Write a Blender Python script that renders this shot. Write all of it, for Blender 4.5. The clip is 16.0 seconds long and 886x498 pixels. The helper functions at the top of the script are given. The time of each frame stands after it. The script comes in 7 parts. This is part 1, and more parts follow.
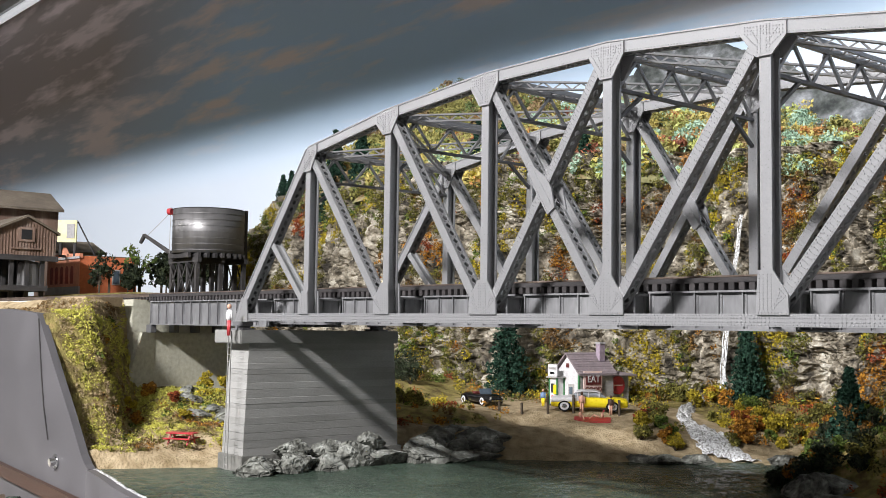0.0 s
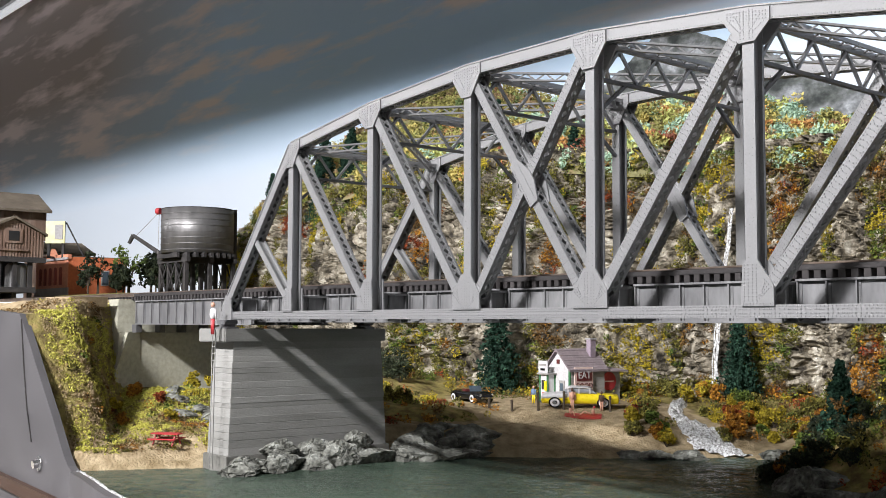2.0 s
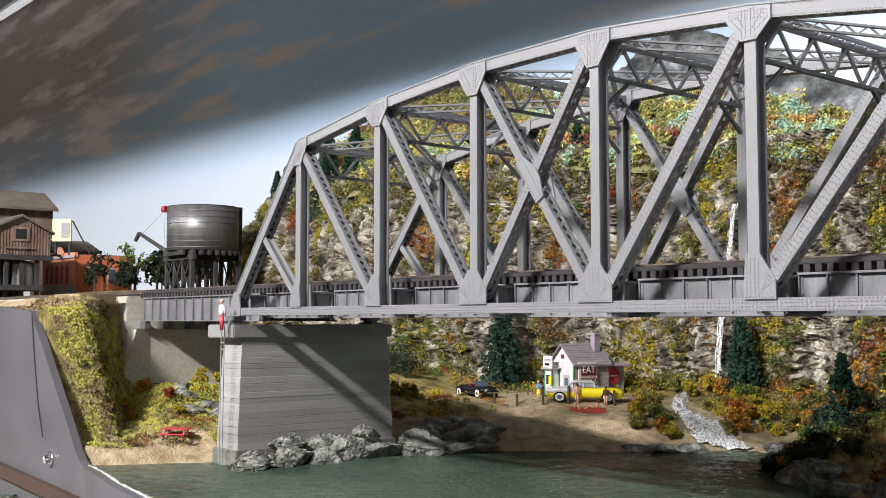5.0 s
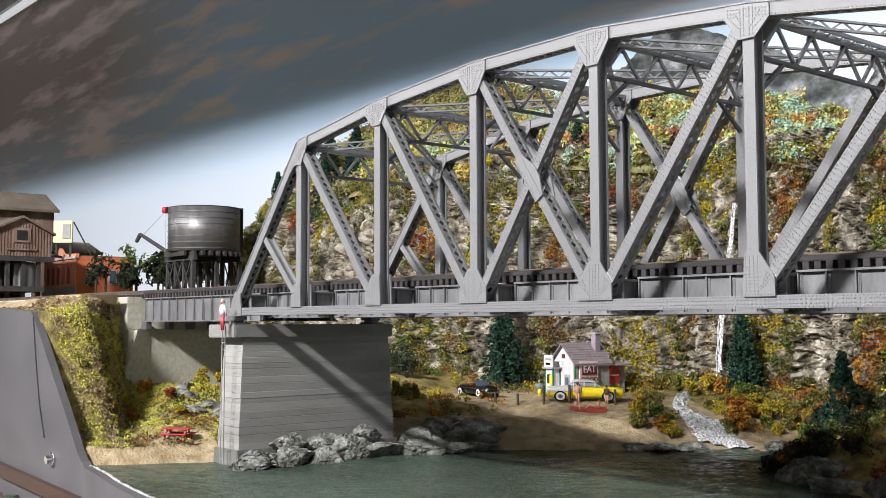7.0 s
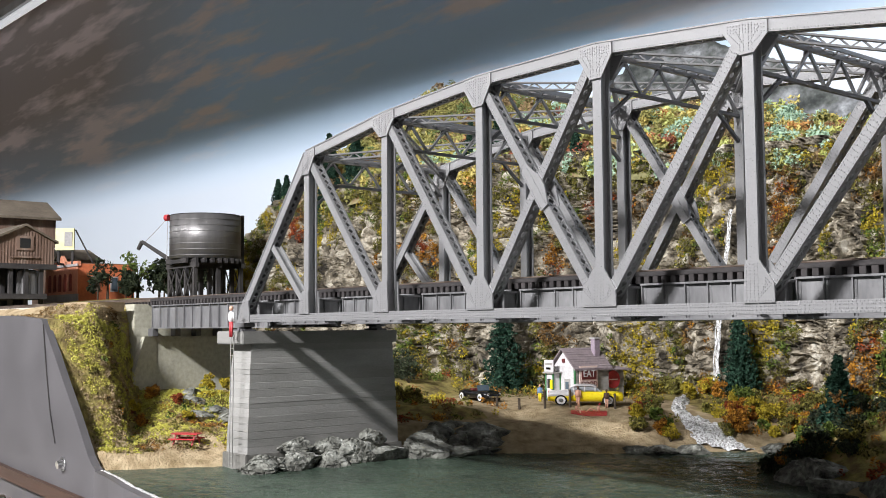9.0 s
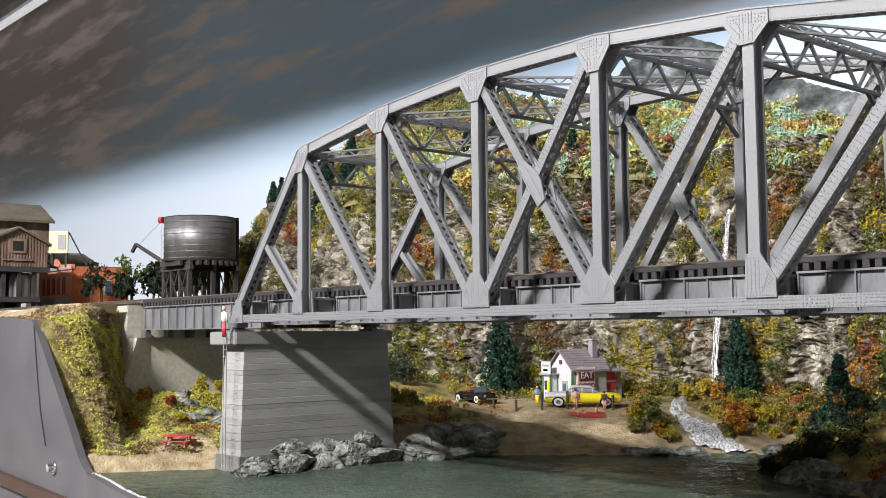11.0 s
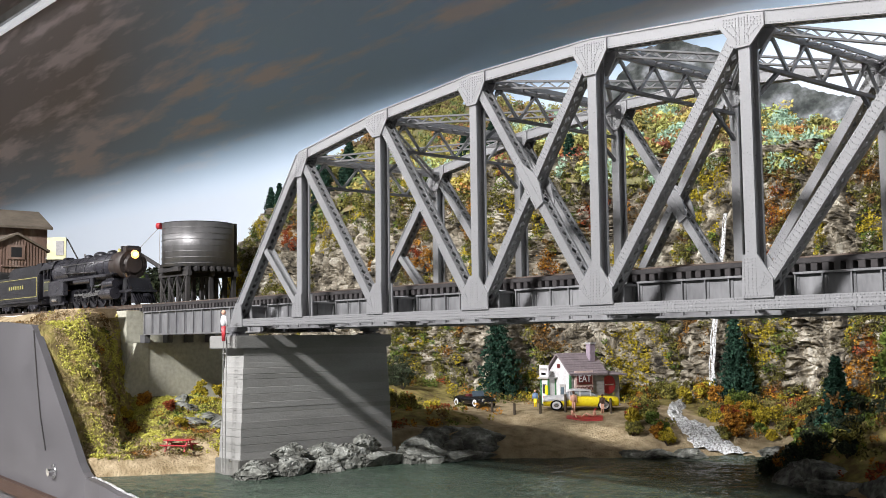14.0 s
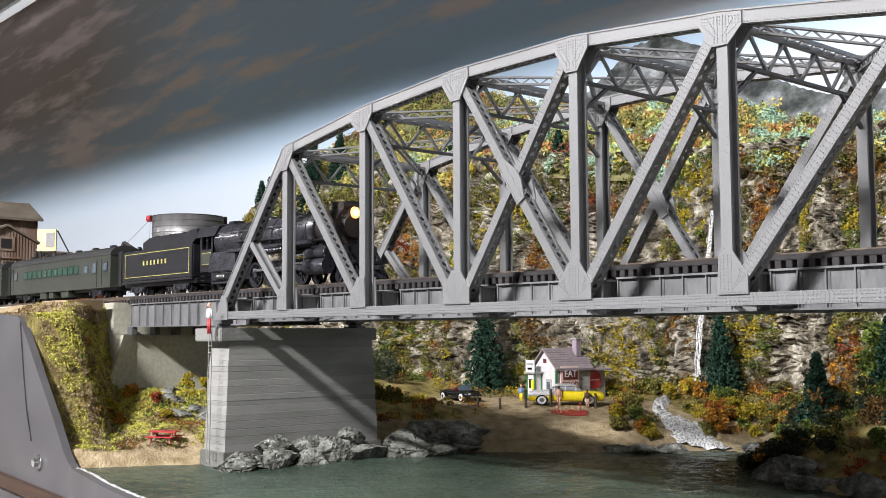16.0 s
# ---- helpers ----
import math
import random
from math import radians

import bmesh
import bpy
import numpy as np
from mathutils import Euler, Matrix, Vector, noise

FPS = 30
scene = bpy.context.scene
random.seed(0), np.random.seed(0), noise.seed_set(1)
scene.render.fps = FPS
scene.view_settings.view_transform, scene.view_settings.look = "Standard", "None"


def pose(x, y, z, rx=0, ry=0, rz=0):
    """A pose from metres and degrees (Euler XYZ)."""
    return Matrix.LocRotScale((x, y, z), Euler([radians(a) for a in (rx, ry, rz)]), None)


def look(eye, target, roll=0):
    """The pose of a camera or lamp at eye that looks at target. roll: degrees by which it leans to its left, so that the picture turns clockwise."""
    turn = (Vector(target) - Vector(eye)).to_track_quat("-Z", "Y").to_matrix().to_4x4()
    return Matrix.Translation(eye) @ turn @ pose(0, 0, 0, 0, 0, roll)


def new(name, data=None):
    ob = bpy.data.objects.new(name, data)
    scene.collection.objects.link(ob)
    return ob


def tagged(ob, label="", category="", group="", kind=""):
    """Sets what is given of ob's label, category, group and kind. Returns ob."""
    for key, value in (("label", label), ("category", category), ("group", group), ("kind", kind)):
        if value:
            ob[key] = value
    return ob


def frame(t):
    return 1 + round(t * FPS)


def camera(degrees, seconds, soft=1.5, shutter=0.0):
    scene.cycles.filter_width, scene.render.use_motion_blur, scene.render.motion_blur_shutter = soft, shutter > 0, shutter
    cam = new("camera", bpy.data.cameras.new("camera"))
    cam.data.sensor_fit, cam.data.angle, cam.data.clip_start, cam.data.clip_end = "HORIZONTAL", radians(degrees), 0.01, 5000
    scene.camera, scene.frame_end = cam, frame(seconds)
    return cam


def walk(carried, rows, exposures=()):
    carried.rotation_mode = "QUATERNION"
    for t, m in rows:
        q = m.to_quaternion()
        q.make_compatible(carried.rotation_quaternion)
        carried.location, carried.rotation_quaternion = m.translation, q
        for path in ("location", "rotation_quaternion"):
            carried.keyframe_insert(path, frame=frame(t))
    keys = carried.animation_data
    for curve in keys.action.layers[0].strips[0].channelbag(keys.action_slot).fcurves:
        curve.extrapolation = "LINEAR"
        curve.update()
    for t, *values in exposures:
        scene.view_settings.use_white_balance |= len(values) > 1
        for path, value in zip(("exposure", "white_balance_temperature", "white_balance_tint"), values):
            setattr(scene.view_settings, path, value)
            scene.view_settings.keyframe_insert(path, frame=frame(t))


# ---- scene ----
# time, eye x y z, turn to the left of +y, upward tilt, lean (degrees)
ROWS = [
    (0.0, 0.7974, -0.4493, 0.1201, 49.984, 3.991, 0.754),
    (0.5, 0.7943, -0.4464, 0.1186, 49.824, 4.000, 0.594),
    (1.0, 0.7949, -0.4455, 0.1182, 49.722, 4.011, 0.536),
    (1.5, 0.7954, -0.4445, 0.1204, 49.682, 3.981, 0.406),
    (2.0, 0.7947, -0.4367, 0.1180, 49.756, 3.948, 0.192),
    (2.5, 0.7960, -0.4393, 0.1169, 49.704, 3.903, 0.253),
    (3.0, 0.7978, -0.4421, 0.1173, 49.824, 3.835, 0.238),
    (3.5, 0.7997, -0.4462, 0.1169, 49.887, 3.841, 0.176),
    (4.0, 0.8006, -0.4478, 0.1175, 49.847, 3.817, 0.113),
    (6.5, 0.8007, -0.4406, 0.1152, 49.993, 3.784, -0.198),
    (7.0, 0.8020, -0.4454, 0.1153, 49.953, 3.838, -0.181),
    (7.5, 0.8032, -0.4501, 0.1152, 49.955, 3.947, -0.136),
    (8.0, 0.8074, -0.4557, 0.1151, 49.861, 4.029, -0.270),
    (8.5, 0.8129, -0.4596, 0.1166, 49.805, 4.152, -0.321),
    (9.0, 0.8104, -0.4636, 0.1160, 49.627, 4.106, -0.402),
    (11.5, 0.8020, -0.4531, 0.1100, 49.421, 4.462, -0.591),
    (12.0, 0.8023, -0.4520, 0.1091, 49.406, 4.464, -0.727),
    (12.5, 0.8036, -0.4522, 0.1099, 49.453, 4.562, -0.663),
    (13.0, 0.8050, -0.4539, 0.1105, 49.366, 4.611, -0.792),
    (13.5, 0.8055, -0.4552, 0.1094, 49.345, 4.699, -0.751),
    (14.0, 0.8045, -0.4595, 0.1087, 49.271, 4.741, -0.691),
    (14.5, 0.8016, -0.4590, 0.1056, 49.210, 4.809, -0.616),
    (15.0, 0.8007, -0.4562, 0.1073, 49.175, 4.738, -0.593),
    (15.5, 0.8041, -0.4562, 0.1074, 49.212, 4.695, -0.492),
    (16.0, 0.8130, -0.4565, 0.1081, 48.990, 4.466, -0.272),
]


def eye_pose(x, y, z, turn, tilt, lean):
    return Matrix.Translation((x, y, z)) @ Euler((0, 0, radians(turn))).to_matrix().to_4x4() @ \
        Euler((radians(90 + tilt), 0, 0)).to_matrix().to_4x4() @ Euler((0, 0, radians(lean))).to_matrix().to_4x4()


cam = camera(44.33, 16.0, soft=0.8)
walk(cam, [(r[0], eye_pose(*r[1:])) for r in ROWS], exposures=[(0.0, 0.0), (16.0, 0.0)])

# ---- light: unseen ceiling lamps placed in the train room's aisle, a valance before the layout ----
world = bpy.data.worlds.new("room_world")
world.use_nodes = True
world.node_tree.nodes["Background"].inputs[0].default_value = (0.9, 0.95, 1.0, 1)
world.node_tree.nodes["Background"].inputs[1].default_value = 0.02
scene.world = world


def ceiling_lamp(x, y, z, aim, power, sx, sy, colour=(1.0, 0.985, 1.0)):
    lamp = bpy.data.lights.new("room_lamp", "AREA")
    lamp.shape, lamp.size, lamp.size_y, lamp.energy, lamp.color = "RECTANGLE", sx, sy, power, colour
    ob = new("room_lamp", lamp)
    ob.matrix_world = look((x, y, z), aim)
    return ob


ceiling_lamp(0.45, -1.9, 1.45, (0.1, 0.2, 0.1), 132, 0.42, 0.12)
# two unseen lamps added to brighten the left of the backdrop
ceiling_lamp(-1.2, -1.9, 1.45, (-1.5, 0.6, 0.3), 27, 0.6, 0.17)
ceiling_lamp(-3.4, -1.9, 1.45, (-3.0, 0.8, 0.3), 31, 0.6, 0.2)


# ---- materials ----
def material(name):
    m = bpy.data.materials.new(name)
    m.use_nodes = True
    return m, m.node_tree.nodes, m.node_tree.links, m.node_tree.nodes["Principled BSDF"]


def ramp(nodes, stops):
    r = nodes.new("ShaderNodeValToRGB")
    e = r.color_ramp.elements
    while len(e) < len(stops):
        e.new(0.5)
    for i, (p, c) in enumerate(stops):
        e[i].position, e[i].color = p, (*c, 1)
    return r


def surface(name, colours, scale, rough=0.6, metal=0.0, bump=0.3, fine=None, spread=(0.3, 0.7), stretch=(1, 1, 1), random=0.0, island=False, spec=0.5, coord="Object", fine_amount=0.35):
    """Noise-varied surface: colours from dark to light over a noise of that scale, a finer noise on top and in the relief."""
    m, nodes, links, bsdf = material(name)
    tc = nodes.new("ShaderNodeTexCoord")
    mp = nodes.new("ShaderNodeMapping")
    mp.inputs["Scale"].default_value = stretch
    links.new(tc.outputs[coord], mp.inputs[0])
    n1 = nodes.new("ShaderNodeTexNoise")
    n1.inputs["Scale"].default_value, n1.inputs["Detail"].default_value = scale, 5
    n2 = nodes.new("ShaderNodeTexNoise")
    n2.inputs["Scale"].default_value, n2.inputs["Detail"].default_value = fine or scale * 7, 4
    links.new(mp.outputs[0], n1.inputs["Vector"])
    links.new(mp.outputs[0], n2.inputs["Vector"])
    k = len(colours)
    lo, hi = spread
    r = ramp(nodes, [(lo + (hi - lo) * i / max(k - 1, 1), c) for i, c in enumerate(colours)])
    fac = n1.outputs["Fac"]
    if island or random:
        src = nodes.new("ShaderNodeNewGeometry").outputs["Random Per Island"] if island else nodes.new("ShaderNodeObjectInfo").outputs["Random"]
        mix = nodes.new("ShaderNodeMix")
        mix.inputs[0].default_value = random or 0.6
        links.new(n1.outputs["Fac"], mix.inputs[2])
        links.new(src, mix.inputs[3])
        fac = mix.outputs[0]
    links.new(fac, r.inputs[0])
    over = nodes.new("ShaderNodeMix")
    over.data_type, over.blend_type = "RGBA", "OVERLAY"
    over.inputs[0].default_value = fine_amount
    links.new(r.outputs[0], over.inputs[6])
    links.new(n2.outputs["Fac"], over.inputs[7])
    links.new(over.outputs[2], bsdf.inputs["Base Color"])
    rr = nodes.new("ShaderNodeMapRange")
    rr.inputs[3].default_value, rr.inputs[4].default_value = max(rough - 0.12, 0.03), min(rough + 0.12, 1)
    links.new(n2.outputs["Fac"], rr.inputs[0])
    links.new(rr.outputs[0], bsdf.inputs["Roughness"])
    bsdf.inputs["Metallic"].default_value = metal
    bsdf.inputs["Specular IOR Level"].default_value = spec
    if bump:
        b = nodes.new("ShaderNodeBump")
        b.inputs["Strength"].default_value, b.inputs["Distance"].default_value = bump, 0.002
        links.new(n2.outputs["Fac"], b.inputs["Height"])
        links.new(b.outputs[0], bsdf.inputs["Normal"])
    return m


def plain(name, c, rough=0.5, metal=0.0, emit=0.0):
    return surface(name, [tuple(v * 0.85 for v in c), tuple(min(v * 1.12, 1) for v in c)], 40, rough, metal, 0.05) if not emit else glow(name, c, emit)


def glow(name, c, strength):
    m, nodes, links, bsdf = material(name)
    bsdf.inputs["Base Color"].default_value = (*c, 1)
    bsdf.inputs["Emission Color"].default_value = (*c, 1)
    bsdf.inputs["Emission Strength"].default_value = strength
    return m


STEEL = surface("bridge_grey_paint", [(0.235, 0.235, 0.24), (0.265, 0.265, 0.27)], 7, 0.32, 0.3, 0.03, fine=900, fine_amount=0.12)
# the bridge's own paint darkened: shade is put into this copy's colour
SHADEDSTEEL = surface("shaded_bridge_paint", [(0.11, 0.11, 0.12), (0.16, 0.16, 0.165)], 9, 0.5, 0.3, 0.06, fine=500)
# darkened so that the shade under the ties sits in the colour
GIRDER = surface("girder_steel", [(0.125, 0.125, 0.13), (0.18, 0.18, 0.185), (0.24, 0.24, 0.245)], 40, 0.5, 0.3, 0.08, fine=420, stretch=(1, 1, 0.3))
TIE = surface("creosoted_timber", [(0.016, 0.014, 0.0145), (0.038, 0.033, 0.033)], 60, 0.8, 0, 0.3, random=0.4)
RAIL = surface("rail_steel", [(0.10, 0.07, 0.055), (0.2, 0.16, 0.13)], 80, 0.45, 0.6, 0.05)
CONCRETE = surface("pier_concrete", [(0.185, 0.183, 0.172), (0.25, 0.247, 0.235), (0.31, 0.307, 0.293)], 16, 0.85, 0, 0.15, fine=420, stretch=(1, 1, 4), random=0.3, fine_amount=0.2)
WETCONCRETE = surface("damp_concrete", [(0.10, 0.10, 0.09), (0.19, 0.185, 0.17)], 40, 0.7, 0, 0.4, fine=260)
ABUT = surface("abutment_concrete", [(0.36, 0.35, 0.28), (0.45, 0.44, 0.36)], 12, 0.85, 0, 0.2, fine=250)
SAND = surface("sand", [(0.30, 0.22, 0.13), (0.46, 0.36, 0.23)], 22, 0.95, 0, 0.6, fine=500)
ROCK = surface("cliff_limestone", [(0.045, 0.038, 0.028), (0.20, 0.172, 0.125), (0.42, 0.375, 0.295), (0.64, 0.60, 0.51)], 45, 0.9, 0, 1.0, fine=240, stretch=(1.3, 1.3, 1), spread=(0.36, 0.68), fine_amount=0.6)
BOULDER = surface("river_rock", [(0.045, 0.045, 0.038), (0.12, 0.122, 0.105), (0.23, 0.235, 0.21), (0.50, 0.51, 0.47)], 75, 0.75, 0, 1.0, fine=330, spread=(0.33, 0.74), fine_amount=0.7)
FASCIA = surface("fascia_grey_paint", [(0.070, 0.067, 0.071), (0.088, 0.084, 0.089)], 3, 0.55, 0, 0.03)
PLASTER = surface("white_plaster", [(0.55, 0.5, 0.42), (0.72, 0.68, 0.6)], 20, 0.8, 0, 0.3)
ROOM = surface("room_wall_paint", [(0.43, 0.425, 0.42), (0.50, 0.495, 0.49)], 2, 0.8, 0, 0.05)


def blocky(m, scale, strength, distance):
    """Adds the relief of broken blocks to a rock surface."""
    nodes, links = m.node_tree.nodes, m.node_tree.links
    tc = nodes.new("ShaderNodeTexCoord")
    warp = nodes.new("ShaderNodeTexNoise")
    warp.inputs["Scale"].default_value = scale * 0.6
    links.new(tc.outputs["Object"], warp.inputs["Vector"])
    mixv = nodes.new("ShaderNodeMix")
    mixv.data_type, mixv.blend_type = "RGBA", "LINEAR_LIGHT"
    mixv.inputs[0].default_value = 0.03
    links.new(tc.outputs["Object"], mixv.inputs[6])
    links.new(warp.outputs["Color"], mixv.inputs[7])
    v = nodes.new("ShaderNodeTexVoronoi")
    v.feature = "DISTANCE_TO_EDGE"
    v.inputs["Scale"].default_value = scale
    links.new(mixv.outputs[2], v.inputs["Vector"])
    edge = nodes.new("ShaderNodeMapRange")
    edge.inputs[2].default_value = 0.12
    links.new(v.outputs["Distance"], edge.inputs[0])
    b = nodes.new("ShaderNodeBump")
    b.inputs["Strength"].default_value, b.inputs["Distance"].default_value = strength, distance
    links.new(edge.outputs[0], b.inputs["Height"])
    bsdf = nodes["Principled BSDF"]
    old = bsdf.inputs["Normal"].links[0].from_node
    links.new(b.outputs[0], old.inputs["Normal"])


blocky(ROCK, 110, 0.55, 0.004)
blocky(BOULDER, 60, 0.5, 0.003)


def terrain_material():
    """Sand low down and by the water, flock turf and leaf litter further up."""
    m, nodes, links, bsdf = material("layout_ground")
    tc = nodes.new("ShaderNodeTexCoord")
    a, b, c = (nodes.new("ShaderNodeTexNoise") for _ in range(3))
    for n, s in ((a, 9), (b, 90), (c, 420)):
        n.inputs["Scale"].default_value, n.inputs["Detail"].default_value = s, 5
        links.new(tc.outputs["Object"], n.inputs["Vector"])
    sand = ramp(nodes, [(0.3, (0.21, 0.155, 0.085)), (0.7, (0.43, 0.345, 0.22))])
    links.new(b.outputs["Fac"], sand.inputs[0])
    turf = ramp(nodes, [(0.25, (0.08, 0.058, 0.03)), (0.42, (0.16, 0.125, 0.05)), (0.55, (0.24, 0.205, 0.07)), (0.68, (0.32, 0.235, 0.10)), (0.8, (0.24, 0.145, 0.07))])
    links.new(b.outputs["Fac"], turf.inputs[0])
    att = nodes.new("ShaderNodeAttribute")
    att.attribute_name = "turf"
    add = nodes.new("ShaderNodeMath")
    add.operation = "ADD"
    links.new(att.outputs["Fac"], add.inputs[0])
    links.new(a.outputs["Fac"], add.inputs[1])
    edge = ramp(nodes, [(0.62, (0, 0, 0)), (0.82, (1, 1, 1))])
    links.new(add.outputs[0], edge.inputs[0])
    mix = nodes.new("ShaderNodeMix")
    mix.data_type = "RGBA"
    links.new(edge.outputs[0], mix.inputs[0])
    links.new(sand.outputs[0], mix.inputs[6])
    links.new(turf.outputs[0], mix.inputs[7])
    links.new(mix.outputs[2], bsdf.inputs["Base Color"])
    bsdf.inputs["Roughness"].default_value = 0.95
    bsdf.inputs["Specular IOR Level"].default_value = 0.15
    bp = nodes.new("ShaderNodeBump")
    bp.inputs["Strength"].default_value, bp.inputs["Distance"].default_value = 0.8, 0.003
    links.new(c.outputs["Fac"], bp.inputs["Height"])
    links.new(bp.outputs[0], bsdf.inputs["Normal"])
    return m


def water_material():
    m, nodes, links, bsdf = material("river_resin")
    tc = nodes.new("ShaderNodeTexCoord")
    n = nodes.new("ShaderNodeTexNoise")
    n.inputs["Scale"].default_value, n.inputs["Detail"].default_value = 8, 3
    links.new(tc.outputs["Object"], n.inputs["Vector"])
    r = ramp(nodes, [(0.35, (0.030, 0.047, 0.034)), (0.65, (0.068, 0.098, 0.072))])
    links.new(n.outputs["Fac"], r.inputs[0])
    links.new(r.outputs[0], bsdf.inputs["Base Color"])
    bsdf.inputs["Roughness"].default_value = 0.10
    bsdf.inputs["IOR"].default_value = 1.45
    w = nodes.new("ShaderNodeTexNoise")
    w.inputs["Scale"].default_value, w.inputs["Detail"].default_value, w.inputs["Roughness"].default_value = 95, 6, 0.72
    mp = nodes.new("ShaderNodeMapping")
    mp.inputs["Scale"].default_value = (1, 1.8, 1)
    mp.inputs["Rotation"].default_value = (0, 0, 0.8)
    links.new(tc.outputs["Object"], mp.inputs[0])
    links.new(mp.outputs[0], w.inputs["Vector"])
    bp = nodes.new("ShaderNodeBump")
    bp.inputs["Strength"].default_value, bp.inputs["Distance"].default_value = 1.0, 0.006
    links.new(w.outputs["Fac"], bp.inputs["Height"])
    links.new(bp.outputs[0], bsdf.inputs["Normal"])
    return m


def sky_material():
    """Painted sky: pale at the horizon, slate blue above, with long rose-grey clouds and soft brush grain."""
    m, nodes, links, bsdf = material("painted_sky")
    tc = nodes.new("ShaderNodeTexCoord")
    sep = nodes.new("ShaderNodeSeparateXYZ")
    links.new(tc.outputs["Object"], sep.inputs[0])
    grad = nodes.new("ShaderNodeMapRange")
    grad.inputs[1].default_value, grad.inputs[2].default_value = 0.1, 1.3
    links.new(sep.outputs["Z"], grad.inputs[0])
    blue = ramp(nodes, [(0.0, (0.76, 0.81, 0.88)), (0.32, (0.64, 0.72, 0.83)), (0.43, (0.52, 0.71, 0.92)), (0.55, (0.52, 0.71, 0.93)), (0.85, (0.54, 0.67, 0.82))])
    links.new(grad.outputs[0], blue.inputs[0])
    mp = nodes.new("ShaderNodeMapping")
    mp.inputs["Scale"].default_value = (0.8, 1.0, 5.0)
    mp.inputs["Location"].default_value = (0.35, 0, 0.2)
    links.new(tc.outputs["Object"], mp.inputs[0])
    n = nodes.new("ShaderNodeTexNoise")
    n.inputs["Scale"].default_value, n.inputs["Detail"].default_value, n.inputs["Roughness"].default_value = 2.7, 7, 0.58
    links.new(mp.outputs[0], n.inputs["Vector"])
    cov = ramp(nodes, [(0.51, (0, 0, 0)), (0.65, (1, 1, 1))])
    links.new(n.outputs["Fac"], cov.inputs[0])
    mix = nodes.new("ShaderNodeMix")
    mix.data_type = "RGBA"
    high = nodes.new("ShaderNodeMapRange")
    high.inputs[1].default_value, high.inputs[2].default_value, high.inputs[4].default_value = 0.55, 0.7, 0.85
    links.new(sep.outputs["Z"], high.inputs[0])
    amount = nodes.new("ShaderNodeMath")
    amount.operation = "MULTIPLY"
    links.new(cov.outputs[0], amount.inputs[0])
    links.new(high.outputs[0], amount.inputs[1])
    links.new(amount.outputs[0], mix.inputs[0])
    side = nodes.new("ShaderNodeMapRange")
    side.inputs[1].default_value, side.inputs[2].default_value = -1.75, -2.6
    links.new(sep.outputs["X"], side.inputs[0])
    warm = nodes.new("ShaderNodeMix")
    warm.data_type = "RGBA"
    warm.inputs[7].default_value = (0.43, 0.37, 0.345, 1)
    tall = nodes.new("ShaderNodeMapRange")
    tall.inputs[1].default_value, tall.inputs[2].default_value = 0.5, 0.9
    links.new(sep.outputs["Z"], tall.inputs[0])
    both = nodes.new("ShaderNodeMath")
    both.operation = "MULTIPLY"
    links.new(side.outputs[0], both.inputs[0])
    links.new(tall.outputs[0], both.inputs[1])
    links.new(both.outputs[0], warm.inputs[0])
    links.new(blue.outputs[0], warm.inputs[6])
    links.new(warm.outputs[2], mix.inputs[6])
    mix.inputs[7].default_value = (0.92, 0.80, 0.79, 1)
    links.new(mix.outputs[2], bsdf.inputs["Base Color"])
    bsdf.inputs["Roughness"].default_value = 0.9
    return m


GROUND, WATER, SKY = terrain_material(), water_material(), sky_material()


# ---- mesh helpers ----
def part(name, bm, mat, parent=None, label=""):
    me = bpy.data.meshes.new(name)
    bmesh.ops.recalc_face_normals(bm, faces=bm.faces)
    bm.to_mesh(me)
    bm.free()
    me.materials.append(mat)
    ob = new(name, me)
    ob.parent = parent
    if label:
        ob["label"] = label
    return ob


def thing(name, label, category, at=(0, 0, 0), group="", kind="", turn=0):
    ob = new(name)
    ob.empty_display_size = 0.01
    ob.matrix_world = pose(*at, 0, 0, turn)
    return tagged(ob, label, category, group, kind)


def data_part(name, verts, faces, mat, parent=None, label="", smooth=False):
    me = bpy.data.meshes.new(name)
    me.from_pydata(verts, [], faces)
    me.materials.append(mat)
    if smooth:
        me.polygons.foreach_set("use_smooth", [True] * len(me.polygons))
    me.update()
    ob = new(name, me)
    ob.parent = parent
    if label:
        ob["label"] = label
    return ob


def box(bm, x0, x1, y0, y1, z0, z1, bevel=0.0):
    m = Matrix.Translation(((x0 + x1) / 2, (y0 + y1) / 2, (z0 + z1) / 2)) @ Matrix.Diagonal((x1 - x0, y1 - y0, z1 - z0, 1))
    vs = bmesh.ops.create_cube(bm, size=1, matrix=m)["verts"]
    if bevel:
        es = {e for v in vs for e in v.link_edges}
        bmesh.ops.bevel(bm, geom=list(es), offset=bevel, segments=2, affect="EDGES")
    return bm


def bar(bm, a, b, across, w, d):
    """A bar from a to b: w thick in the plane at right angles to the direction 'across', d along 'across'."""
    a, b, n = Vector(a), Vector(b), Vector(across).normalized()
    u = (b - a)
    L = u.length
    u.normalize()
    n = (n - u * n.dot(u)).normalized()
    s = u.cross(n)
    m = Matrix((u, n, s)).transposed().to_4x4()
    m.translation = (a + b) / 2
    bmesh.ops.create_cube(bm, size=1, matrix=m @ Matrix.Diagonal((L, d, w, 1)))
    return bm


def rod(bm, a, b, r0, r1=None, seg=10, caps=True):
    a, b = Vector(a), Vector(b)
    m = (b - a).to_track_quat("Z", "Y").to_matrix().to_4x4()
    m.translation = (a + b) / 2
    bmesh.ops.create_cone(bm, cap_ends=caps, segments=seg, radius1=r0, radius2=r0 if r1 is None else r1, depth=(b - a).length, matrix=m)
    return bm


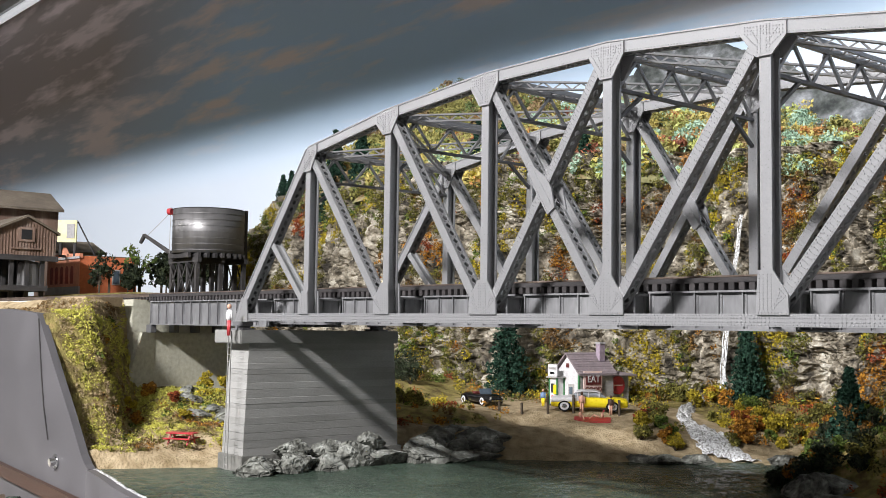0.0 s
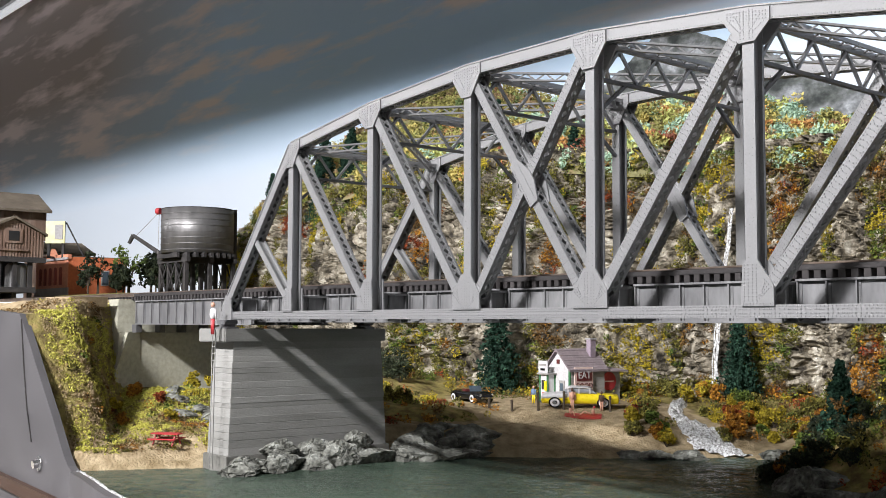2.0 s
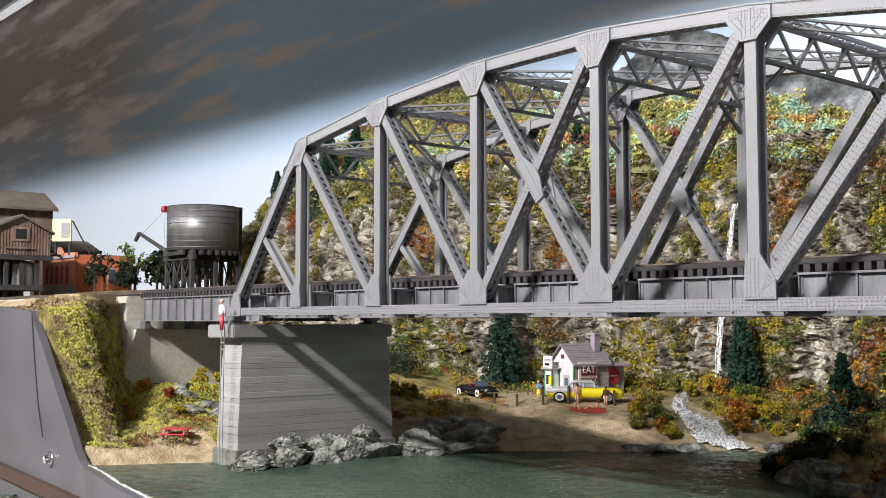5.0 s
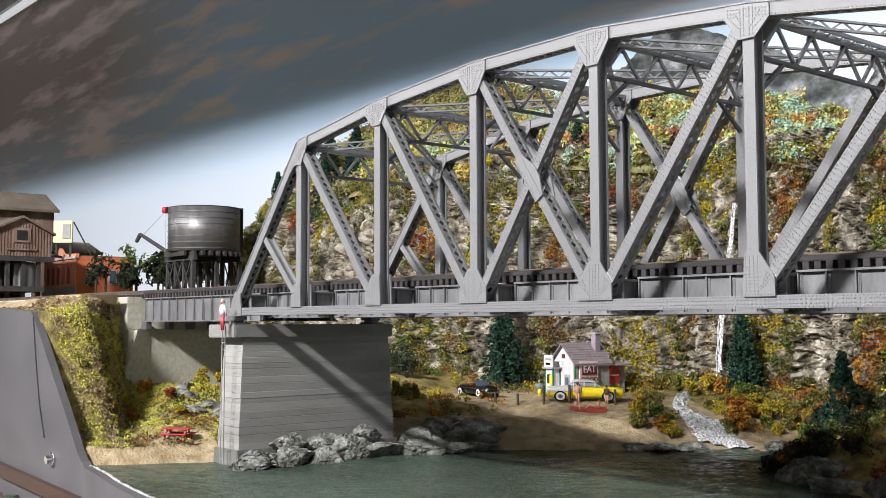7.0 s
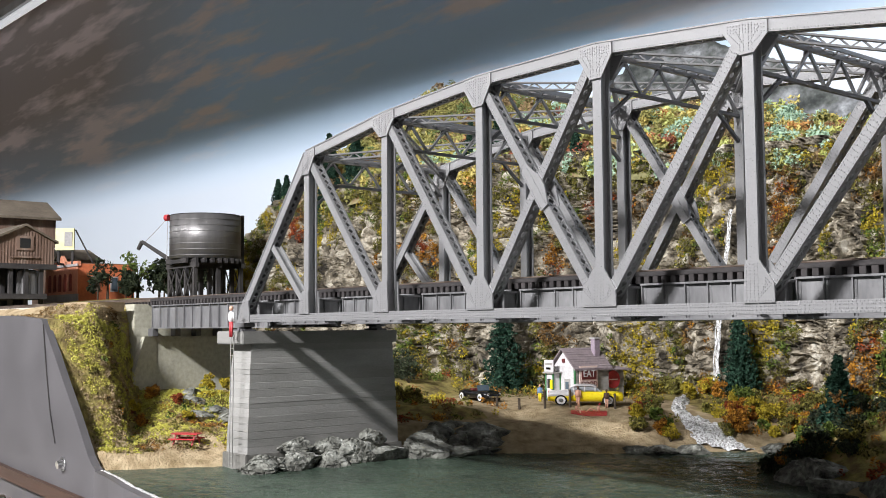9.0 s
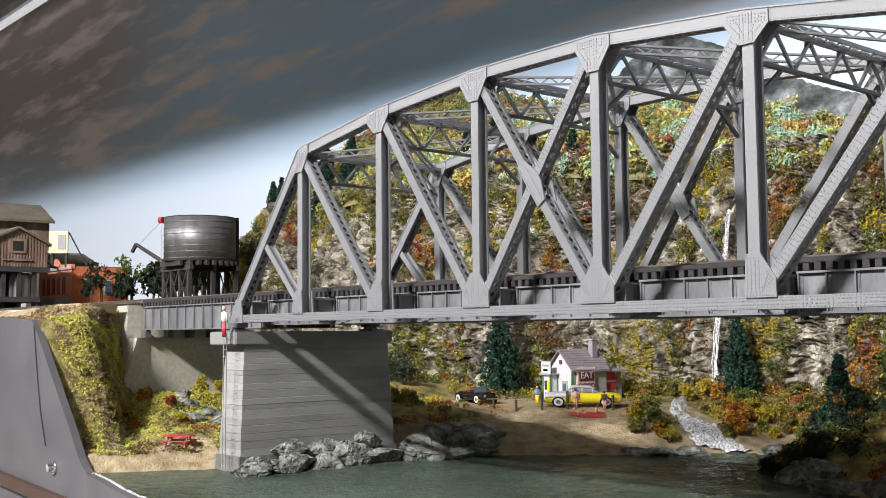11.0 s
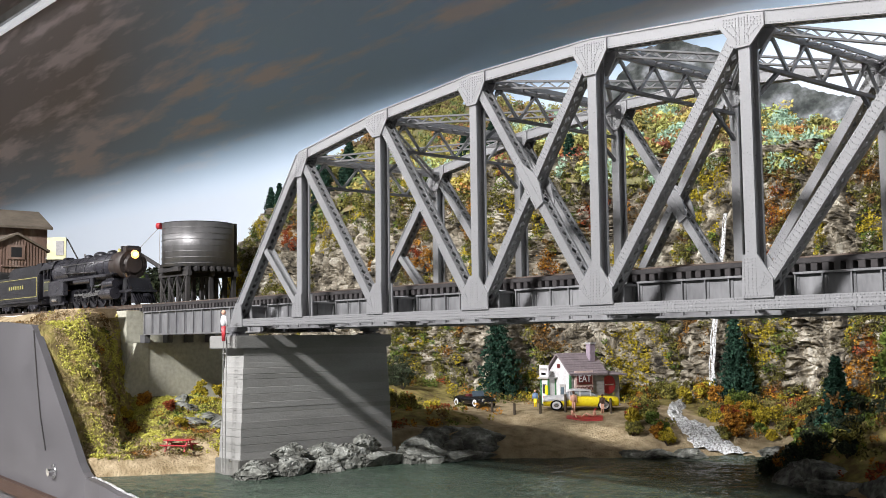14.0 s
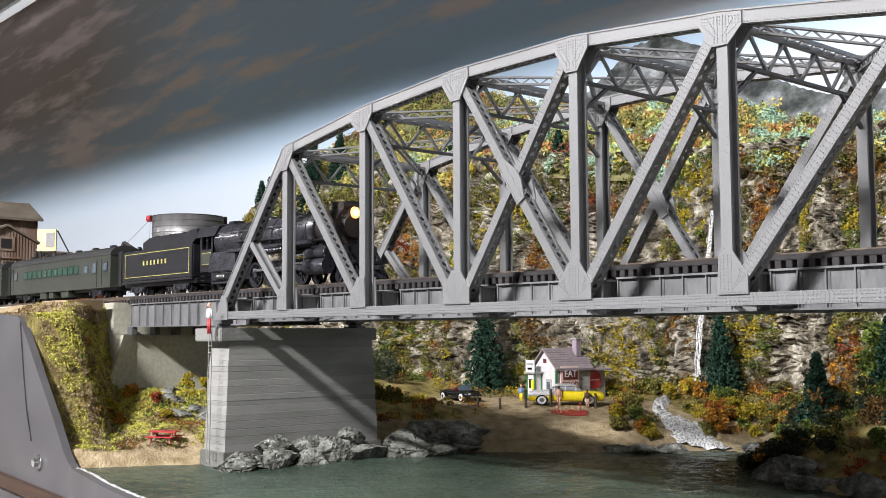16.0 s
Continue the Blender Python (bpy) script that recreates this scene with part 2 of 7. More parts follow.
def ball(bm, c, r, sub=2, squash=(1, 1, 1)):
    m = Matrix.Translation(c) @ Matrix.Diagonal((*[r * s for s in squash], 1))
    bmesh.ops.create_icosphere(bm, subdivisions=sub, radius=1, matrix=m)
    return bm


def prism(bm, outline, axis, lo, hi):
    """A flat outline of (u, v), given depth along the axis: 'y' takes (x, z), 'x' takes (y, z), 'z' takes (x, y)."""
    def at(u, v, d):
        return {"y": (u, d, v), "x": (d, u, v), "z": (u, v, d)}[axis]
    a = [bm.verts.new(at(u, v, lo)) for u, v in outline]
    b = [bm.verts.new(at(u, v, hi)) for u, v in outline]
    bm.faces.new(a)
    bm.faces.new(b[::-1])
    for i in range(len(a)):
        j = (i + 1) % len(a)
        bm.faces.new((a[j], a[i], b[i], b[j]))
    return bm


def B():
    return bmesh.new()


# ---- the truss bridge ----
P, NP = 0.1, 7
ZC0, ZC1 = 0.1212, 0.1274            # bottom chord, underside and top
TOPZ = {1: 0.2540, 2: 0.2690, 3: 0.2770, 4: 0.2775, 5: 0.2690, 6: 0.2540}   # upper edge of the top chord
X0 = 0.0012
DEPTH = 0.0085                       # of a truss across the bridge
YFAR = 0.1373


def panel_x(i):
    return X0 + i * P


def rivet_rows(out, a, b, off, y, pitch=0.0019, r=0.00042):
    """Round heads along the line a-b of the truss's plane, shifted by off across it."""
    (x0, z0), (x1, z1) = a, b
    L = math.hypot(x1 - x0, z1 - z0)
    if L < pitch:
        return
    ux, uz = (x1 - x0) / L, (z1 - z0) / L
    n = int(L / pitch)
    for k in range(n + 1):
        d = (k + 0.5) * L / (n + 1)
        out.append((x0 + ux * d - uz * off, y, z0 + uz * d + ux * off, r))


def rivets(points, mat, parent):
    verts, faces = [], []
    for x, y, z, r in points:
        n = len(verts)
        for k in range(5):
            c, s = math.cos(k * 1.2566), math.sin(k * 1.2566)
            verts.append((x + r * c, y, z + r * s))
        for k in range(5):
            c, s = math.cos(k * 1.2566), math.sin(k * 1.2566)
            verts.append((x + r * 0.6 * c, y - r * 0.8, z + r * 0.6 * s))
        faces += [(n + k, n + (k + 1) % 5, n + 5 + (k + 1) % 5, n + 5 + k) for k in range(5)]
        faces.append(tuple(n + 5 + k for k in range(5)))
    ob = data_part("rivets", verts, faces, mat, parent)
    ob["kind"] = "stuff"
    return ob


def member(name, a, b, y, w, mat, parent, riv, laced=True, cover=False, depth=DEPTH):
    """Two riveted side plates from a to b (x, z) with zigzag lacing between; cover: a solid plate on the upper side."""
    bm = B()
    t = 0.0011
    A, C = Vector((a[0], 0, a[1])), Vector((b[0], 0, b[1]))
    u = (C - A).normalized()
    s = Vector((-u.z, 0, u.x))
    if s.z < 0:
        s = -s
    for yy in (y + t / 2, y + depth - t / 2):
        o = Vector((0, yy, 0))
        bar(bm, A + o, C + o, (0, 1, 0), w, t)
        for e in (-1, 1):      # flange angles
            f = o + s * (e * (w / 2 - 0.0004))
            q = Vector((0, 0.0006 if yy < y + depth / 2 else -0.0006, 0))
            bar(bm, A + f + q, C + f + q, (0, 1, 0), 0.0008, 0.0018)
    if cover:
        f = s * (w / 2) + Vector((0, y + depth / 2, 0))
        bar(bm, A + f, C + f, (0, 1, 0), 0.0008, depth + 0.0012)
    L = (C - A).length
    if laced:
        n = max(2, int(L / 0.0062))
        for e in ((-1,) if cover else (-1, 1)):
            f = s * (e * (w / 2 - 0.0004))
            for k in range(n):
                p, q = A + u * (L * k / n) + f, A + u * (L * (k + 1) / n) + f
                y0, y1 = (y + 0.0012, y + depth - 0.0012)
                bar(bm, p + Vector((0, y0, 0)), q + Vector((0, y1, 0)), s, 0.0011, 0.0005)
                bar(bm, p + Vector((0, y1, 0)), q + Vector((0, y0, 0)), s, 0.0011, 0.0005)
    else:
        bar(bm, A + Vector((0, y + depth / 2, 0)), C + Vector((0, y + depth / 2, 0)), (0, 1, 0), 0.001, depth - 2 * t)
    for e in (-1, 1):
        rivet_rows(riv, a, b, e * (w / 2 - 0.0008), y)
        if w < 0.0068:
            rivet_rows(riv, a, b, e * (w / 2 - 0.0021), y, 0.0027)
    return part(name, bm, mat, parent)


def hbeam(name, a, b, y, w, mat, parent, depth):
    """A rolled H section from a to b (x, z): two flange plates and a web, in one skin."""
    bm = B()
    A, C = Vector((a[0], y, a[1])), Vector((b[0], y, b[1]))
    u = (C - A).normalized()
    s = Vector((-u.z, 0, u.x))
    t, h = 0.0012, w / 2
    prof = [(-h, 0), (h, 0), (h, t), (0.0006, t), (0.0006, depth - t), (h, depth - t), (h, depth), (-h, depth), (-h, depth - t), (-0.0006, depth - t), (-0.0006, t), (-h, t)]
    lo = [bm.verts.new(A + s * p + Vector((0, q, 0))) for p, q in prof]
    hi = [bm.verts.new(C + s * p + Vector((0, q, 0))) for p, q in prof]
    bm.faces.new(lo)
    bm.faces.new(hi[::-1])
    for i in range(12):
        j = (i + 1) % 12
        bm.faces.new((lo[j], lo[i], hi[i], hi[j]))
    return part(name, bm, mat, parent)


def gusset(outline, y, parent, riv, seams=()):
    bm = prism(B(), outline, "y", y - 0.0011, y - 0.0001)
    prism(bm, outline, "y", y + DEPTH + 0.0001, y + DEPTH + 0.0011)
    part("gusset_plate", bm, STEEL, parent)
    for a, b in seams:
        rivet_rows(riv, a, b, 0, y - 0.0011, 0.0018, 0.00042)


def truss(y, label):
    t = thing("bridge_truss", label, "bridge truss", group="trusses of the bridge")
    riv = []
    cy = (ZC0 + ZC1) / 2
    low = {i: (panel_x(i), cy) for i in range(NP + 1)}
    hc = 0.0070
    up = {i: (panel_x(i), TOPZ[i] - hc / 2) for i in TOPZ}
    for i in range(NP):
        member("bottom_chord", (panel_x(i) - (0.004 if i == 0 else 0), cy), (panel_x(i + 1) + (0.004 if i == NP - 1 else 0), cy), y, ZC1 - ZC0, STEEL, t, riv)
    for zz in (cy - 0.0009, cy + 0.0009):
        rivet_rows(riv, (panel_x(0), zz), (panel_x(NP), zz), 0, y, 0.0022, 0.00042)
    for i in range(1, NP - 1):
        member("top_chord", up[i], up[i + 1], y, hc, STEEL, t, riv, cover=True)
    for i, j in ((0, 1), (NP, NP - 1)):
        member("end_post", (low[i][0], cy + 0.002), up[j], y, hc, STEEL, t, riv, cover=True)
    for i in TOPZ:
        wv = 0.0064
        hbeam("vertical_post", (panel_x(i), ZC1 - 0.002), (panel_x(i), TOPZ[i] - hc), y + 0.0002, wv, STEEL, t, DEPTH - 0.0004)
    diag = [(up[1], low[2]), (up[2], low[3]), (up[3], low[4]), (low[3], up[4]), (low[4], up[5]), (low[5], up[6])]
    for k, (a, b) in enumerate(diag):
        off = 0.0003 if k == 2 else 0.0
        foot = min(a, b, key=lambda p: p[1])
        head = a if foot is b else b
        f = (ZC1 + 0.0035 - foot[1]) / (head[1] - foot[1])
        foot = (foot[0] + (head[0] - foot[0]) * f, ZC1 + 0.0035)
        a, b = (foot, head) if head is b else (head, foot)
        member("diagonal", a, b, y + off, 0.0062 if k in (0, 1, 4, 5) else 0.0055, STEEL, t, riv)
    for i, j in ((0, 1), (NP, NP - 1)):     # half-length sub-diagonals of the end panels
        m = ((low[i][0] + up[j][0]) / 2, (cy + up[j][1]) / 2 - 0.006)
        hbeam("sub_diagonal", m, (panel_x(j), ZC1 + 0.004), y + 0.0004, 0.0048, STEEL, t, DEPTH - 0.0008)
    for i in range(1, NP):
        x, z = panel_x(i), ZC1
        big = 2 <= i <= 5
        h, w = (0.0208, 0.0125) if big else (0.017, 0.0085)
        wl, wr = (w if i <= 4 else 0.0052), (w if i >= 3 else 0.0052)     # wide where a diagonal comes in
        gusset([(x - wl, z - 0.0006), (x + wr, z - 0.0006), (x + wr * 0.98, z + h * (0.42 if wr > 0.006 else 0.2)), (x + 0.004, z + h), (x - 0.004, z + h), (x - wl * 0.98, z + h * (0.42 if wl > 0.006 else 0.2))], y, t, riv,
               [((x + e * q * 0.0026, z + 0.0012), (x + e * q * 0.0026, z + h * 0.93)) for e in (-1, 1) for q in (0.45, 1.25)]
               + [((x + e * (0.0030 + k * 0.0015), z + 0.0012 + k * 0.0026), (x + e * (v * 0.92 - k * 0.0013), z + h * 0.42 + k * 0.0012)) for e, v in ((-1, wl), (1, wr)) if v > 0.006 for k in range(4)]
               + [((x - wl * 0.9, z + 0.0004), (x + wr * 0.9, z + 0.0004))])
        zt = TOPZ[i]
        zl = TOPZ[max(i - 1, 1)] if i > 1 else zt - 0.02
        zr = TOPZ[min(i + 1, 6)] if i < 6 else zt - 0.02
        g = {1: 0.2350, 2: 0.2513, 3: 0.2566, 4: 0.2566, 5: 0.2513, 6: 0.2350}[i]
        w = 0.0125
        gl, gr = (zl - zt) / P * w, (zr - zt) / P * w
        if i == 1:
            gl = -w * 1.5
        if i == 6:
            gr = -w * 1.5
        gusset([(x - 0.0044, g), (x + 0.0044, g), (x + w, zt + gr - hc - 0.0005), (x + w, zt + gr - 0.001), (x, zt - 0.001), (x - w, zt + gl - 0.001), (x - w, zt + gl - hc - 0.0005)], y, t, riv,
               [((x - 0.0035, g + 0.001), (x - 0.0035, zt - 0.002)), ((x + 0.0035, g + 0.001), (x + 0.0035, zt - 0.002)), ((x - w + 0.001, zt + gl - 0.003), (x + w - 0.001, zt + gr - 0.003)),
                ((x - w + 0.001, zt + gl - 0.0065), (x + w - 0.001, zt + gr - 0.0065)), ((x - 0.001, g + 0.004), (x - 0.008, zt + gl - 0.003)), ((x + 0.001, g + 0.004), (x + 0.008, zt + gr - 0.003)),
                ((x - 0.0015, g + 0.001), (x - 0.0015, zt - 0.002)), ((x + 0.0015, g + 0.001), (x + 0.0015, zt - 0.002)), ((x + 0.003, g + 0.004), (x + 0.010, zt + gr - 0.007)), ((x - 0.003, g + 0.004), (x - 0.010, zt + gl - 0.007)),
                ((x - w + 0.001, zt + gl - 0.0048), (x + w - 0.001, zt + gr - 0.0048))])
    x, z = (low[3][0] + up[4][0]) / 2, (up[3][1] + low[4][1]) / 2
    dx, dz = low[4][0] - up[3][0], low[4][1] - up[3][1]
    L = math.hypot(dx, dz)
    ux, uz, px, pz = dx / L, dz / L, -dz / L, dx / L
    gusset([(x + ux * a + px * b, z + uz * a + pz * b) for a, b in ((-0.015, -0.0035), (0.015, -0.0035), (0.015, 0.0035), (0.004, 0.0075), (-0.004, 0.0075), (-0.015, 0.0035))], y, t, riv,
           [((x + ux * -0.014 + px * b, z + uz * -0.014 + pz * b), (x + ux * 0.014 + px * b, z + uz * 0.014 + pz * b)) for b in (-0.0025, 0.0025)])
    for i in (0, NP):
        x = low[i][0]
        e = 1 if i == 0 else -1
        gusset([(x - 0.004 * e, ZC0 - 0.0005), (x + 0.016 * e, ZC0 - 0.0005), (x + 0.016 * e, ZC1 + 0.0005), (x + 0.014 * e, ZC1 + 0.012), (x + 0.006 * e, ZC1 + 0.013)], y, t, riv,
               [((x, ZC0 + 0.001), (x + 0.015 * e, ZC0 + 0.001)), ((x + 0.0005 * e, ZC0 + 0.001), (x + 0.009 * e, ZC1 + 0.011))])
        bm = box(B(), x - 0.008, x + 0.008, y - 0.001, y + DEPTH + 0.001, ZC0 - 0.0042, ZC0 - 0.0006, 0.0004)
        rod(bm, (x, y - 0.002, ZC0 - 0.0055), (x, y + DEPTH + 0.002, ZC0 - 0.0055), 0.002)
        box(bm, x - 0.010, x + 0.010, y - 0.001, y + DEPTH + 0.001, ZC0 - 0.0075, ZC0 - 0.006)
        part("bearing_shoe", bm, SHADEDSTEEL, t)
    rivets(riv, STEEL, t)
    return t


near_truss = truss(0.0, "silver-grey riveted arched steel truss of a model railway bridge")
far_truss = truss(YFAR, "silver-grey riveted arched steel truss of a model railway bridge")


def lattice(name, a, b, up, h, mat, parent, step=0.006, d=0.0022):
    """A lattice strut from a to b: two angles apart by h along 'up' with a zigzag between."""
    bm = B()
    a, b, up = Vector(a), Vector(b), Vector(up).normalized()
    u = (b - a).normalized()
    side = u.cross(up)
    for e in (-1, 1):
        bar(bm, a + up * (e * h / 2), b + up * (e * h / 2), side, 0.0011, d)
    n = max(2, int((b - a).length / step))
    L = (b - a).length
    for k in range(n):
        e = 1 if k % 2 else -1
        bar(bm, a + u * (L * k / n) + up * (e * h / 2), a + u * (L * (k + 1) / n) - up * (e * h / 2), side, 0.0009, 0.0007)
    return part(name, bm, mat, parent)


def overhead_bracing():
    t = thing("overhead_bracing", "grey steel lattice struts and sway braces across the bridge top", "bridge bracing")
    ya, yb = DEPTH, YFAR
    for i in TOPZ:
        x, z = panel_x(i), TOPZ[i] - 0.004
        lattice("top_strut", (x, ya, z), (x, yb, z), (0, 0, 1), 0.0055, STEEL, t)
        lattice("top_strut", (x + 0.004, ya, z - 0.001), (x + 0.004, yb, z - 0.001), (1, 0, 0), 0.007, STEEL, t)
        zl = z - 0.0215
        bm = bar(B(), (x, ya, zl), (x, yb, zl), (1, 0, 0), 0.0018, 0.003)
        part("sway_strut", bm, SHADEDSTEEL, t)
        n = 8
        for k in range(n):
            y0, y1 = ya + (yb - ya) * k / n, ya + (yb - ya) * (k + 1) / n
            z0, z1 = (z - 0.003, zl) if k % 2 else (zl, z - 0.003)
            part("sway_brace", bar(B(), (x, y0, z0), (x, y1, z1), (1, 0, 0), 0.0016, 0.0016), STEEL, t)
            if k < n - 1:
                zz = z1 + (0.0012 if k % 2 else -0.0012)
                part("sway_plate", prism(B(), [(y1 - 0.004, zz - 0.0018), (y1 + 0.004, zz - 0.0018), (y1 + 0.0025, zz + 0.0018), (y1 - 0.0025, zz + 0.0018)], "x", x - 0.0011, x - 0.0005), STEEL, t)
        for y0, e in ((ya, 1), (yb, -1)):
            bm = bar(B(), (x, y0, zl - 0.017), (x, y0 + e * 0.022, zl), (1, 0, 0), 0.0018, 0.0022)
            part("knee_brace", bm, SHADEDSTEEL, t)
    for i in range(1, 6):
        a, b = (panel_x(i), TOPZ[i] - 0.006), (panel_x(i + 1), TOPZ[i + 1] - 0.006)
        lattice("top_lateral", (a[0], ya, a[1]), (b[0], yb, b[1]), (0, 0, 1), 0.0045, STEEL, t)
        lattice("top_lateral", (a[0], yb, a[1] - 0.001), (b[0], ya, b[1] - 0.001), (0, 0, 1), 0.0045, STEEL, t)


overhead_bracing()

# ---- floor system and track ----
YT, Y2 = 0.046, 0.0945   # centre lines of the two tracks
ZG0, ZG1, ZT1 = 0.1190, 0.1402, 0.1442


def plate_girder(name, x0, x1, y, z0, z1, parent, mat=GIRDER, pitch=0.0167, face=-1):
    """A plate girder along the track: web, flanges, stiffening angles with rivets on its outer face."""
    bm = box(B(), x0, x1, y - 0.0006, y + 0.0006, z0, z1)
    for za, zb in ((z0, z0 + 0.0011), (z1 - 0.0011, z1)):
        box(bm, x0, x1, y - 0.0028, y + 0.0028, za, zb)
    n = max(1, round((x1 - x0) / pitch))
    riv = []
    for k in range(n + 1):
        x = x0 + 0.0008 + (x1 - x0 - 0.0016) * k / n
        box(bm, x - 0.0004, x + 0.0004, y + face * 0.0024, y, z0 + 0.0011, z1 - 0.0011)
        box(bm, x, x + 0.0018, y + face * 0.0010, y, z0 + 0.0011, z1 - 0.0011)
        if face < 0:
            rivet_rows(riv, (x + 0.0011, z0 + 0.001), (x + 0.0011, z1 - 0.001), 0, y - 0.0010, 0.0019, 0.0004)
    g = part(name, bm, mat, parent)
    if riv:
        rivets(riv, mat, g)
    return g


floor_system = thing("bridge_floor", "grey steel floor beams and stringers, darkened for shade, under the track", "bridge floor")
for i in range(NP + 1):
    x = panel_x(i)
    bm = box(B(), x - 0.0006, x + 0.0006, DEPTH + 0.0012, YFAR - 0.0012, ZC0 + 0.0002, 0.1385)
    for z0, z1 in ((ZC0, ZC0 + 0.0012), (0.1375, 0.1388)):
        box(bm, x - 0.003, x + 0.003, DEPTH + 0.0012, YFAR - 0.0012, z0, z1)
    for k in range(9):
        y = DEPTH + 0.008 + k * 0.0142
        box(bm, x - 0.0022, x + 0.0022, y - 0.0004, y + 0.0004, ZC0 + 0.001, 0.1378)
    part("floor_beam", bm, GIRDER, floor_system)
    if i < NP:
        for y in (YT - 0.0125, YT + 0.0125, Y2 - 0.0125, Y2 + 0.0125):
            plate_girder("stringer", x + 0.0036, x + P - 0.0036, y, ZG0, ZG1, floor_system)
        bm = bar(B(), (x, DEPTH, ZC0 + 0.001), (x + P, YFAR, ZC0 + 0.001), (0, 0, 1), 0.003, 0.0012)
        bar(bm, (x, YFAR, ZC0 + 0.0024), (x + P, DEPTH, ZC0 + 0.0024), (0, 0, 1), 0.003, 0.0012)
        part("bottom_lateral", bm, SHADEDSTEEL, floor_system)

XA = -0.236           # face of the abutment
approach = thing("approach_span", "weathered grey plate girder span between pier and abutment", "girder span")
for y in (YT - 0.0125, YT + 0.0125, Y2 - 0.0125, Y2 + 0.0125):
    plate_girder("plate_girder", XA + 0.003, -0.006, y, 0.1165, ZG1, approach, pitch=0.0175)
for k in range(6):
    x = XA + 0.012 + k * 0.042
    bm = bar(B(), (x, YT - 0.012, 0.119), (x, YT + 0.012, 0.138), (1, 0, 0), 0.0014, 0.0014)
    bar(bm, (x, YT + 0.012, 0.119), (x, YT - 0.012, 0.138), (1, 0, 0), 0.0014, 0.0014)
    part("cross_frame", bm, SHADEDSTEEL, approach)

def railway_track(yc, x_end, ties):
    t = thing("railway_track", "weathered model track on dark timber ties", "railway track", group="tracks")
    tie_mesh = None
    for k in range(int((0.70 - XA) / 0.0063)):
        if tie_mesh is None:
            o = part("tie", box(B(), -0.0018, 0.0018, -0.0155, 0.0155, -0.002, 0.002, 0.0002), TIE, t)
            tie_mesh = o.data
        else:
            o = new("tie", tie_mesh)
            o.parent = t
        o.location = (XA + 0.003 + k * 0.0063, yc, (ZG1 + ZT1) / 2)
    for e in (-1, 1):
        part("guard_timber", box(B(), XA, 0.705, yc + e * 0.0140 - 0.0013, yc + e * 0.0140 + 0.0013, ZT1, ZT1 + 0.0028, 0.0003), TIE, t)
        rail = [(-0.0014, 0), (0.0014, 0), (0.0014, 0.0006), (0.0004, 0.001), (0.0004, 0.003), (0.0008, 0.0034), (0.0008, 0.0042), (-0.0008, 0.0042), (-0.0008, 0.0034), (-0.0004, 0.003), (-0.0004, 0.001), (-0.0014, 0.0006)]
        part("rail", prism(B(), [(yc + e * 0.00825 + p, ZT1 + q) for p, q in rail], "x", x_end, 0.75), RAIL, t)
    bm = B()
    for k in range(ties):
        x = XA - 0.004 - k * 0.0075
        box(bm, x - 0.0016, x + 0.0016, yc - 0.0155, yc + 0.0155, ZT1 - 0.003, ZT1)
    part("tie_row", bm, TIE, t)["kind"] = "stuff"


railway_track(YT, -4.25, 290)
# unseen second track, added so the deck casts a broad shadow
railway_track(Y2, -0.60, 48)

# ---- pier and abutment ----
def pier(x0, x1, y0, y1, label):
    """A battered shaft cast in board courses with sunk joints, a damp footing and a cap."""
    t = thing("bridge_pier", label, "bridge pier")
    top, low, sl = 0.1030, -0.012, 0.006

    def ring(bm, z, push):
        e = sl * (top - z) / (top - low) + push
        return [bm.verts.new((x, y, z)) for x, y in ((x0 - e * 0.5, y0 - e), (x1 + e * 0.5, y0 - e), (x1 + e * 0.5, y1 + e), (x0 - e * 0.5, y1 + e))]

    r = random.Random(5)
    edges = [0.0125]
    while edges[-1] < top - 0.006:
        edges.append(edges[-1] + r.uniform(0.0038, 0.0068))
    edges[-1] = top
    for a, b in zip(edges, edges[1:]):
        bm = B()
        push = r.uniform(-0.00025, 0.00025)
        rings = [ring(bm, a, -0.0003), ring(bm, a + 0.0004, push), ring(bm, b - 0.0002, push + r.uniform(-0.0001, 0.0001)), ring(bm, b, -0.0003)]
        for p, q in zip(rings, rings[1:]):
            for i in range(4):
                bm.faces.new((p[i], p[(i + 1) % 4], q[(i + 1) % 4], q[i]))
        bm.faces.new(rings[0][::-1])
        bm.faces.new(rings[-1])
        part("board_course", bm, CONCRETE, t)
    part("footing", box(B(), x0 - 0.0045, x1 + 0.0045, y0 - 0.0072, y1 + 0.0072, low, 0.0125, 0.0006), WETCONCRETE, t, "damp dark concrete footing")
    part("cap", box(B(), x0 - 0.012, x1 + 0.002, y0 - 0.009, y1 + 0.004, 0.1028, 0.1137, 0.0007), CONCRETE, t)
    return t


pier(-0.014, 0.016, 0.002, 0.1500, "tapered grey concrete pier with board marks and a cap")
pier(0.687, 0.717, 0.002, 0.1500, "tapered grey concrete pier with board marks and a cap")


def ladder():
    t = thing("ladder", "thin grey ladder fixed to the pier", "ladder", group="")
    a, b = Vector((0.0092, -0.0128, 0.003)), Vector((0.0080, -0.0112, 0.113))
    for e in (-0.0024, 0.0024):
        part("rail", bar(B(), a + Vector((e, 0, 0)), b + Vector((e, 0, 0)), (0, 1, 0), 0.0006, 0.0006), CONCRETE, t)
    for k in range(20):
        c = a.lerp(b, (k + 0.5) / 20)
        part("rung", rod(B(), c - Vector((0.0024, 0, 0)), c + Vector((0.0024, 0, 0)), 0.00028, seg=6), CONCRETE, t)


ladder()


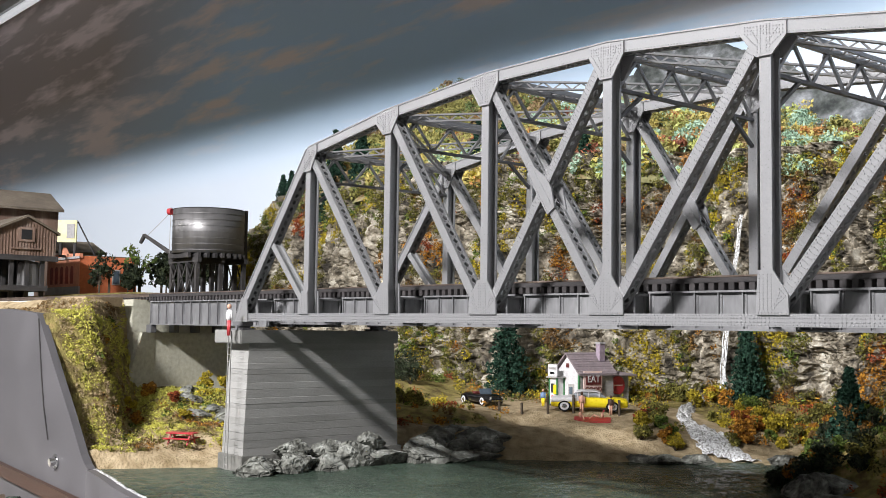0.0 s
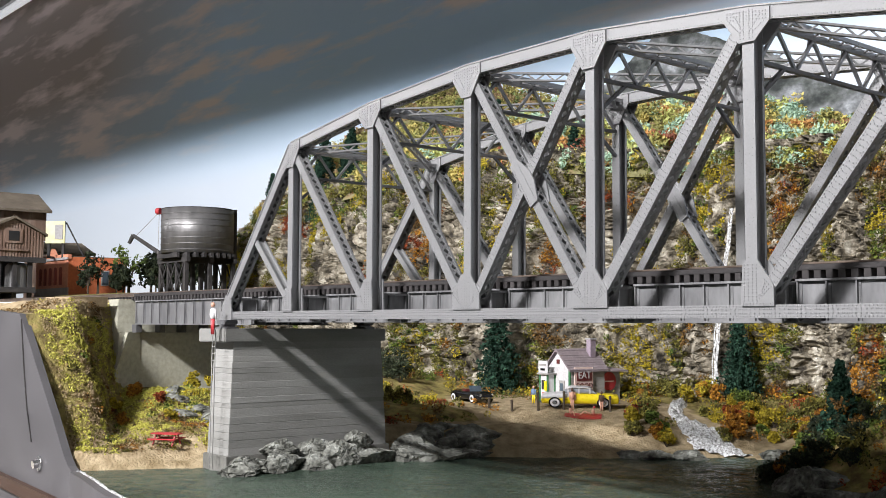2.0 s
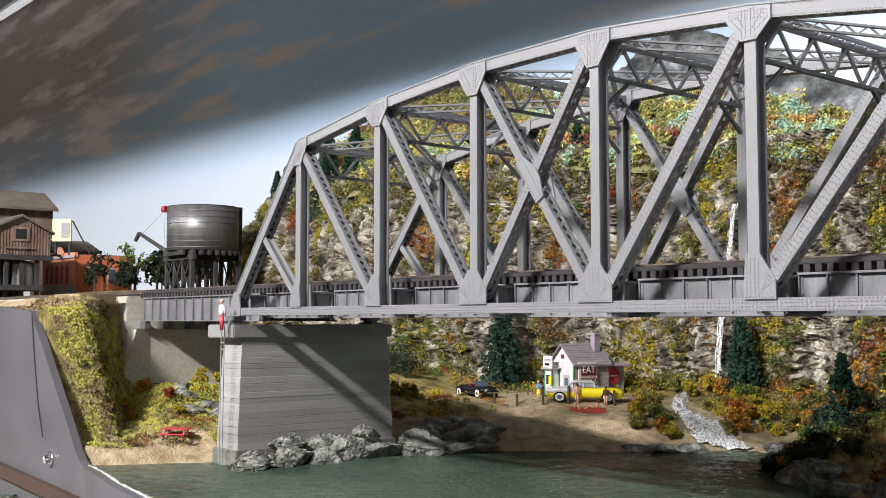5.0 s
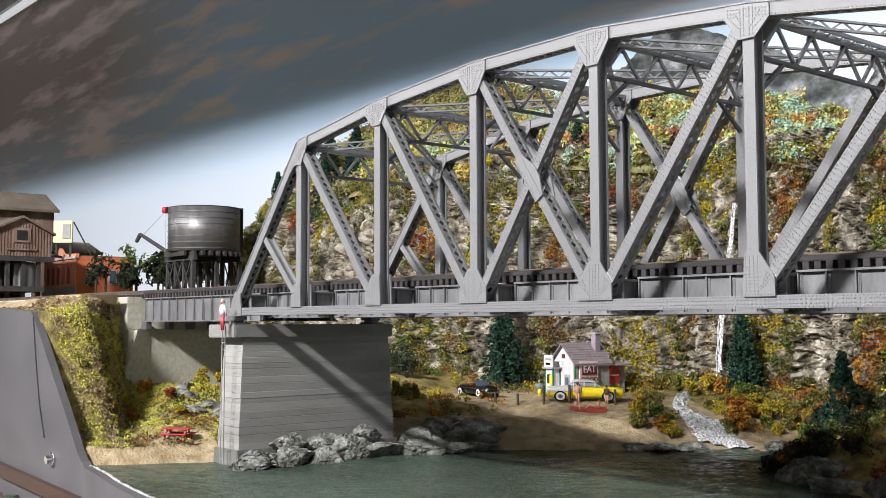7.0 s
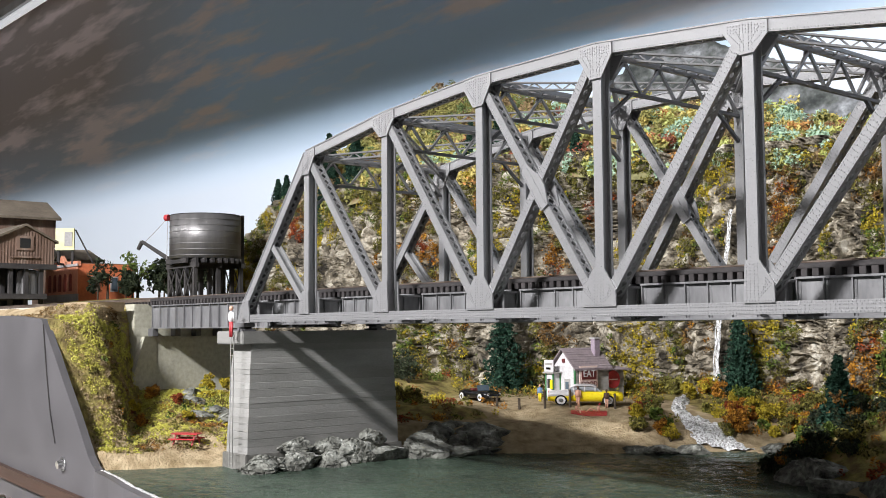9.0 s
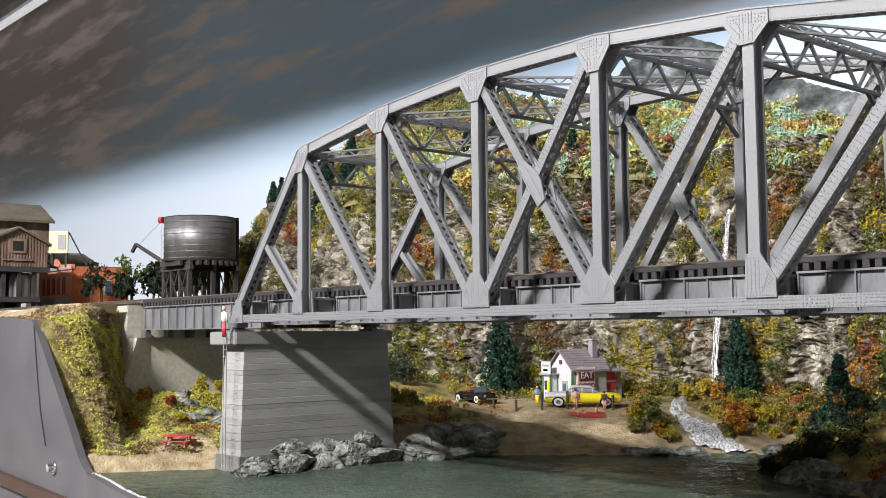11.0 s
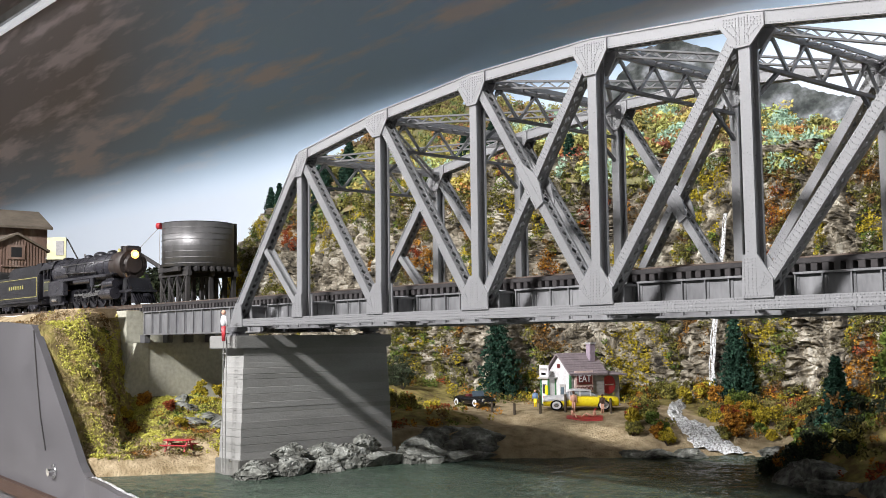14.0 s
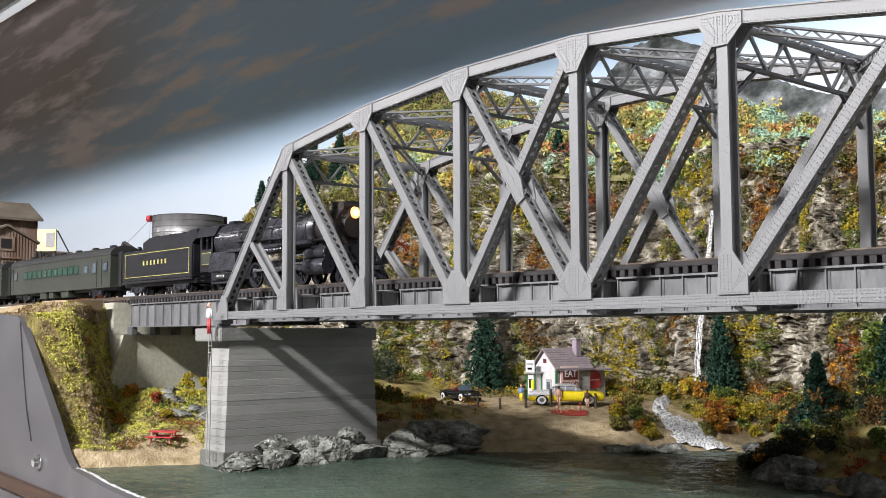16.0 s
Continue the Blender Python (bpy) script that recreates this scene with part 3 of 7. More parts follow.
def abutment():
    t = thing("abutment", "cream concrete abutment with a sloping wing wall", "abutment")
    part("breast_wall", box(B(), XA - 0.03, XA, 0.016, 0.15, 0.0, 0.1085, 0.0006), ABUT, t)
    part("back_wall", box(B(), XA - 0.03, XA - 0.004, 0.016, 0.15, 0.1085, 0.1415, 0.0006), ABUT, t)
    bm = B()      # the wing splays out towards the aisle and falls to the ground
    a, b = Vector((XA + 0.001, 0.038, 0)), Vector((XA + 0.016, -0.005, 0))
    side = [(0, 0), (1, 0), (1, 0.030), (0.36, 0.1085), (0, 0.1085)]
    fronts, backs = ([bm.verts.new(a.lerp(b, s) + Vector((dx, 0, z))) for s, z in side] for dx in (0.0, -0.008))
    bm.faces.new(fronts)
    bm.faces.new(backs[::-1])
    for i in range(5):
        j = (i + 1) % 5
        bm.faces.new((fronts[i], fronts[j], backs[j], backs[i]))
    part("wing_wall", bm, ABUT, t)
    for y in (YT - 0.0125, YT + 0.0125, Y2 - 0.0125, Y2 + 0.0125):
        part("bearing_plate", box(B(), XA - 0.003, XA + 0.008, y - 0.003, y + 0.003, 0.1085, 0.1165, 0.0004), SHADEDSTEEL, t)
    return t


abutment()


# ---- ground ----
def ss(a, b, v):
    t = min(max((v - a) / (b - a), 0.0), 1.0)
    return t * t * (3 - 2 * t)


SHORE = [(-0.20, -0.14), (-0.077, -0.11), (-0.061, -0.085), (-0.017, 0.0), (0.02, 0.15), (0.073, 0.226), (0.115, 0.272), (0.1775, 0.338), (0.216, 0.405), (0.262, 0.405), (0.30, 0.33), (0.345, 0.262), (0.42, 0.23), (0.95, 0.20)]


def shore_y(x):
    if x <= SHORE[0][0]:
        return SHORE[0][1]
    for (xa, ya), (xb, yb) in zip(SHORE, SHORE[1:]):
        if x <= xb:
            return ya + (yb - ya) * (x - xa) / (xb - xa)
    return SHORE[-1][1]


CLIFF_LINE = [(-2.0, 0.50), (-0.9, 0.48), (-0.5, 0.44), (-0.35, 0.415), (-0.2, 0.43), (-0.1, 0.51), (0.0, 0.59), (0.12, 0.62), (0.95, 0.62)]


def cliff_y(x):
    for (xa, ya), (xb, yb) in zip(CLIFF_LINE, CLIFF_LINE[1:]):
        if x <= xb:
            return ya + (yb - ya) * (x - xa) / (xb - xa) + 0.012 * math.sin(x * 17)
    return CLIFF_LINE[-1][1]


def height(x, y):
    d = y - shore_y(x)
    lump = noise.noise((x * 14, y * 14, 0.3)) * 0.006 + noise.noise((x * 45, y * 45, 1.3)) * 0.0022
    if d < 0:
        low = -0.014 * ss(0.0, -0.03, d)
        z = low
    else:
        z = 0.005 * ss(0, 0.01, d) + 0.019 * ss(0.01, 0.12, d) + 0.012 * ss(0.15, 0.35, d) + lump * ss(0.0, 0.05, d)
    if x > 0.28:
        z += 0.025 * ss(0.0, 0.08, d) * ss(0.28, 0.36, x)
    if -0.25 < x < 0.16 and y > 0.25:
        f = 1 - ss(0.045, 0.13, math.hypot((x + 0.01) * 0.9, y - 0.44))
        z = z * (1 - f) + 0.0345 * f
    # bank under the approach span
    under = ss(-0.05, -0.23, x) * ss(-0.06, 0.03, y)
    if x < -0.03 and d > 0:
        z = max(z, (0.010 + 0.042 * under + lump) * ss(-0.03, -0.06, x) * ss(0.0, 0.02, d))
    # embankment by the fascia, up to the level of the track
    w = min(max((0.020 - y) / 0.075, 0.0), 1.0)
    back = -0.42 * ss(0.15, 0.19, y) - 0.12 * ss(0.3, 0.5, y)
    f = ss(0.022, 0.008, y)
    edge_top, edge_foot = (XA - 0.02) * (1 - f) - 0.278 * f, (XA - 0.012) * (1 - f) - 0.212 * f
    edge_top, edge_foot = edge_top + (-0.195 - edge_top) * w, edge_foot + (-0.077 - edge_foot) * w
    u = min(max((edge_foot - x) / (edge_foot - edge_top), 0.0), 1.0)
    bank = 0.141 * (0.6 * u + 0.4 * ss(0, 1, u)) if f > 0 else 0.141 * ss(XA - 0.012 + back, XA - 0.02 + back * 1.15, x)
    if x < -0.07:
        z = max(z, bank + lump * 0.7 * ss(edge_foot, edge_top, x) * (1 if z < 0.12 else 0.2))
    if x < XA - 0.02 + back * 1.15:
        z = min(z, 0.1412) + 0.022 * ss(0.10, 0.25, y)
    if x < -0.07:
        z = min(z, 0.128 + 0.5 * lump + 0.0135 * ss(-0.055, -0.034, y) + (0.1 if y > 0 else 0))
    return z


def ground():
    xs = [-4.0, -3.2, -2.6, -2.1, -1.8, -1.6, -1.45] + [-1.35 + 0.03 * i for i in range(34)] + [-0.33 + 0.0075 * i for i in range(172)]
    ys = [-0.0955 + 0.0075 * i for i in range(98)] + [0.645 + 0.02 * i for i in range(17)]
    verts = [(x, y, height(x, y)) for x in xs for y in ys]
    ny = len(ys)
    faces = [(i * ny + j, (i + 1) * ny + j, (i + 1) * ny + j + 1, i * ny + j + 1) for i in range(len(xs) - 1) for j in range(ny - 1)]
    ob = data_part("ground", verts, faces, GROUND, smooth=True)
    att = ob.data.attributes.new("turf", "FLOAT", "POINT")
    vals = []
    for x, y, z in verts:
        d = y - shore_y(x)
        v = -0.2 + 0.9 * ss(0.16, 0.24, d) if x > -0.03 else -0.3 + 0.85 * ss(0.012, 0.03, z)
        if x < -0.2 and y < 0.1 and z > 0.105:
            v -= 0.5
        if -0.16 < x < 0.16 and 0.28 < y < 0.5:
            v -= 0.9 * (1 - ss(0.12, 0.2, abs(x - 0.02) + abs(y - 0.38) * 0.7))
        if x > 0.27:
            v += 0.9 * ss(0.27, 0.32, x) * ss(0.0, 0.02, d)
        vals.append(v)
    att.data.foreach_set("value", vals)
    return tagged(ob, "sandy and turf-covered model landscape with a river bank", "ground", kind="structure")


ground()
EDGE = [(-0.2, -0.094), (-0.058, -0.094), (-0.004, -0.1035), (0.053, -0.1165), (0.116, -0.127), (0.5, -0.17), (1.1, -0.20)]


def edge_y(x):
    """The river's edge towards the aisle: the fascia swings out beside the bank."""
    for (xa, ya), (xb, yb) in zip(EDGE, EDGE[1:]):
        if x <= xb:
            return ya + (yb - ya) * (x - xa) / (xb - xa)
    return EDGE[-1][1]


nx, ny = 330, 200
verts = []
for i in range(nx):
    for j in range(ny):
        x = -0.2 + 1.3 * i / (nx - 1)
        y = edge_y(x) + (0.664 - edge_y(x)) * j / (ny - 1)
        u, v = x * 0.64 + y * 0.77, -x * 0.77 + y * 0.64
        verts.append((x, y, 0.0009 * noise.noise((u * 55, v * 130, 0)) + 0.0006 * noise.noise((u * 150, v * 210, 4))))
faces = [(i * ny + j, (i + 1) * ny + j, (i + 1) * ny + j + 1, i * ny + j + 1) for i in range(nx - 1) for j in range(ny - 1)]
tagged(data_part("water", verts, faces, WATER, smooth=True), "dark green glossy resin river surface with fine ripples", "water", kind="structure")


# ---- fascia, room and backdrop ----
bm = prism(B(), [(-4.0, -0.9), (-0.055, -0.9), (-0.055, 0.0015), (-0.062, 0.0045), (-0.071, 0.0115), (-0.0975, 0.0405), (-0.129, 0.0725), (-0.153, 0.0975), (-0.176, 0.1205), (-0.183, 0.1258), (-0.26, 0.1300), (-4.0, 0.1365)], "y", -0.100, -0.0935)
out = [(x, y - 0.001) for x, y in EDGE[1:]] + [(x, y - 0.008) for x, y in EDGE[:0:-1]]
prism(bm, [(max(x, -0.0546), y) for x, y in out], "z", -0.9, 0.0012)
tagged(part("fascia", bm, FASCIA), "grey painted curved fascia board along the layout edge", "fascia board", kind="structure")
YB = 0.96
tagged(part("backdrop", box(B(), -4.3, 2.2, YB, YB + 0.03, -1.0, 1.7), SKY), "painted sky backdrop, pale blue with rose-grey clouds", "backdrop", kind="structure")
# unseen room shell, added to bounce the lamps' light
tagged(part("wall_left", box(B(), -4.35, -4.3, -3.4, YB, -1.0, 1.7), ROOM), "plain pale room wall", "wall", kind="structure")
tagged(part("wall_right", box(B(), 2.2, 2.25, -3.4, YB, -1.0, 1.7), ROOM), "plain pale room wall", "wall", kind="structure")
tagged(part("wall_front", box(B(), -4.35, 2.25, -3.45, -3.4, -1.0, 1.7), ROOM), "plain pale room wall", "wall", kind="structure")
tagged(part("ceiling", box(B(), -4.35, 2.25, -3.45, YB + 0.03, 1.7, 1.75), ROOM), "plain pale room ceiling", "ceiling", kind="structure")
tagged(part("floor", box(B(), -4.35, 2.25, -3.45, YB + 0.03, -1.05, -1.0), ROOM), "plain room floor", "floor", kind="structure")
# unseen blocker, its height set so its shadow edge crosses the backdrop
tagged(part("valance", box(B(), -4.3, 2.2, -0.37, -0.35, 0.986, 1.7), FASCIA), "grey valance board hanging over the layout edge", "valance", kind="structure")


# ---- cliff ----
def cliff_rise(x, z):
    """The large relief of the rock: buttresses, and its lean."""
    return cliff_y(x) + max(z / 0.28, 0) ** 1.5 * 0.05 + noise.noise((x * 17, z * 2.2, 7.0)) * 0.026 + noise.noise((x * 41, z * 8, 17.0)) * 0.013


def cliff_point(x, z):
    """Broken blocks of uneven size, split by upright clefts into buttresses."""
    size = 1.0 + 0.35 * noise.noise((x * 9, z * 9, 40))
    dist, near = noise.voronoi((x * 98 * size + 1.1 * noise.noise((x * 40, z * 40, 6)), z * 125 * size + 1.1 * noise.noise((x * 40, z * 40, 16)), 0.0))
    block = noise.cell((near[0].x * 9.7, near[0].y * 9.7, 9.5))
    bulge = ss(0.0, 0.32, dist[1] - dist[0])
    cleft = 0.016 * ss(0.09, 0.0, abs(noise.noise((x * 21, z * 3.5, 33))))
    rough = noise.noise((x * 210, z * 250, 19.0)) * 0.0022 + noise.noise((x * 90, z * 120, 29.0)) * 0.0035
    return (x, cliff_rise(x, z) + cleft + block * 0.0070 - bulge * 0.0065 + rough, z + 0.015 + noise.noise((x * 30, z * 30, 5)) * 0.002)


def cliff():
    xs = [-0.92 + 0.0021 * i for i in range(793)]
    zs = [0.0017 * i for i in range(190)]
    verts = [cliff_point(x, z * (1 - 0.55 * ss(-0.76, -0.92, x))) for x in xs for z in zs]
    n = len(zs)
    faces = [(i * n + j, (i + 1) * n + j, (i + 1) * n + j + 1, i * n + j + 1) for i in range(len(xs) - 1) for j in range(n - 1)]
    return tagged(data_part("cliff", verts, faces, ROCK), "layered pale limestone model cliff with ledges", "cliff", kind="structure")


cliff()
RIDGE = [(-1.6, 0.20), (-1.35, 0.30), (-1.13, 0.46), (-1.065, 0.495), (-0.945, 0.515), (-0.853, 0.56), (-0.766, 0.57), (-0.669, 0.545), (-0.536, 0.515), (-0.455, 0.49), (-0.3, 0.475), (-0.15, 0.45), (-0.053, 0.43), (-0.01, 0.40), (0.041, 0.385), (0.1, 0.375), (0.3, 0.37), (0.9, 0.36)]


def ridge(x):
    for (xa, za), (xb, zb) in zip(RIDGE, RIDGE[1:]):
        if x <= xb:
            return za + (zb - za) * (x - xa) / (xb - xa)
    return RIDGE[-1][1]


def hill_point(x, s):
    """Over the cliff's edge (s=0) up to the ridge (s=1)."""
    y0 = cliff_y(x) + 0.05 + 0.33 * ss(-0.84, -1.1, x)
    z0 = 0.30 - 0.14 * ss(-0.76, -0.92, x)
    zr = max(ridge(x), z0 + 0.01)
    return (x, y0 + (0.90 - y0) * s, z0 + (zr - z0) * (s ** 0.8) + 0.008 * noise.noise((x * 12, s * 6, 0)))


# solid stand-in for the hillside painted on the backdrop
LITTER = surface("hillside_litter", [(0.13, 0.12, 0.05), (0.25, 0.24, 0.11), (0.24, 0.16, 0.08)], 30, 0.95, 0, 0.7, fine=300)
n = 20
verts = [hill_point(-1.5 + 0.03 * i, j / (n - 1)) for i in range(81) for j in range(n)]
faces = [(i * n + j, (i + 1) * n + j, (i + 1) * n + j + 1, i * n + j + 1) for i in range(80) for j in range(n - 1)]
tagged(data_part("hillside", verts, faces, LITTER, smooth=True), "steep hillside covered in autumn undergrowth", "hillside", kind="structure")

# ---- foliage, rocks, water in motion ----
def leaf_material(name, lo, mid, hi, rough=0.8, mixed=0.5):
    m = surface(name, [lo, mid, hi], 25, rough, 0, 0, island=True, random=mixed, spread=(0.25, 0.75), spec=0.2)
    b = m.node_tree.nodes["Principled BSDF"]
    b.inputs["Subsurface Weight"].default_value = 0.0
    return m


LEAF = {
    "olive": leaf_material("olive_leaf", (0.045, 0.042, 0.012), (0.13, 0.12, 0.028), (0.27, 0.245, 0.055)),
    "yellow": leaf_material("yellow_leaf", (0.13, 0.10, 0.015), (0.34, 0.27, 0.025), (0.55, 0.44, 0.04)),
    "orange": leaf_material("orange_leaf", (0.10, 0.04, 0.01), (0.32, 0.14, 0.018), (0.52, 0.26, 0.035)),
    "red": leaf_material("red_leaf", (0.07, 0.018, 0.01), (0.22, 0.05, 0.018), (0.42, 0.10, 0.03)),
    "green": leaf_material("green_leaf", (0.035, 0.055, 0.012), (0.09, 0.13, 0.025), (0.19, 0.25, 0.05)),
    "teal": leaf_material("pale_green_leaf", (0.13, 0.24, 0.14), (0.28, 0.42, 0.28), (0.45, 0.58, 0.40)),
    "lime": leaf_material("lime_leaf", (0.27, 0.26, 0.05), (0.45, 0.43, 0.08), (0.60, 0.57, 0.14)),
    "tan": leaf_material("dry_tan_litter", (0.15, 0.11, 0.06), (0.28, 0.21, 0.12), (0.42, 0.33, 0.20)),
    # next key: green leaf darkened further, shade put into its colour
    "shade_dark": leaf_material("shade_dark_green_leaf", (0.010, 0.015, 0.009), (0.028, 0.038, 0.02), (0.065, 0.08, 0.04)),
    "brown": leaf_material("brown_leaf", (0.06, 0.035, 0.015), (0.15, 0.085, 0.03), (0.27, 0.16, 0.05)),
}
# leaf colours paled: the painted hillside's haze is put into them
HAZED_HILL = {
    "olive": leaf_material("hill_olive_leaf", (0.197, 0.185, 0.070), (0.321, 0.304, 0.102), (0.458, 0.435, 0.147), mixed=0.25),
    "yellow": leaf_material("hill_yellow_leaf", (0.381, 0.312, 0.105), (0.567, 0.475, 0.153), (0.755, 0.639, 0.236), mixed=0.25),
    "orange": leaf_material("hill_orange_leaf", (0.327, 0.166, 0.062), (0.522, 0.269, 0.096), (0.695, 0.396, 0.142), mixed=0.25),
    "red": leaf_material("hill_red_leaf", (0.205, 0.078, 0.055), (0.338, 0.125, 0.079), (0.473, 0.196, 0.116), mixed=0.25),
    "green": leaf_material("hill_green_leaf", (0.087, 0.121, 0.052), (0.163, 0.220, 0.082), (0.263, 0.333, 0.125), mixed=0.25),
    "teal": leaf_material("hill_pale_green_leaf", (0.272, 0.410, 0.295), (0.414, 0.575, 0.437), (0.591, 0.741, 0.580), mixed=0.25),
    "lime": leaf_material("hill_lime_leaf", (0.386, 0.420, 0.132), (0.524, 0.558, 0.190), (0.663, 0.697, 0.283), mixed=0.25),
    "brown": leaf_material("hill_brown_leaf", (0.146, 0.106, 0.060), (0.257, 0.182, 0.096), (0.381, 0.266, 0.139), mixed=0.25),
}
NEEDLE = leaf_material("conifer_needles", (0.006, 0.02, 0.012), (0.018, 0.05, 0.032), (0.04, 0.095, 0.06))
BARK = surface("bark", [(0.04, 0.03, 0.02), (0.1, 0.075, 0.05)], 60, 0.9, 0, 0.5)
rng = np.random.default_rng(7)


def leaves(clumps, size):
    """Small bent leaves strewn through the balls (x, y, z, r, count): vertices and faces."""
    cs = np.array([c[:4] for c in clumps])
    rep = np.repeat(np.arange(len(clumps)), [int(c[4]) for c in clumps])
    n = len(rep)
    d = rng.normal(size=(n, 3))
    d /= np.linalg.norm(d, axis=1, keepdims=True) + 1e-9
    rad = rng.uniform(0.35, 1.0, n) ** 0.6
    c = cs[rep, :3] + d * (cs[rep, 3] * rad)[:, None] * np.array([1, 1, 0.9])
    a = rng.normal(size=(n, 3)) + d * 0.2
    a /= np.linalg.norm(a, axis=1, keepdims=True)
    b = np.cross(a, rng.normal(size=(n, 3)) + np.array([0, 0, 0.6]))
    b /= np.linalg.norm(b, axis=1, keepdims=True) + 1e-9
    s = size * rng.uniform(0.6, 1.4, n)[:, None]
    up = np.cross(a, b) * s * 0.25
    v = np.stack([c - a * s, c - b * s * 0.55 + up, c + a * s, c + b * s * 0.55 + up], 1).reshape(-1, 3)
    f = np.arange(n * 4).reshape(-1, 4)
    return v, f


def foliage(name, clumps, size, mat, label, category):
    if not clumps:
        return None
    v, f = leaves(clumps, size)
    return tagged(data_part(name, v.tolist(), f.tolist(), mat), label, category, kind="stuff")


WORDS = {"olive": "olive-green", "yellow": "golden yellow", "orange": "orange", "red": "rust-red", "green": "dark green", "teal": "pale blue-green", "lime": "bright lime-green", "brown": "dull brown", "shade_dark": "darkened green", "tan": "dry tan"}


def pick(v, table):
    for limit, key in table:
        if v < limit:
            return key
    return table[-1][1]


def cliff_shrubs():
    beds = {}
    for _ in range(25000):
        x, z = rng.uniform(-0.92, 0.72), rng.uniform(-0.01, 0.31)
        z *= 1 - 0.55 * ss(-0.76, -0.92, x)
        m = noise.noise((x * 24, z * 3.6, 11)) + 0.65 * noise.noise((x * 52, z * 20, 3)) + 0.02 + 0.75 * ss(0.055, 0.0, z) + 0.6 * ss(0.225, 0.30, z) + 0.3 * ss(-0.8, -0.9, x) + 0.5 * ss(-0.74, -0.84, x) - 0.30 * ss(-0.30, -0.45, x) * ss(-0.78, -0.66, x) * ss(0.27, 0.20, z) * ss(0.03, 0.07, z)
        if m < 0.05 or abs(x - 0.053) < 0.011:
            continue
        px, py, pz = cliff_point(x, z)
        tone = noise.noise((x * 15, z * 14, 21)) + 0.5 * noise.noise((x * 50, z * 50, 2)) + 0.3 * ss(-0.7, -0.85, x)
        key = pick(tone, [(-0.62, "red"), (-0.46, "orange"), (-0.28, "brown"), (0.08, "olive"), (0.18, "green"), (9, "yellow")])
        r = rng.uniform(0.0035, 0.0085)
        beds.setdefault(key, []).append((px, py - 0.002, pz, r, 24))
    for key, cl in beds.items():
        foliage("cliff_shrubs", cl, 0.0015, LEAF[key], f"{WORDS[key]} moss and shrubs growing on the cliff ledges", "shrubs")


def hillside_trees():
    """Rounded crowns, one colour each, of several leaf clumps, for the painted hillside."""
    beds = {}
    for _ in range(2700):
        x, s = rng.uniform(-1.45, 0.75), rng.uniform(0, 1) ** 1.25
        tone = 0.75 * noise.noise((x * 7, s * 4, 31)) + 0.3 * noise.noise((x * 37, s * 19, 5)) + rng.uniform(-0.36, 0.36)
        if x < -0.42:
            table = [(-0.62, "red"), (-0.45, "orange"), (-0.12, "brown"), (0.26, "olive"), (0.42, "green"), (9, "yellow")]
        else:
            table = [(-0.55, "red"), (-0.42, "orange"), (-0.30, "brown"), (-0.20, "yellow"), (-0.06, "olive"), (0.10, "teal"), (0.22, "lime"), (0.32, "olive"), (0.42, "yellow"), (0.58, "teal"), (9, "orange")]
        key = pick(tone, table)
        big = rng.uniform(0.011, 0.021)
        px, py, pz = hill_point(x, s)
        for k in range(5):
            a, e = rng.uniform(0, 6.28), rng.uniform(0.1, 0.75)
            r = big * rng.uniform(0.38, 0.62)
            beds.setdefault(key, []).append((px + math.cos(a) * big * e, py + math.sin(a) * big * e * 0.6, pz + big * rng.uniform(0.2, 1.0), r, 28))
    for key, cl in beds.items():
        foliage("hillside_trees", cl, 0.0027, HAZED_HILL[key], f"{WORDS[key]} autumn trees, hazed in colour, for the painted hillside", "trees")


def ground_cover():
    beds = {}
    for _ in range(5200):
        x, y = rng.uniform(-0.62, 0.66), rng.uniform(-0.078, 0.64)
        d = y - shore_y(x)
        z = height(x, y)
        near_house = -0.19 < x < 0.11 and 0.26 < y < 0.475 and d < 0.42
        road = 0.325 < y < 0.395 + 0.06 * ss(-0.1, 0.0, x) and x < 0.06
        stream = abs((x - 0.0658) * 0.707 + (y - 0.5128) * 0.707) < 0.022 and x > 0.03
        if d < 0.012 or z > 0.12 or y > cliff_y(x) + 0.03:
            continue
        if x > -0.03:
            if (near_house and d < 0.19 + 0.06 * noise.noise((x * 9, y * 9, 0))) or road or stream or (d < 0.05 and x < 0.27) or (near_house and rng.uniform() < 0.85):
                continue
            if d < 0.16 and x < 0.13:
                continue
        else:
            if y < 0.16 and (z < 0.017 or (y > -0.03 and noise.noise((x * 20, y * 20, 3)) < 0.0) or rng.uniform() < 0.35):
                continue
            if y > 0.16 and road:
                continue
        tone = noise.noise((x * 13, y * 13, 41)) + 0.8 * noise.noise((x * 45, y * 45, 6))
        key = pick(tone, [(-0.46, "red"), (-0.24, "orange"), (-0.10, "brown"), (0.14, "olive"), (0.28, "green"), (9, "yellow")])
        r = rng.uniform(0.0035, 0.008) * (1.25 if y > 0.4 else 0.8)
        beds.setdefault(key, []).append((x, y, z + r * 0.4, r, 34))
    for key, cl in beds.items():
        foliage("bank_shrubs", cl, 0.0014, LEAF[key], f"{WORDS[key]} low shrubs and turf tufts on the river bank", "shrubs")


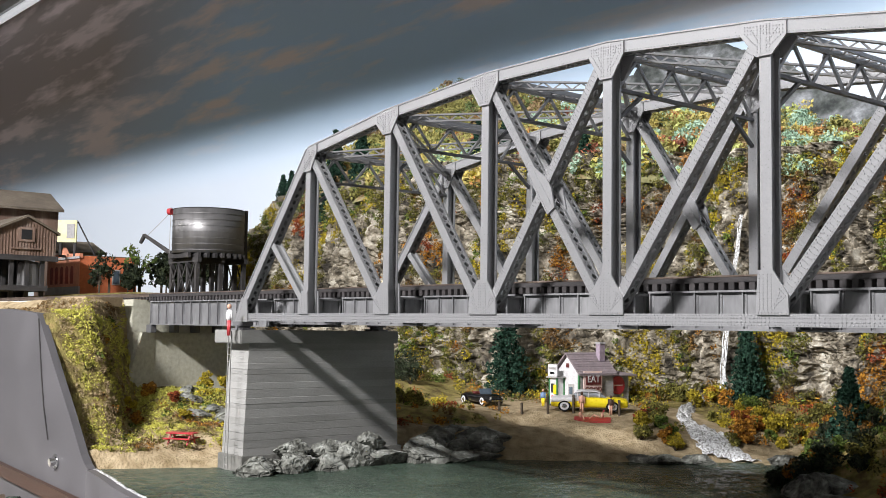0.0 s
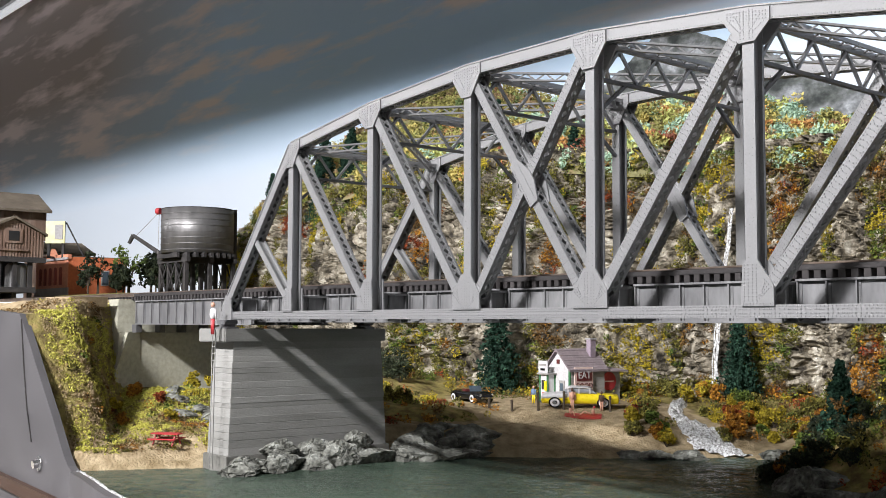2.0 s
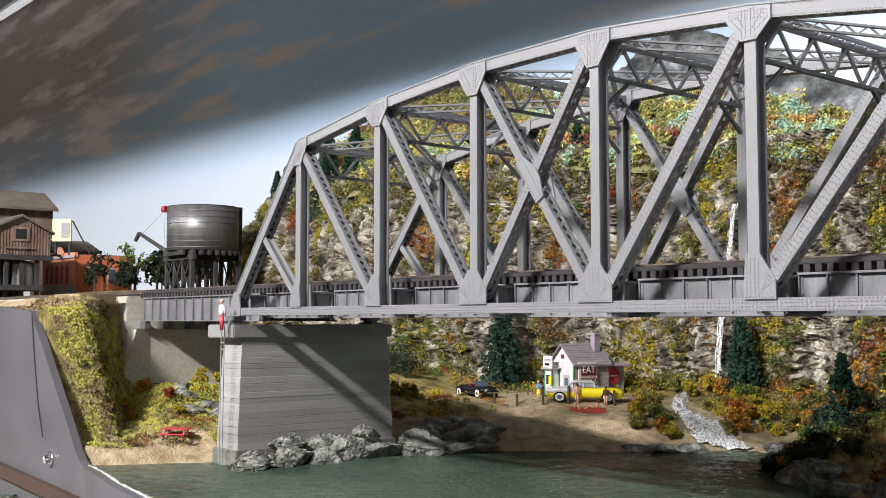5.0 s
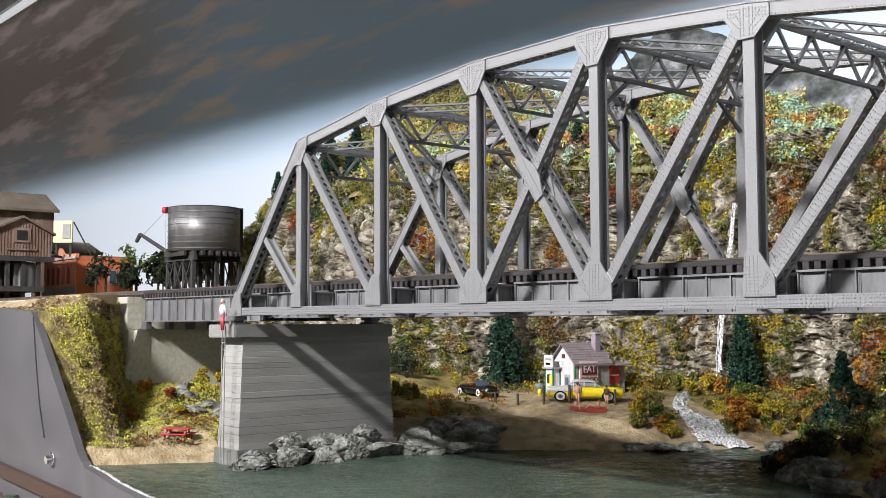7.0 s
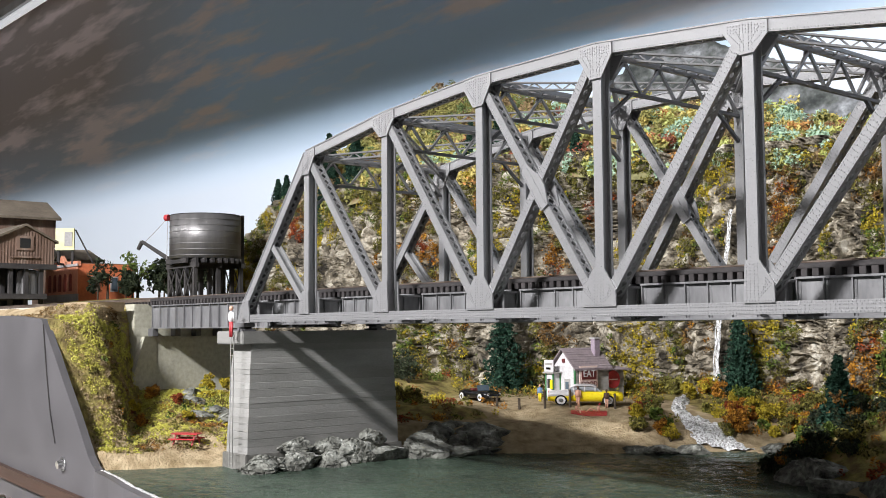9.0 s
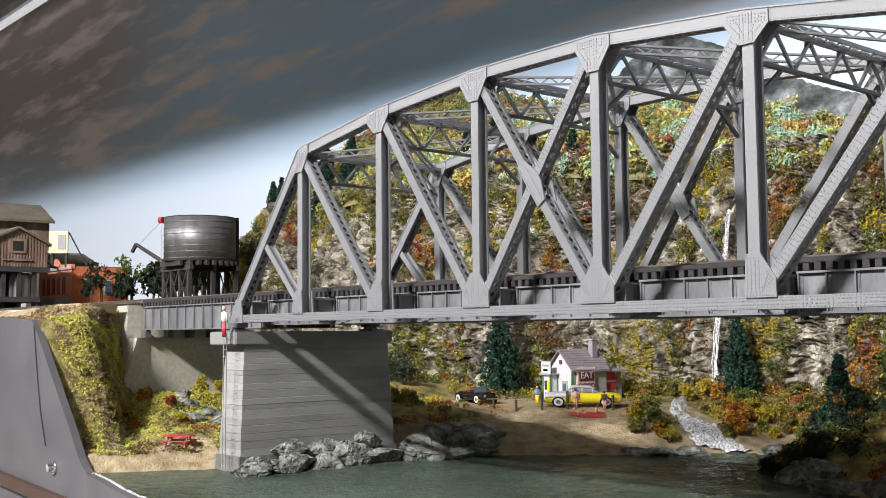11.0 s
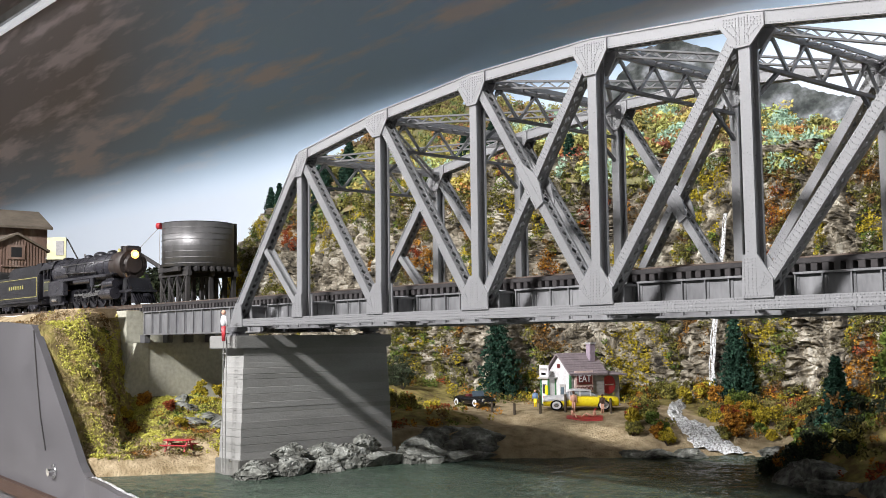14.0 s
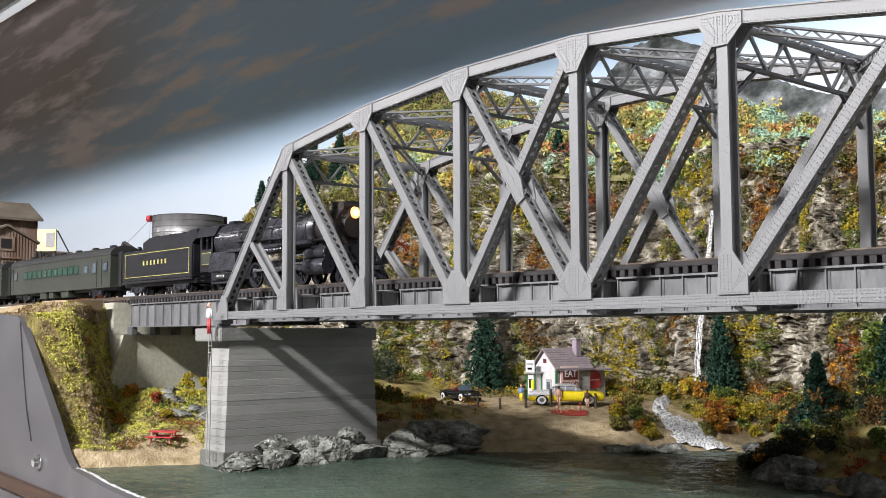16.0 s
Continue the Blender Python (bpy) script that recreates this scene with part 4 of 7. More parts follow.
def slope_cover():
    """Dense turf, weeds and clods on the bank by the abutment."""
    beds = {}
    for _ in range(7500):
        x, y = rng.uniform(-0.33, -0.04), rng.uniform(-0.084, 0.13)
        z = height(x, y)
        if z < 0.012 or (z > 0.138 and y > -0.02) or z > 0.1395 or y - shore_y(x) < 0.02:
            continue
        if y > 0.022 and x < XA + 0.03:
            continue
        if x > -0.19 and y > -0.045 and rng.uniform() < 0.5:
            continue
        ridge_side = ss(-0.046, -0.056, y) * ss(0.02, 0.04, z)
        tone = noise.noise((x * 22, y * 22, 51)) + 0.7 * noise.noise((x * 60, y * 60, 8)) + rng.uniform(-0.15, 0.15)
        if x < -0.14 and 0.03 < z < 0.122 and y > -0.051:
            key = pick(tone, [(-0.55, "brown"), (-0.35, "tan"), (0.7, "lime"), (9, "yellow")])
        elif ridge_side > 0.5:
            if rng.uniform() < 0.35:
                continue
            key = pick(tone, [(-0.30, "brown"), (0.30, "tan"), (9, "lime")])
        elif z > 0.11:
            key = pick(tone, [(-0.2, "brown"), (0.2, "tan"), (9, "lime")])
        else:
            key = pick(tone, [(-0.75, "red"), (-0.6, "orange"), (-0.35, "brown"), (-0.1, "olive"), (0.05, "tan"), (0.55, "lime"), (9, "yellow")])
        r = rng.uniform(0.0020, 0.0045)
        beds.setdefault(key, []).append((x, y, z + r * 0.1, r, 26))
    for key, cl in beds.items():
        foliage("turf", cl, 0.0009, LEAF[key], f"{WORDS[key]} turf and weeds on the earth bank", "turf")


cliff_shrubs()
hillside_trees()
ground_cover()
slope_cover()


def bush(x, y, r, key, n=11, size=0.0015, lift=0.0):
    """One loose shrub: a few stems and clumps of leaves."""
    z = height(x, y)
    t = thing("bush", f"loose {WORDS[key]} shrub on the bank", "bush", (x, y, z - 0.001), group="shrubs of the bank")
    bm = B()
    cl = []
    for k in range(n):
        a, e = rng.uniform(0, 6.28), rng.uniform(0.2, 1)
        q = (math.cos(a) * r * 0.7 * e, math.sin(a) * r * 0.7 * e, r * rng.uniform(0.3, 1.25) + lift)
        rod(bm, (0, 0, 0), q, 0.0004, 0.0002, 5)
        cl.append((*q, r * rng.uniform(0.22, 0.42), 60))
    part("stalk", bm, BARK, t)
    v, f = leaves(cl, size)
    data_part("crown", v.tolist(), f.tolist(), LEAF[key], t)
    return t


for x, y, r, key in ((0.131, 0.355, 0.013, "olive"), (0.118, 0.372, 0.012, "yellow"), (0.150, 0.366, 0.010, "orange"), (0.165, 0.363, 0.012, "yellow"), (0.105, 0.41, 0.014, "olive"), 
                     (0.183, 0.442, 0.016, "orange"), (0.200, 0.425, 0.013, "orange"), (0.2025, 0.478, 0.017, "yellow"), (0.225, 0.47, 0.014, "olive"), (0.245, 0.50, 0.016, "orange"), (0.26, 0.44, 0.013, "yellow"),
                     (0.165, 0.50, 0.015, "yellow"), (0.13, 0.53, 0.016, "green"), (0.075, 0.55, 0.016, "yellow"), (-0.02, 0.53, 0.016, "yellow"), (-0.045, 0.52, 0.015, "olive"),
                     (0.30, 0.45, 0.014, "red"), (0.315, 0.35, 0.015, "brown"), (0.335, 0.315, 0.014, "green"), (0.34, 0.285, 0.013, "brown"), (0.36, 0.33, 0.018, "brown"), (0.385, 0.352, 0.020, "shade_dark"), (0.405, 0.33, 0.018, "green"), (0.42, 0.30, 0.016, "brown"), (0.44, 0.34, 0.02, "olive"), (0.385, 0.29, 0.014, "olive"),
                     (-0.18, -0.012, 0.010, "yellow"), (-0.164, -0.012, 0.009, "orange"), (-0.20, 0.02, 0.010, "orange"), (-0.17, 0.03, 0.008, "red"), (-0.22, 0.09, 0.013, "yellow"), (-0.205, 0.105, 0.012, "yellow"), (-0.13, 0.02, 0.008, "yellow"),
                     (-0.13, 0.27, 0.014, "olive"), (-0.10, 0.255, 0.012, "olive"), (-0.16, 0.285, 0.014, "yellow"), (-0.075, 0.25, 0.011, "olive"), (-0.19, 0.29, 0.015, "brown"), (-0.10, 0.51, 0.02, "orange"), (-0.21, 0.52, 0.02, "yellow"), (-0.26, 0.50, 0.018, "orange")):
    bush(x, y, r, key)
# mostly the darkest leaves: dark shrubs, with this bank's shade in their colour
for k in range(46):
    bush(0.315 + 0.19 * rng.uniform(), 0.262 + 0.12 * rng.uniform(), rng.uniform(0.009, 0.017), ("brown", "shade_dark", "shade_dark", "green", "shade_dark", "green", "orange", "shade_dark")[k % 8])
for k in range(16):
    bush(-0.02 + 0.29 * rng.uniform(), 0.50 + 0.06 * rng.uniform(), rng.uniform(0.010, 0.016), ("yellow", "olive", "orange", "olive")[k % 4])


for k in range(70):
    x, y = rng.uniform(0.080, 0.31), rng.uniform(0.375, 0.50)
    off = (x - 0.125) * 0.707 + (y - 0.439) * 0.707      # clear of the stream's line
    if abs(off) < 0.026 or y - shore_y(x) < 0.035 or (x < 0.12 and y < 0.40):
        continue
    bush(x, y, rng.uniform(0.007, 0.0125), ("yellow", "olive", "olive", "orange", "yellow", "green", "red")[k % 7])


def conifer(x, y, h, w, z=None):
    """A model spruce: a trunk, whorls of drooping boughs, needles along them."""
    z = height(x, y) - 0.002 if z is None else z
    t = thing("conifer", "dark blue-green model spruce with drooping boughs", "conifer", (x, y, z), group="spruces")
    bm = rod(B(), (0, 0, 0), (0, 0, h * 0.97), h * 0.018, h * 0.003, 7)
    part("trunk", bm, BARK, t)
    cl = []
    rows = 15
    for k in range(rows):
        f = k / (rows - 1)
        zz = h * (0.06 + 0.92 * f)
        rad = w / 2 * (1 - f) ** 0.85 + 0.0015
        n = int(5 + 8 * (1 - f))
        for j in range(n):
            a = 6.283 * j / n + k * 0.7 + rng.uniform(-0.2, 0.2)
            rr = rad * rng.uniform(0.55, 1.2)
            for q in (0.3, 0.6, 0.92):
                cl.append((math.cos(a) * rr * q, math.sin(a) * rr * q, zz - rr * q * 0.35, h * 0.030 * (1.25 - 0.4 * q) + 0.0008, 20))
    v, fc = leaves(cl, 0.0018)
    data_part("crown", v.tolist(), fc.tolist(), NEEDLE, t)
    return t


for x, y, h, w in ((-0.1365, 0.435, 0.120, 0.066), (0.0875, 0.588, 0.100, 0.052), (0.356, 0.330, 0.052, 0.028), (0.395, 0.372, 0.075, 0.036), (0.43, 0.36, 0.085, 0.04), (0.40, 0.40, 0.06, 0.034), (0.47, 0.31, 0.075, 0.036)):
    conifer(x, y, h, w)
for x, y, z, h in ((-0.655, 0.53, 0.285, 0.088), (-0.625, 0.535, 0.285, 0.070), (-0.49, 0.53, 0.272, 0.080), (-0.465, 0.535, 0.275, 0.062), (-0.353, 0.525, 0.262, 0.046), (-0.134, 0.565, 0.290, 0.078)):
    conifer(x, y, h, h * 0.5, z)
for x, s, h in ((-0.83, 0.10, 0.085), (-0.68, 0.10, 0.10), (-0.63, 0.16, 0.09), (-0.58, 0.08, 0.085), (-0.30, 0.26, 0.075), (-0.33, 0.20, 0.06), (-0.80, 0.1, 0.06)):
    px, py, pz = hill_point(x, s)
    conifer(px, py, h, h * 0.5, pz - 0.004)


def boulder(x, y, z, sx, sy, sz, seed, turn=0, label="angular grey river rock with pale lichen"):
    """A broken, low rock: a ball cut by many tilted planes, then roughened."""
    bm = B()
    bmesh.ops.create_icosphere(bm, subdivisions=4, radius=1)
    r = random.Random(seed)
    cuts = [(Vector((r.uniform(-1, 1), r.uniform(-1, 1), r.uniform(-0.3, 1))).normalized(), r.uniform(0.42, 0.85)) for _ in range(13)]
    off = Vector((seed * 3.1, seed * 1.7, 0))
    for v in bm.verts:
        p = v.co * (1.15 + 0.25 * noise.noise(v.co * 1.1 + off))
        for n, c in cuts:
            d = p.dot(n) - c
            if d > 0:
                p -= n * d
        p *= 1 + 0.13 * noise.noise(v.co * 4.5 + off) + 0.09 * noise.noise(v.co * 11 + off) - 0.12 * max(0, noise.noise(v.co * 2.5 - off))
        v.co = Vector((p.x * sx * 1.35, p.y * sy * 1.35, p.z * sz * 0.85))
    o = part("boulder", bm, BOULDER)
    o.matrix_world = pose(x, y, z, 0, 0, turn)
    return tagged(o, label, "rock", group="river rocks")


ROCKS = [(0.032, 0.006, 0.006, 0.015, 0.021, 0.016, 1, 20), (0.036, 0.040, 0.007, 0.014, 0.024, 0.015, 2, 0), (0.026, 0.040, 0.018, 0.008, 0.013, 0.011, 3, 10), (0.034, 0.068, 0.006, 0.014, 0.022, 0.016, 4, 30), (0.025, 0.075, 0.014, 0.010, 0.020, 0.013, 5, 0),
         (0.032, 0.097, 0.010, 0.013, 0.020, 0.022, 6, -20), (0.029, 0.112, 0.020, 0.010, 0.018, 0.015, 7, 40), (0.036, 0.128, 0.006, 0.015, 0.021, 0.014, 8, 0), (0.042, 0.165, 0.006, 0.018, 0.027, 0.019, 9, 15), (0.026, 0.182, 0.014, 0.016, 0.024, 0.017, 10, 0),
         (0.062, 0.205, 0.003, 0.014, 0.034, 0.012, 11, -25), (0.036, 0.212, 0.012, 0.012, 0.018, 0.014, 12, 30), (0.040, 0.236, 0.016, 0.018, 0.028, 0.019, 13, -10), (0.060, 0.232, 0.008, 0.012, 0.022, 0.012, 14, 0), (0.018, 0.205, 0.018, 0.012, 0.02, 0.012, 15, 0), (0.010, 0.225, 0.02, 0.012, 0.018, 0.01, 16, 0),
         (0.172, 0.338, 0.003, 0.016, 0.012, 0.007, 17, 40), (0.190, 0.358, 0.003, 0.016, 0.012, 0.008, 18, 50), (0.155, 0.322, 0.002, 0.014, 0.01, 0.007, 19, 40), (0.245, 0.412, 0.004, 0.014, 0.012, 0.008, 20, 0), (0.272, 0.40, 0.004, 0.016, 0.012, 0.009, 21, 0),
         (0.362, 0.268, 0.004, 0.020, 0.017, 0.019, 22, 10), (0.385, 0.262, 0.008, 0.022, 0.018, 0.018, 23, 30), (0.405, 0.245, 0.002, 0.022, 0.016, 0.012, 24, 0), (0.445, 0.238, 0.004, 0.026, 0.018, 0.018, 25, 0), (0.49, 0.235, 0.004, 0.026, 0.018, 0.018, 27, 0),
         (-0.178, 0.05, 0.044, 0.012, 0.016, 0.010, 28, 0), (-0.160, 0.062, 0.036, 0.016, 0.013, 0.009, 29, 0), (-0.150, 0.045, 0.031, 0.012, 0.012, 0.008, 30, 0), (-0.195, 0.055, 0.050, 0.012, 0.012, 0.009, 31, 0), (-0.135, 0.065, 0.03, 0.014, 0.014, 0.009, 32, 0), (-0.118, 0.055, 0.024, 0.012, 0.01, 0.008, 33, 0)]
for x, y, z, sx, sy, sz, seed, turn in ROCKS:
    boulder(x, y, z, sx, sy, sz * (0.78 if seed <= 16 else 1.0), seed, turn)


def foam_material():
    m, nodes, links, bsdf = material("falling_water")
    tc = nodes.new("ShaderNodeTexCoord")
    n = nodes.new("ShaderNodeTexNoise")
    n.inputs["Scale"].default_value, n.inputs["Detail"].default_value, n.inputs["Roughness"].default_value = 420, 8, 0.7
    links.new(tc.outputs["Object"], n.inputs["Vector"])
    r = ramp(nodes, [(0.38, (0.16, 0.15, 0.13)), (0.47, (0.55, 0.55, 0.55)), (0.56, (0.90, 0.91, 0.92))])
    links.new(n.outputs["Fac"], r.inputs[0])
    links.new(r.outputs[0], bsdf.inputs["Base Color"])
    bsdf.inputs["Roughness"].default_value = 0.22
    bp = nodes.new("ShaderNodeBump")
    bp.inputs["Strength"].default_value, bp.inputs["Distance"].default_value = 0.9, 0.003
    links.new(n.outputs["Fac"], bp.inputs["Height"])
    links.new(bp.outputs[0], bsdf.inputs["Normal"])
    return m


FOAM = foam_material()


def stream():
    path = [(0.055, 0.598, 0.008), (0.053, 0.560, 0.010), (0.061, 0.518, 0.015), (0.089, 0.474, 0.012), (0.125, 0.439, 0.015), (0.157, 0.414, 0.022), (0.184, 0.399, 0.032), (0.212, 0.388, 0.043)]
    verts, faces, n = [], [], 13
    dense = []
    for a, b in zip(path, path[1:]):
        for k in range(9):
            dense.append([a[i] + (b[i] - a[i]) * k / 9 for i in range(3)])
    for x, y, w in dense:
        for j in range(n):
            e = j / (n - 1) - 0.5
            px, py = x + e * w * 0.9 * (1 + 0.5 * noise.noise((x * 90, e, 5))) + 0.002 * noise.noise((x * 60, j, 0)), y + e * w * 0.9 * (1 + 0.5 * noise.noise((y * 90, e, 6)))
            verts.append((px, py, max(height(px, py), 0.0005) + 0.0025 * (1 - (2 * e) ** 4) + 0.005 * noise.noise((px * 230, py * 230, 2))))
    faces = [(i * n + j, (i + 1) * n + j, (i + 1) * n + j + 1, i * n + j + 1) for i in range(len(dense) - 1) for j in range(n - 1)]
    tagged(data_part("stream", verts, faces, FOAM, smooth=True), "white tumbling model stream running into the river", "water", kind="structure")
    verts, faces, m = [], [], 70
    for strand, (off, wide) in enumerate(((-0.0026, 0.0009), (-0.0006, 0.0014), (0.0016, 0.0009), (0.0030, 0.0006))):
        base = len(verts)
        for i in range(m):
            z = 0.028 + 0.225 * i / (m - 1)
            face = cliff_rise(0.053, max(z - 0.015, 0)) - 0.013
            w = wide * (1.1 + 0.9 * noise.noise((z * 60, strand * 3, 0))) * (1.5 - 0.6 * i / m)
            for e in (-0.5, 0.0, 0.5):
                x = 0.053 + 0.0025 * noise.noise((z * 9, 4, 0)) + off * (1.3 - 0.6 * i / m) + 0.0012 * noise.noise((z * 35, strand, 8)) + e * w
                verts.append((x, face - 0.007 + 0.003 * abs(e) + 0.002 * noise.noise((strand * 5, z * 60, 0)), z))
        faces += [(base + i * 3 + j, base + (i + 1) * 3 + j, base + (i + 1) * 3 + j + 1, base + i * 3 + j + 1) for i in range(m - 1) for j in range(2)]
    tagged(data_part("waterfall", verts, faces, FOAM, smooth=True), "thin white waterfall down the cliff", "waterfall", kind="structure")


stream()

# painted mountain on the backdrop, far behind the hill
MOUNTAIN = surface("painted_mountain", [(0.03, 0.035, 0.035), (0.09, 0.10, 0.095), (0.18, 0.19, 0.20), (0.34, 0.36, 0.38)], 26, 0.9, 0, 0.0, fine=150, spread=(0.38, 0.68), fine_amount=0.8, stretch=(1, 1, 1.3))
pts = [(-0.9, 0.2), (-0.7, 0.36), (-0.55, 0.45), (-0.46, 0.51), (-0.382, 0.548), (-0.321, 0.585), (-0.263, 0.590), (-0.199, 0.563), (-0.14, 0.535), (-0.09, 0.514), (-0.054, 0.478), (-0.001, 0.455), (0.049, 0.437), (0.09, 0.44), (0.2, 0.43), (0.35, 0.43), (0.6, 0.42), (1.2, 0.38), (1.2, 0.1), (-0.9, 0.1)]
fine_pts = []
for a, b in zip(pts[:-3], pts[1:-2]):
    for k in range(8):
        f = k / 8
        fine_pts.append((a[0] + (b[0] - a[0]) * f, a[1] + (b[1] - a[1]) * f + 0.008 * noise.noise((f * 5 + a[0] * 30, 0, 1))))
tagged(part("mountain", prism(B(), fine_pts + pts[-3:], "y", YB - 0.006, YB - 0.003), MOUNTAIN), "dark hazy mountain painted on the backdrop", "mountain", kind="structure")

# ---- things on the layout ----
WHITE = surface("white_enamel", [(0.50, 0.49, 0.50), (0.64, 0.63, 0.64)], 60, 0.4, 0, 0.03)
YELLOW = surface("yellow_enamel", [(0.72, 0.56, 0.01), (0.82, 0.66, 0.02)], 60, 0.3, 0, 0.02)
BLACK = surface("black_enamel", [(0.003, 0.003, 0.004), (0.008, 0.008, 0.009)], 60, 0.14, 0, 0.02)
RED = surface("red_enamel", [(0.33, 0.025, 0.03), (0.48, 0.04, 0.05)], 60, 0.45, 0, 0.05)
MAROON = surface("dark_maroon_paint", [(0.09, 0.015, 0.015), (0.14, 0.025, 0.025)], 60, 0.5, 0, 0.05)
CHROME = surface("chrome", [(0.55, 0.55, 0.56), (0.7, 0.7, 0.7)], 80, 0.18, 1.0, 0.02)
GLASS = surface("car_glass", [(0.05, 0.07, 0.09), (0.10, 0.13, 0.16)], 40, 0.08, 0, 0)
# pale because the light these panes reflect is put into the colour
GLINTGLASS = surface("glint_car_glass", [(0.24, 0.26, 0.28), (0.36, 0.38, 0.40)], 40, 0.1, 0, 0)
SKIN = surface("figure_skin_paint", [(0.48, 0.25, 0.17), (0.62, 0.36, 0.26)], 150, 0.6, 0, 0.05)
GREYWOOD = surface("grey_siding", [(0.25, 0.24, 0.23), (0.36, 0.35, 0.33)], 50, 0.8, 0, 0.2, stretch=(1, 1, 6))
SHINGLE = surface("roof_shingle", [(0.19, 0.155, 0.165), (0.32, 0.265, 0.28)], 70, 0.85, 0, 0.4, island=True, random=0.6)
GREENTRIM = surface("green_trim", [(0.03, 0.12, 0.05), (0.06, 0.2, 0.08)], 60, 0.5, 0, 0.05)
PINK = surface("pale_pink_board", [(0.62, 0.46, 0.42), (0.75, 0.6, 0.56)], 60, 0.6, 0, 0.05)
LILAC = surface("lilac_grey_paint", [(0.22, 0.17, 0.21), (0.32, 0.26, 0.31)], 60, 0.8, 0, 0.2)
TANK = surface("tank_grey_paint", [(0.13, 0.13, 0.13), (0.21, 0.205, 0.205)], 14, 0.42, 0.55, 0.06, stretch=(1, 1, 0.25))
BROWNWOOD = surface("weathered_brown_wood", [(0.09, 0.055, 0.04), (0.19, 0.125, 0.095), (0.30, 0.24, 0.20)], 16, 0.9, 0, 0.35, stretch=(3, 3, 0.5), spread=(0.3, 0.75))
OLDROOF = surface("grey_brown_roofing", [(0.085, 0.068, 0.05), (0.17, 0.14, 0.105)], 20, 0.9, 0, 0.3, fine=180)
BLACKWOOD = surface("blackened_timber", [(0.018, 0.017, 0.018), (0.05, 0.046, 0.045)], 40, 0.85, 0, 0.3)
# paler than BRICK: the light on the front is put into the colour
LITBRICK = surface("lit_orange_brick", [(0.62, 0.24, 0.14), (0.76, 0.34, 0.22)], 25, 0.8, 0, 0.2, fine=260)
BRICK = surface("orange_brick", [(0.50, 0.13, 0.05), (0.62, 0.18, 0.075)], 25, 0.8, 0, 0.2, fine=260)
BRICKRED = surface("red_brick_trim", [(0.28, 0.05, 0.035), (0.36, 0.075, 0.05)], 25, 0.8, 0, 0.2)
STONE = surface("grey_trim_stone", [(0.28, 0.27, 0.27), (0.42, 0.41, 0.41)], 40, 0.8, 0, 0.2)
# near-black: the shade inside openings is put into the colour
VOID = surface("shaded_opening", [(0.008, 0.008, 0.009), (0.02, 0.02, 0.02)], 40, 0.7, 0, 0)


def words(text, size, mat, parent, at, rx=90, rz=0, name="lettering"):
    c = bpy.data.curves.new(name, "FONT")
    c.body, c.size, c.extrude, c.align_x, c.align_y = text, size, 0.0002, "CENTER", "CENTER"
    tmp = bpy.data.objects.new("tmp", c)
    scene.collection.objects.link(tmp)
    me = bpy.data.meshes.new_from_object(tmp.evaluated_get(bpy.context.evaluated_depsgraph_get()))
    bpy.data.objects.remove(tmp)
    me.materials.clear()
    me.materials.append(mat)
    o = new(name, me)
    o.parent = parent
    o.matrix_local = pose(*at, rx, 0, rz)
    return o


